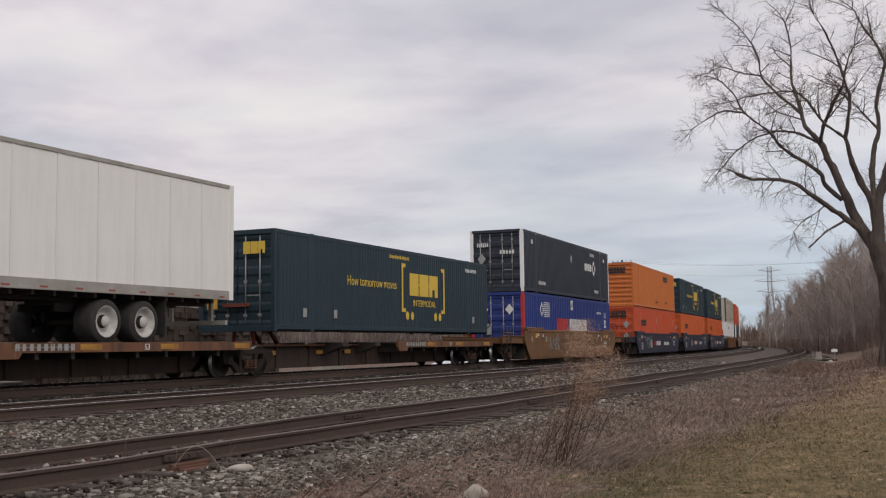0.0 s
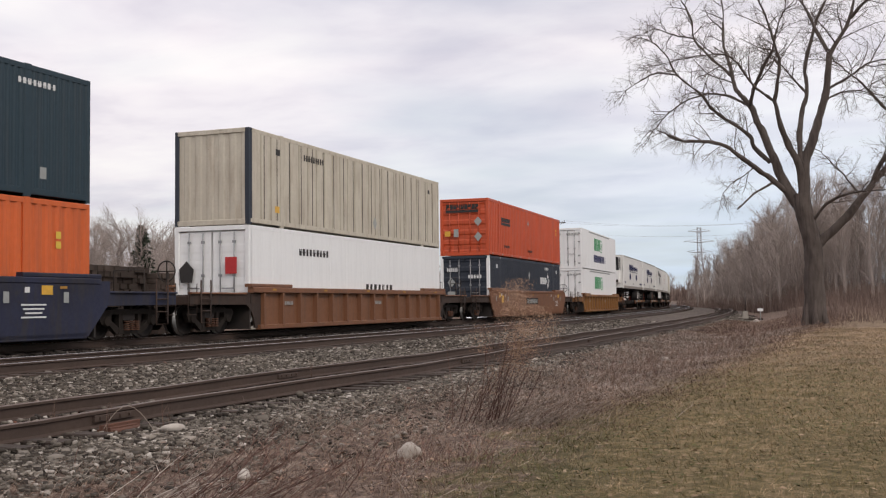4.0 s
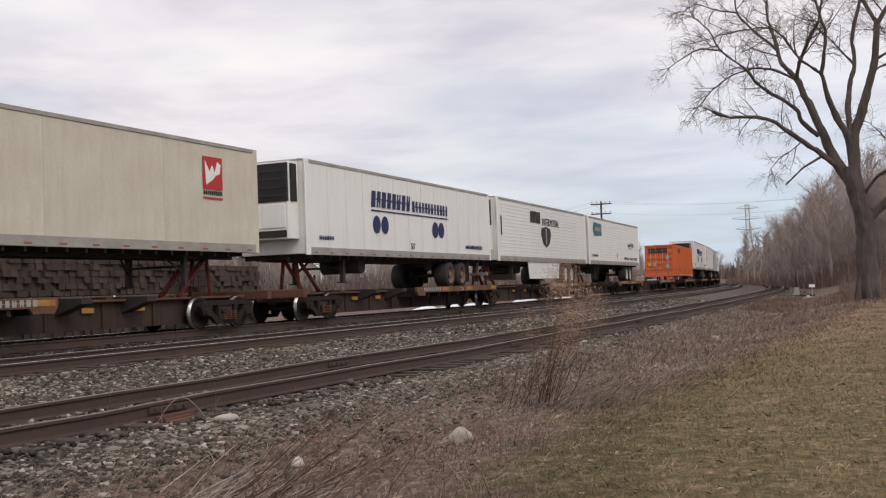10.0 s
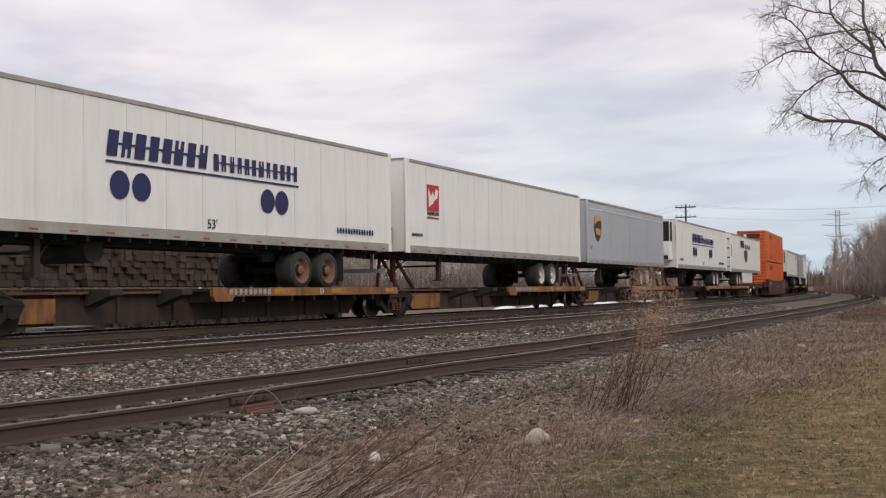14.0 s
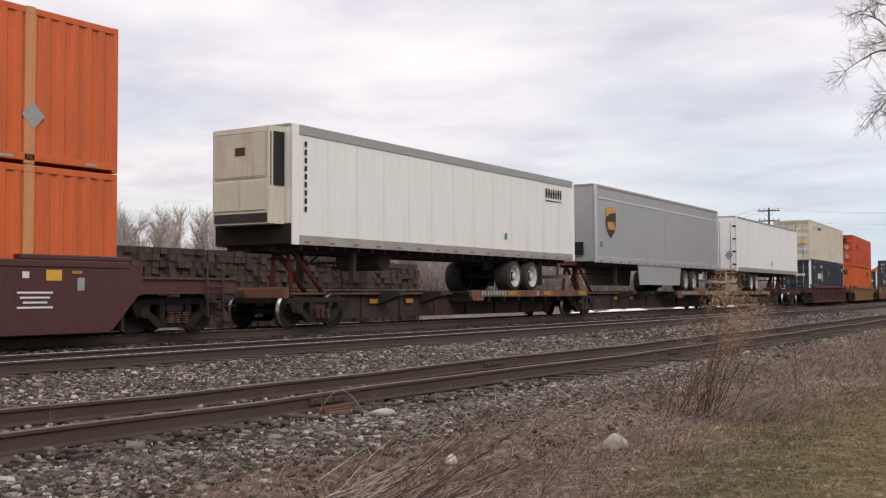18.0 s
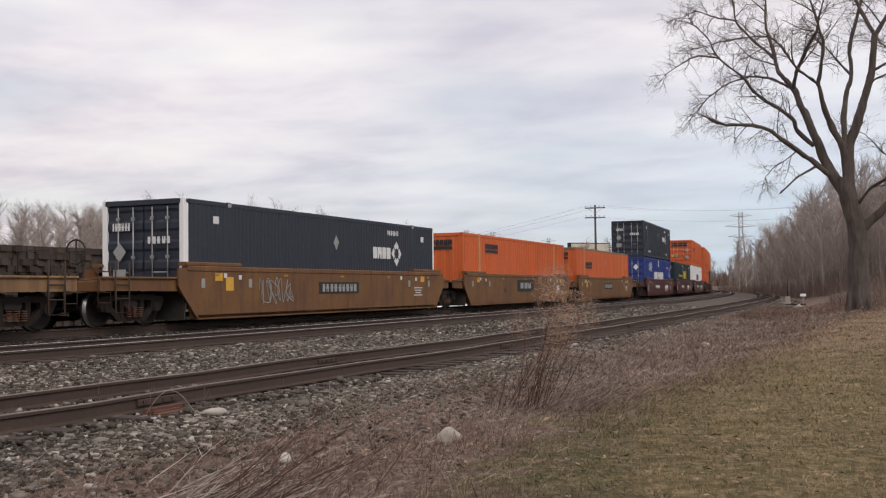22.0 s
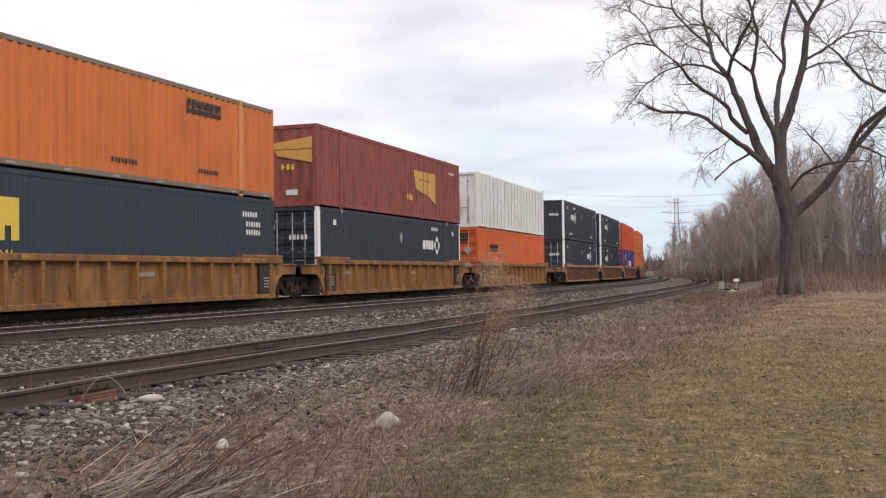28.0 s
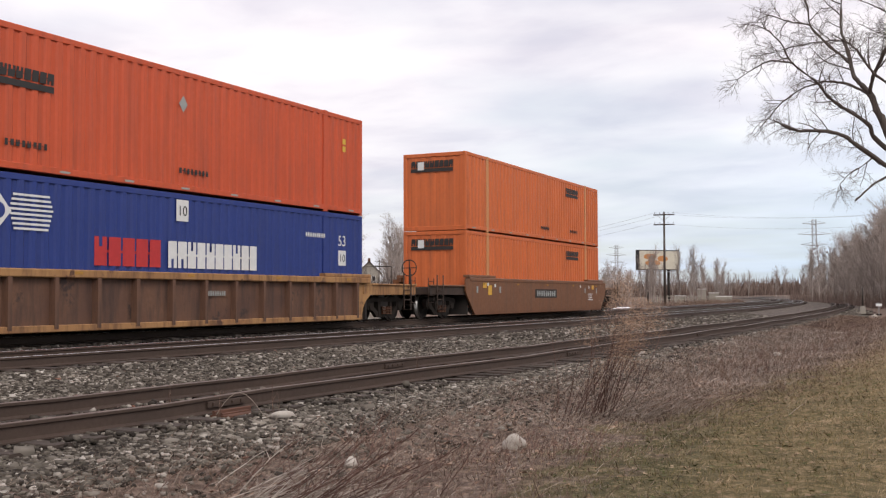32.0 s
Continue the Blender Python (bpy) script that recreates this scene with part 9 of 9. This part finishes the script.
def make_trackside():
    # sign and switch stand near the end of the siding
    x, y = at_bearing(7.32, 84)
    ob = thing("trackside_sign", "small white trackside sign on a thin post", "sign", at=pose(x, y, gz(x, y), 0, 0, 7))
    part("post", Geo().tube([(0, 0, -0.3), (0, 0, 1.0)], 0.03, 6), M["steel"], ob)
    part("sign_plate", Geo().box(-0.21, 0.21, -0.04, -0.02, 0.72, 0.92, 0.01), M["white"], ob, "white plate")
    x, y = at_bearing(8.06, 86)
    ob = thing("switch_stand", "dark switch stand beside the siding", "switch stand", at=pose(x, y, gz(x, y), 0, 0, 7))
    part("base", Geo().box(-0.9, 1.3, -0.16, 0.16, 0, 0.12, 0.02), M["tie"], ob)
    part("housing", Geo().prism([(-0.22, 0.1), (0.22, 0.1), (0.16, 0.7), (-0.16, 0.7)], "y", -0.18, 0.18), M["concrete"], ob)
    part("mast", Geo().tube([(0, 0, 0.6), (0, 0, 2.1)], 0.04, 6), M["underframe"], ob)
    part("lever", Geo().tube([(0.1, -0.1, 0.4), (0.9, -0.3, 0.2)], 0.025, 5), M["underframe"], ob)
    x, y = at_bearing(7.54, 82)
    boulder("white_marker", "small white marker stone by the siding", x, y, 0.5, 0.34, 0.3, PALE, 6.0)
    # a rotten red-brown tie end and a bowed dry stalk beside the siding
    x, y = at_bearing(40.6, 12.25)
    rng_tie = random.Random(4)
    g = Geo()
    for k in range(5):
        w = rng_tie.uniform(0.24, 0.34)
        g.box(-w, w, -0.10 + 0.04 * k, -0.062 + 0.04 * k, 0.0, rng_tie.uniform(0.05, 0.13), 0.006)
    single("rotten_tie", g, material("rotten_red_wood", (0.125, 0.055, 0.034), 0.95, other=(0.060, 0.032, 0.024), scale=9, bump=0.6, bump_scale=40), "rotten red-brown tie end against the siding rail", "tie", at=pose(x, y, gz(x, y) - 0.01, 0, 0, 94))
    pts = [Vector((0.62 * (t - 0.5), 0.05 * math.sin(3 * t), 0.30 * math.sin(math.pi * min(1, t * 1.05)))) for t in [i / 10 for i in range(11)]]
    x, y = at_bearing(40.3, 12.05)
    single("bowed_stalk", Geo().tube(pts, 0.005, 4), G_STRAW, "pale dry stalk bowed over beside the rail", "weed", at=pose(x, y, gz(x, y), 0, 0, 50))
    # low fence and cabinets by the road beyond
    ob = thing("fence", "long low pale fence beyond the railway", "fence", at=pose(0, 0, 0))
    x0, y0 = at_bearing(18.4, 165)
    x1, y1 = at_bearing(14.4, 190)
    for i in range(25):
        t = i / 24
        x, y = x0 + (x1 - x0) * t, y0 + (y1 - y0) * t
        part("post", once("fence_post", lambda: Geo().box(-0.06, 0.06, -0.06, 0.06, -0.2, 1.25).mesh("post", M["concrete"])), None, ob, at=pose(x, y, gz(x, y)))
    for z in (0.55, 1.1):
        part("fence_rail", Geo().tube([(x0, y0, gz(x0, y0) + z), (x1, y1, gz(x1, y1) + z)], 0.06, 4), M["concrete"], ob)
    for k, (az, d, w, h) in enumerate(((17.0, 175, 1.6, 1.1), (15.9, 180, 1.2, 2.2), (15.3, 182, 1.6, 1.6), (14.8, 178, 2.4, 1.0))):
        x, y = at_bearing(az, d)
        ob = thing("equipment_cabinet", "pale equipment cabinet beyond the railway", "cabinet", at=pose(x, y, gz(x, y), 0, 0, 20))
        part("housing", Geo().box(-w / 2, w / 2, -0.5, 0.5, 0, h, 0.03), M["concrete"], ob)
        part("lid", Geo().box(-w / 2 - 0.06, w / 2 + 0.06, -0.56, 0.56, h, h + 0.1, 0.02), M["trailer_white"], ob)
    # a bare white mast beyond the tie stacks
    x, y = at_bearing(43.6, 70)
    single("white_mast", Geo().tube([(0, 0, -0.3), (0, 0, 4.0)], [0.07, 0.05], 6).box(-0.35, 0.35, -0.04, 0.04, 3.2, 3.34), M["white"], "thin white post with a short crossbar", "post", at=pose(x, y, gz(x, y)))


def make_house():
    """A pale gabled house among the trees beyond the railway."""
    x, y = at_bearing(33.55, 235)
    ob = thing("house", "pale two-storey gabled house half hidden by trees", "house", at=pose(x, y, gz(x, y), 0, 0, 33.5))
    wall = part("wall", Geo().prism([(-2.4, -0.2), (2.4, -0.2), (2.4, 6.4), (0, 8.7), (-2.4, 6.4)], "y", 0, 7.0), M["concrete"], ob)
    for s in (-1, 1):
        part("roof", Geo().prism([(s * 2.75, 6.05), (0, 8.68), (0, 8.92), (s * 2.75, 6.25)][::s], "y", -0.3, 7.3), M["tie"], ob, "dark shingle roof")
        win = part("window", Geo().box(-0.45, 0.45, -0.06, 0.02, 0, 1.3), M["white"], ob, "", pose(s * 1.0, 0, 4.3))
        part("pane", Geo().box(-0.36, 0.36, -0.07, -0.05, 0.08, 1.22), M["black"], win)
    part("chimney", Geo().box(-0.3, 0.3, 3.0, 3.6, 8.0, 9.6), M["rust"], ob)


make_house()
make_tie_stacks()
make_snow()
make_wires()
lattice_tower(*at_bearing(10.3, 430), 29, 20)
lattice_tower(*at_bearing(24.7, 520), 30, 40)
lattice_tower(*at_bearing(23.3, 560), 31, 40)
lattice_tower(*at_bearing(20.3, 620), 30, 40)
make_billboard()
make_trackside()


# ---- the train runs past ----
def motions():
    for ob, u, z in MOVING:
        walk(ob, [(float(t), on_line(u - SPEED * t, RAIL_Z[0] + z)) for t in range(33)])


motions()
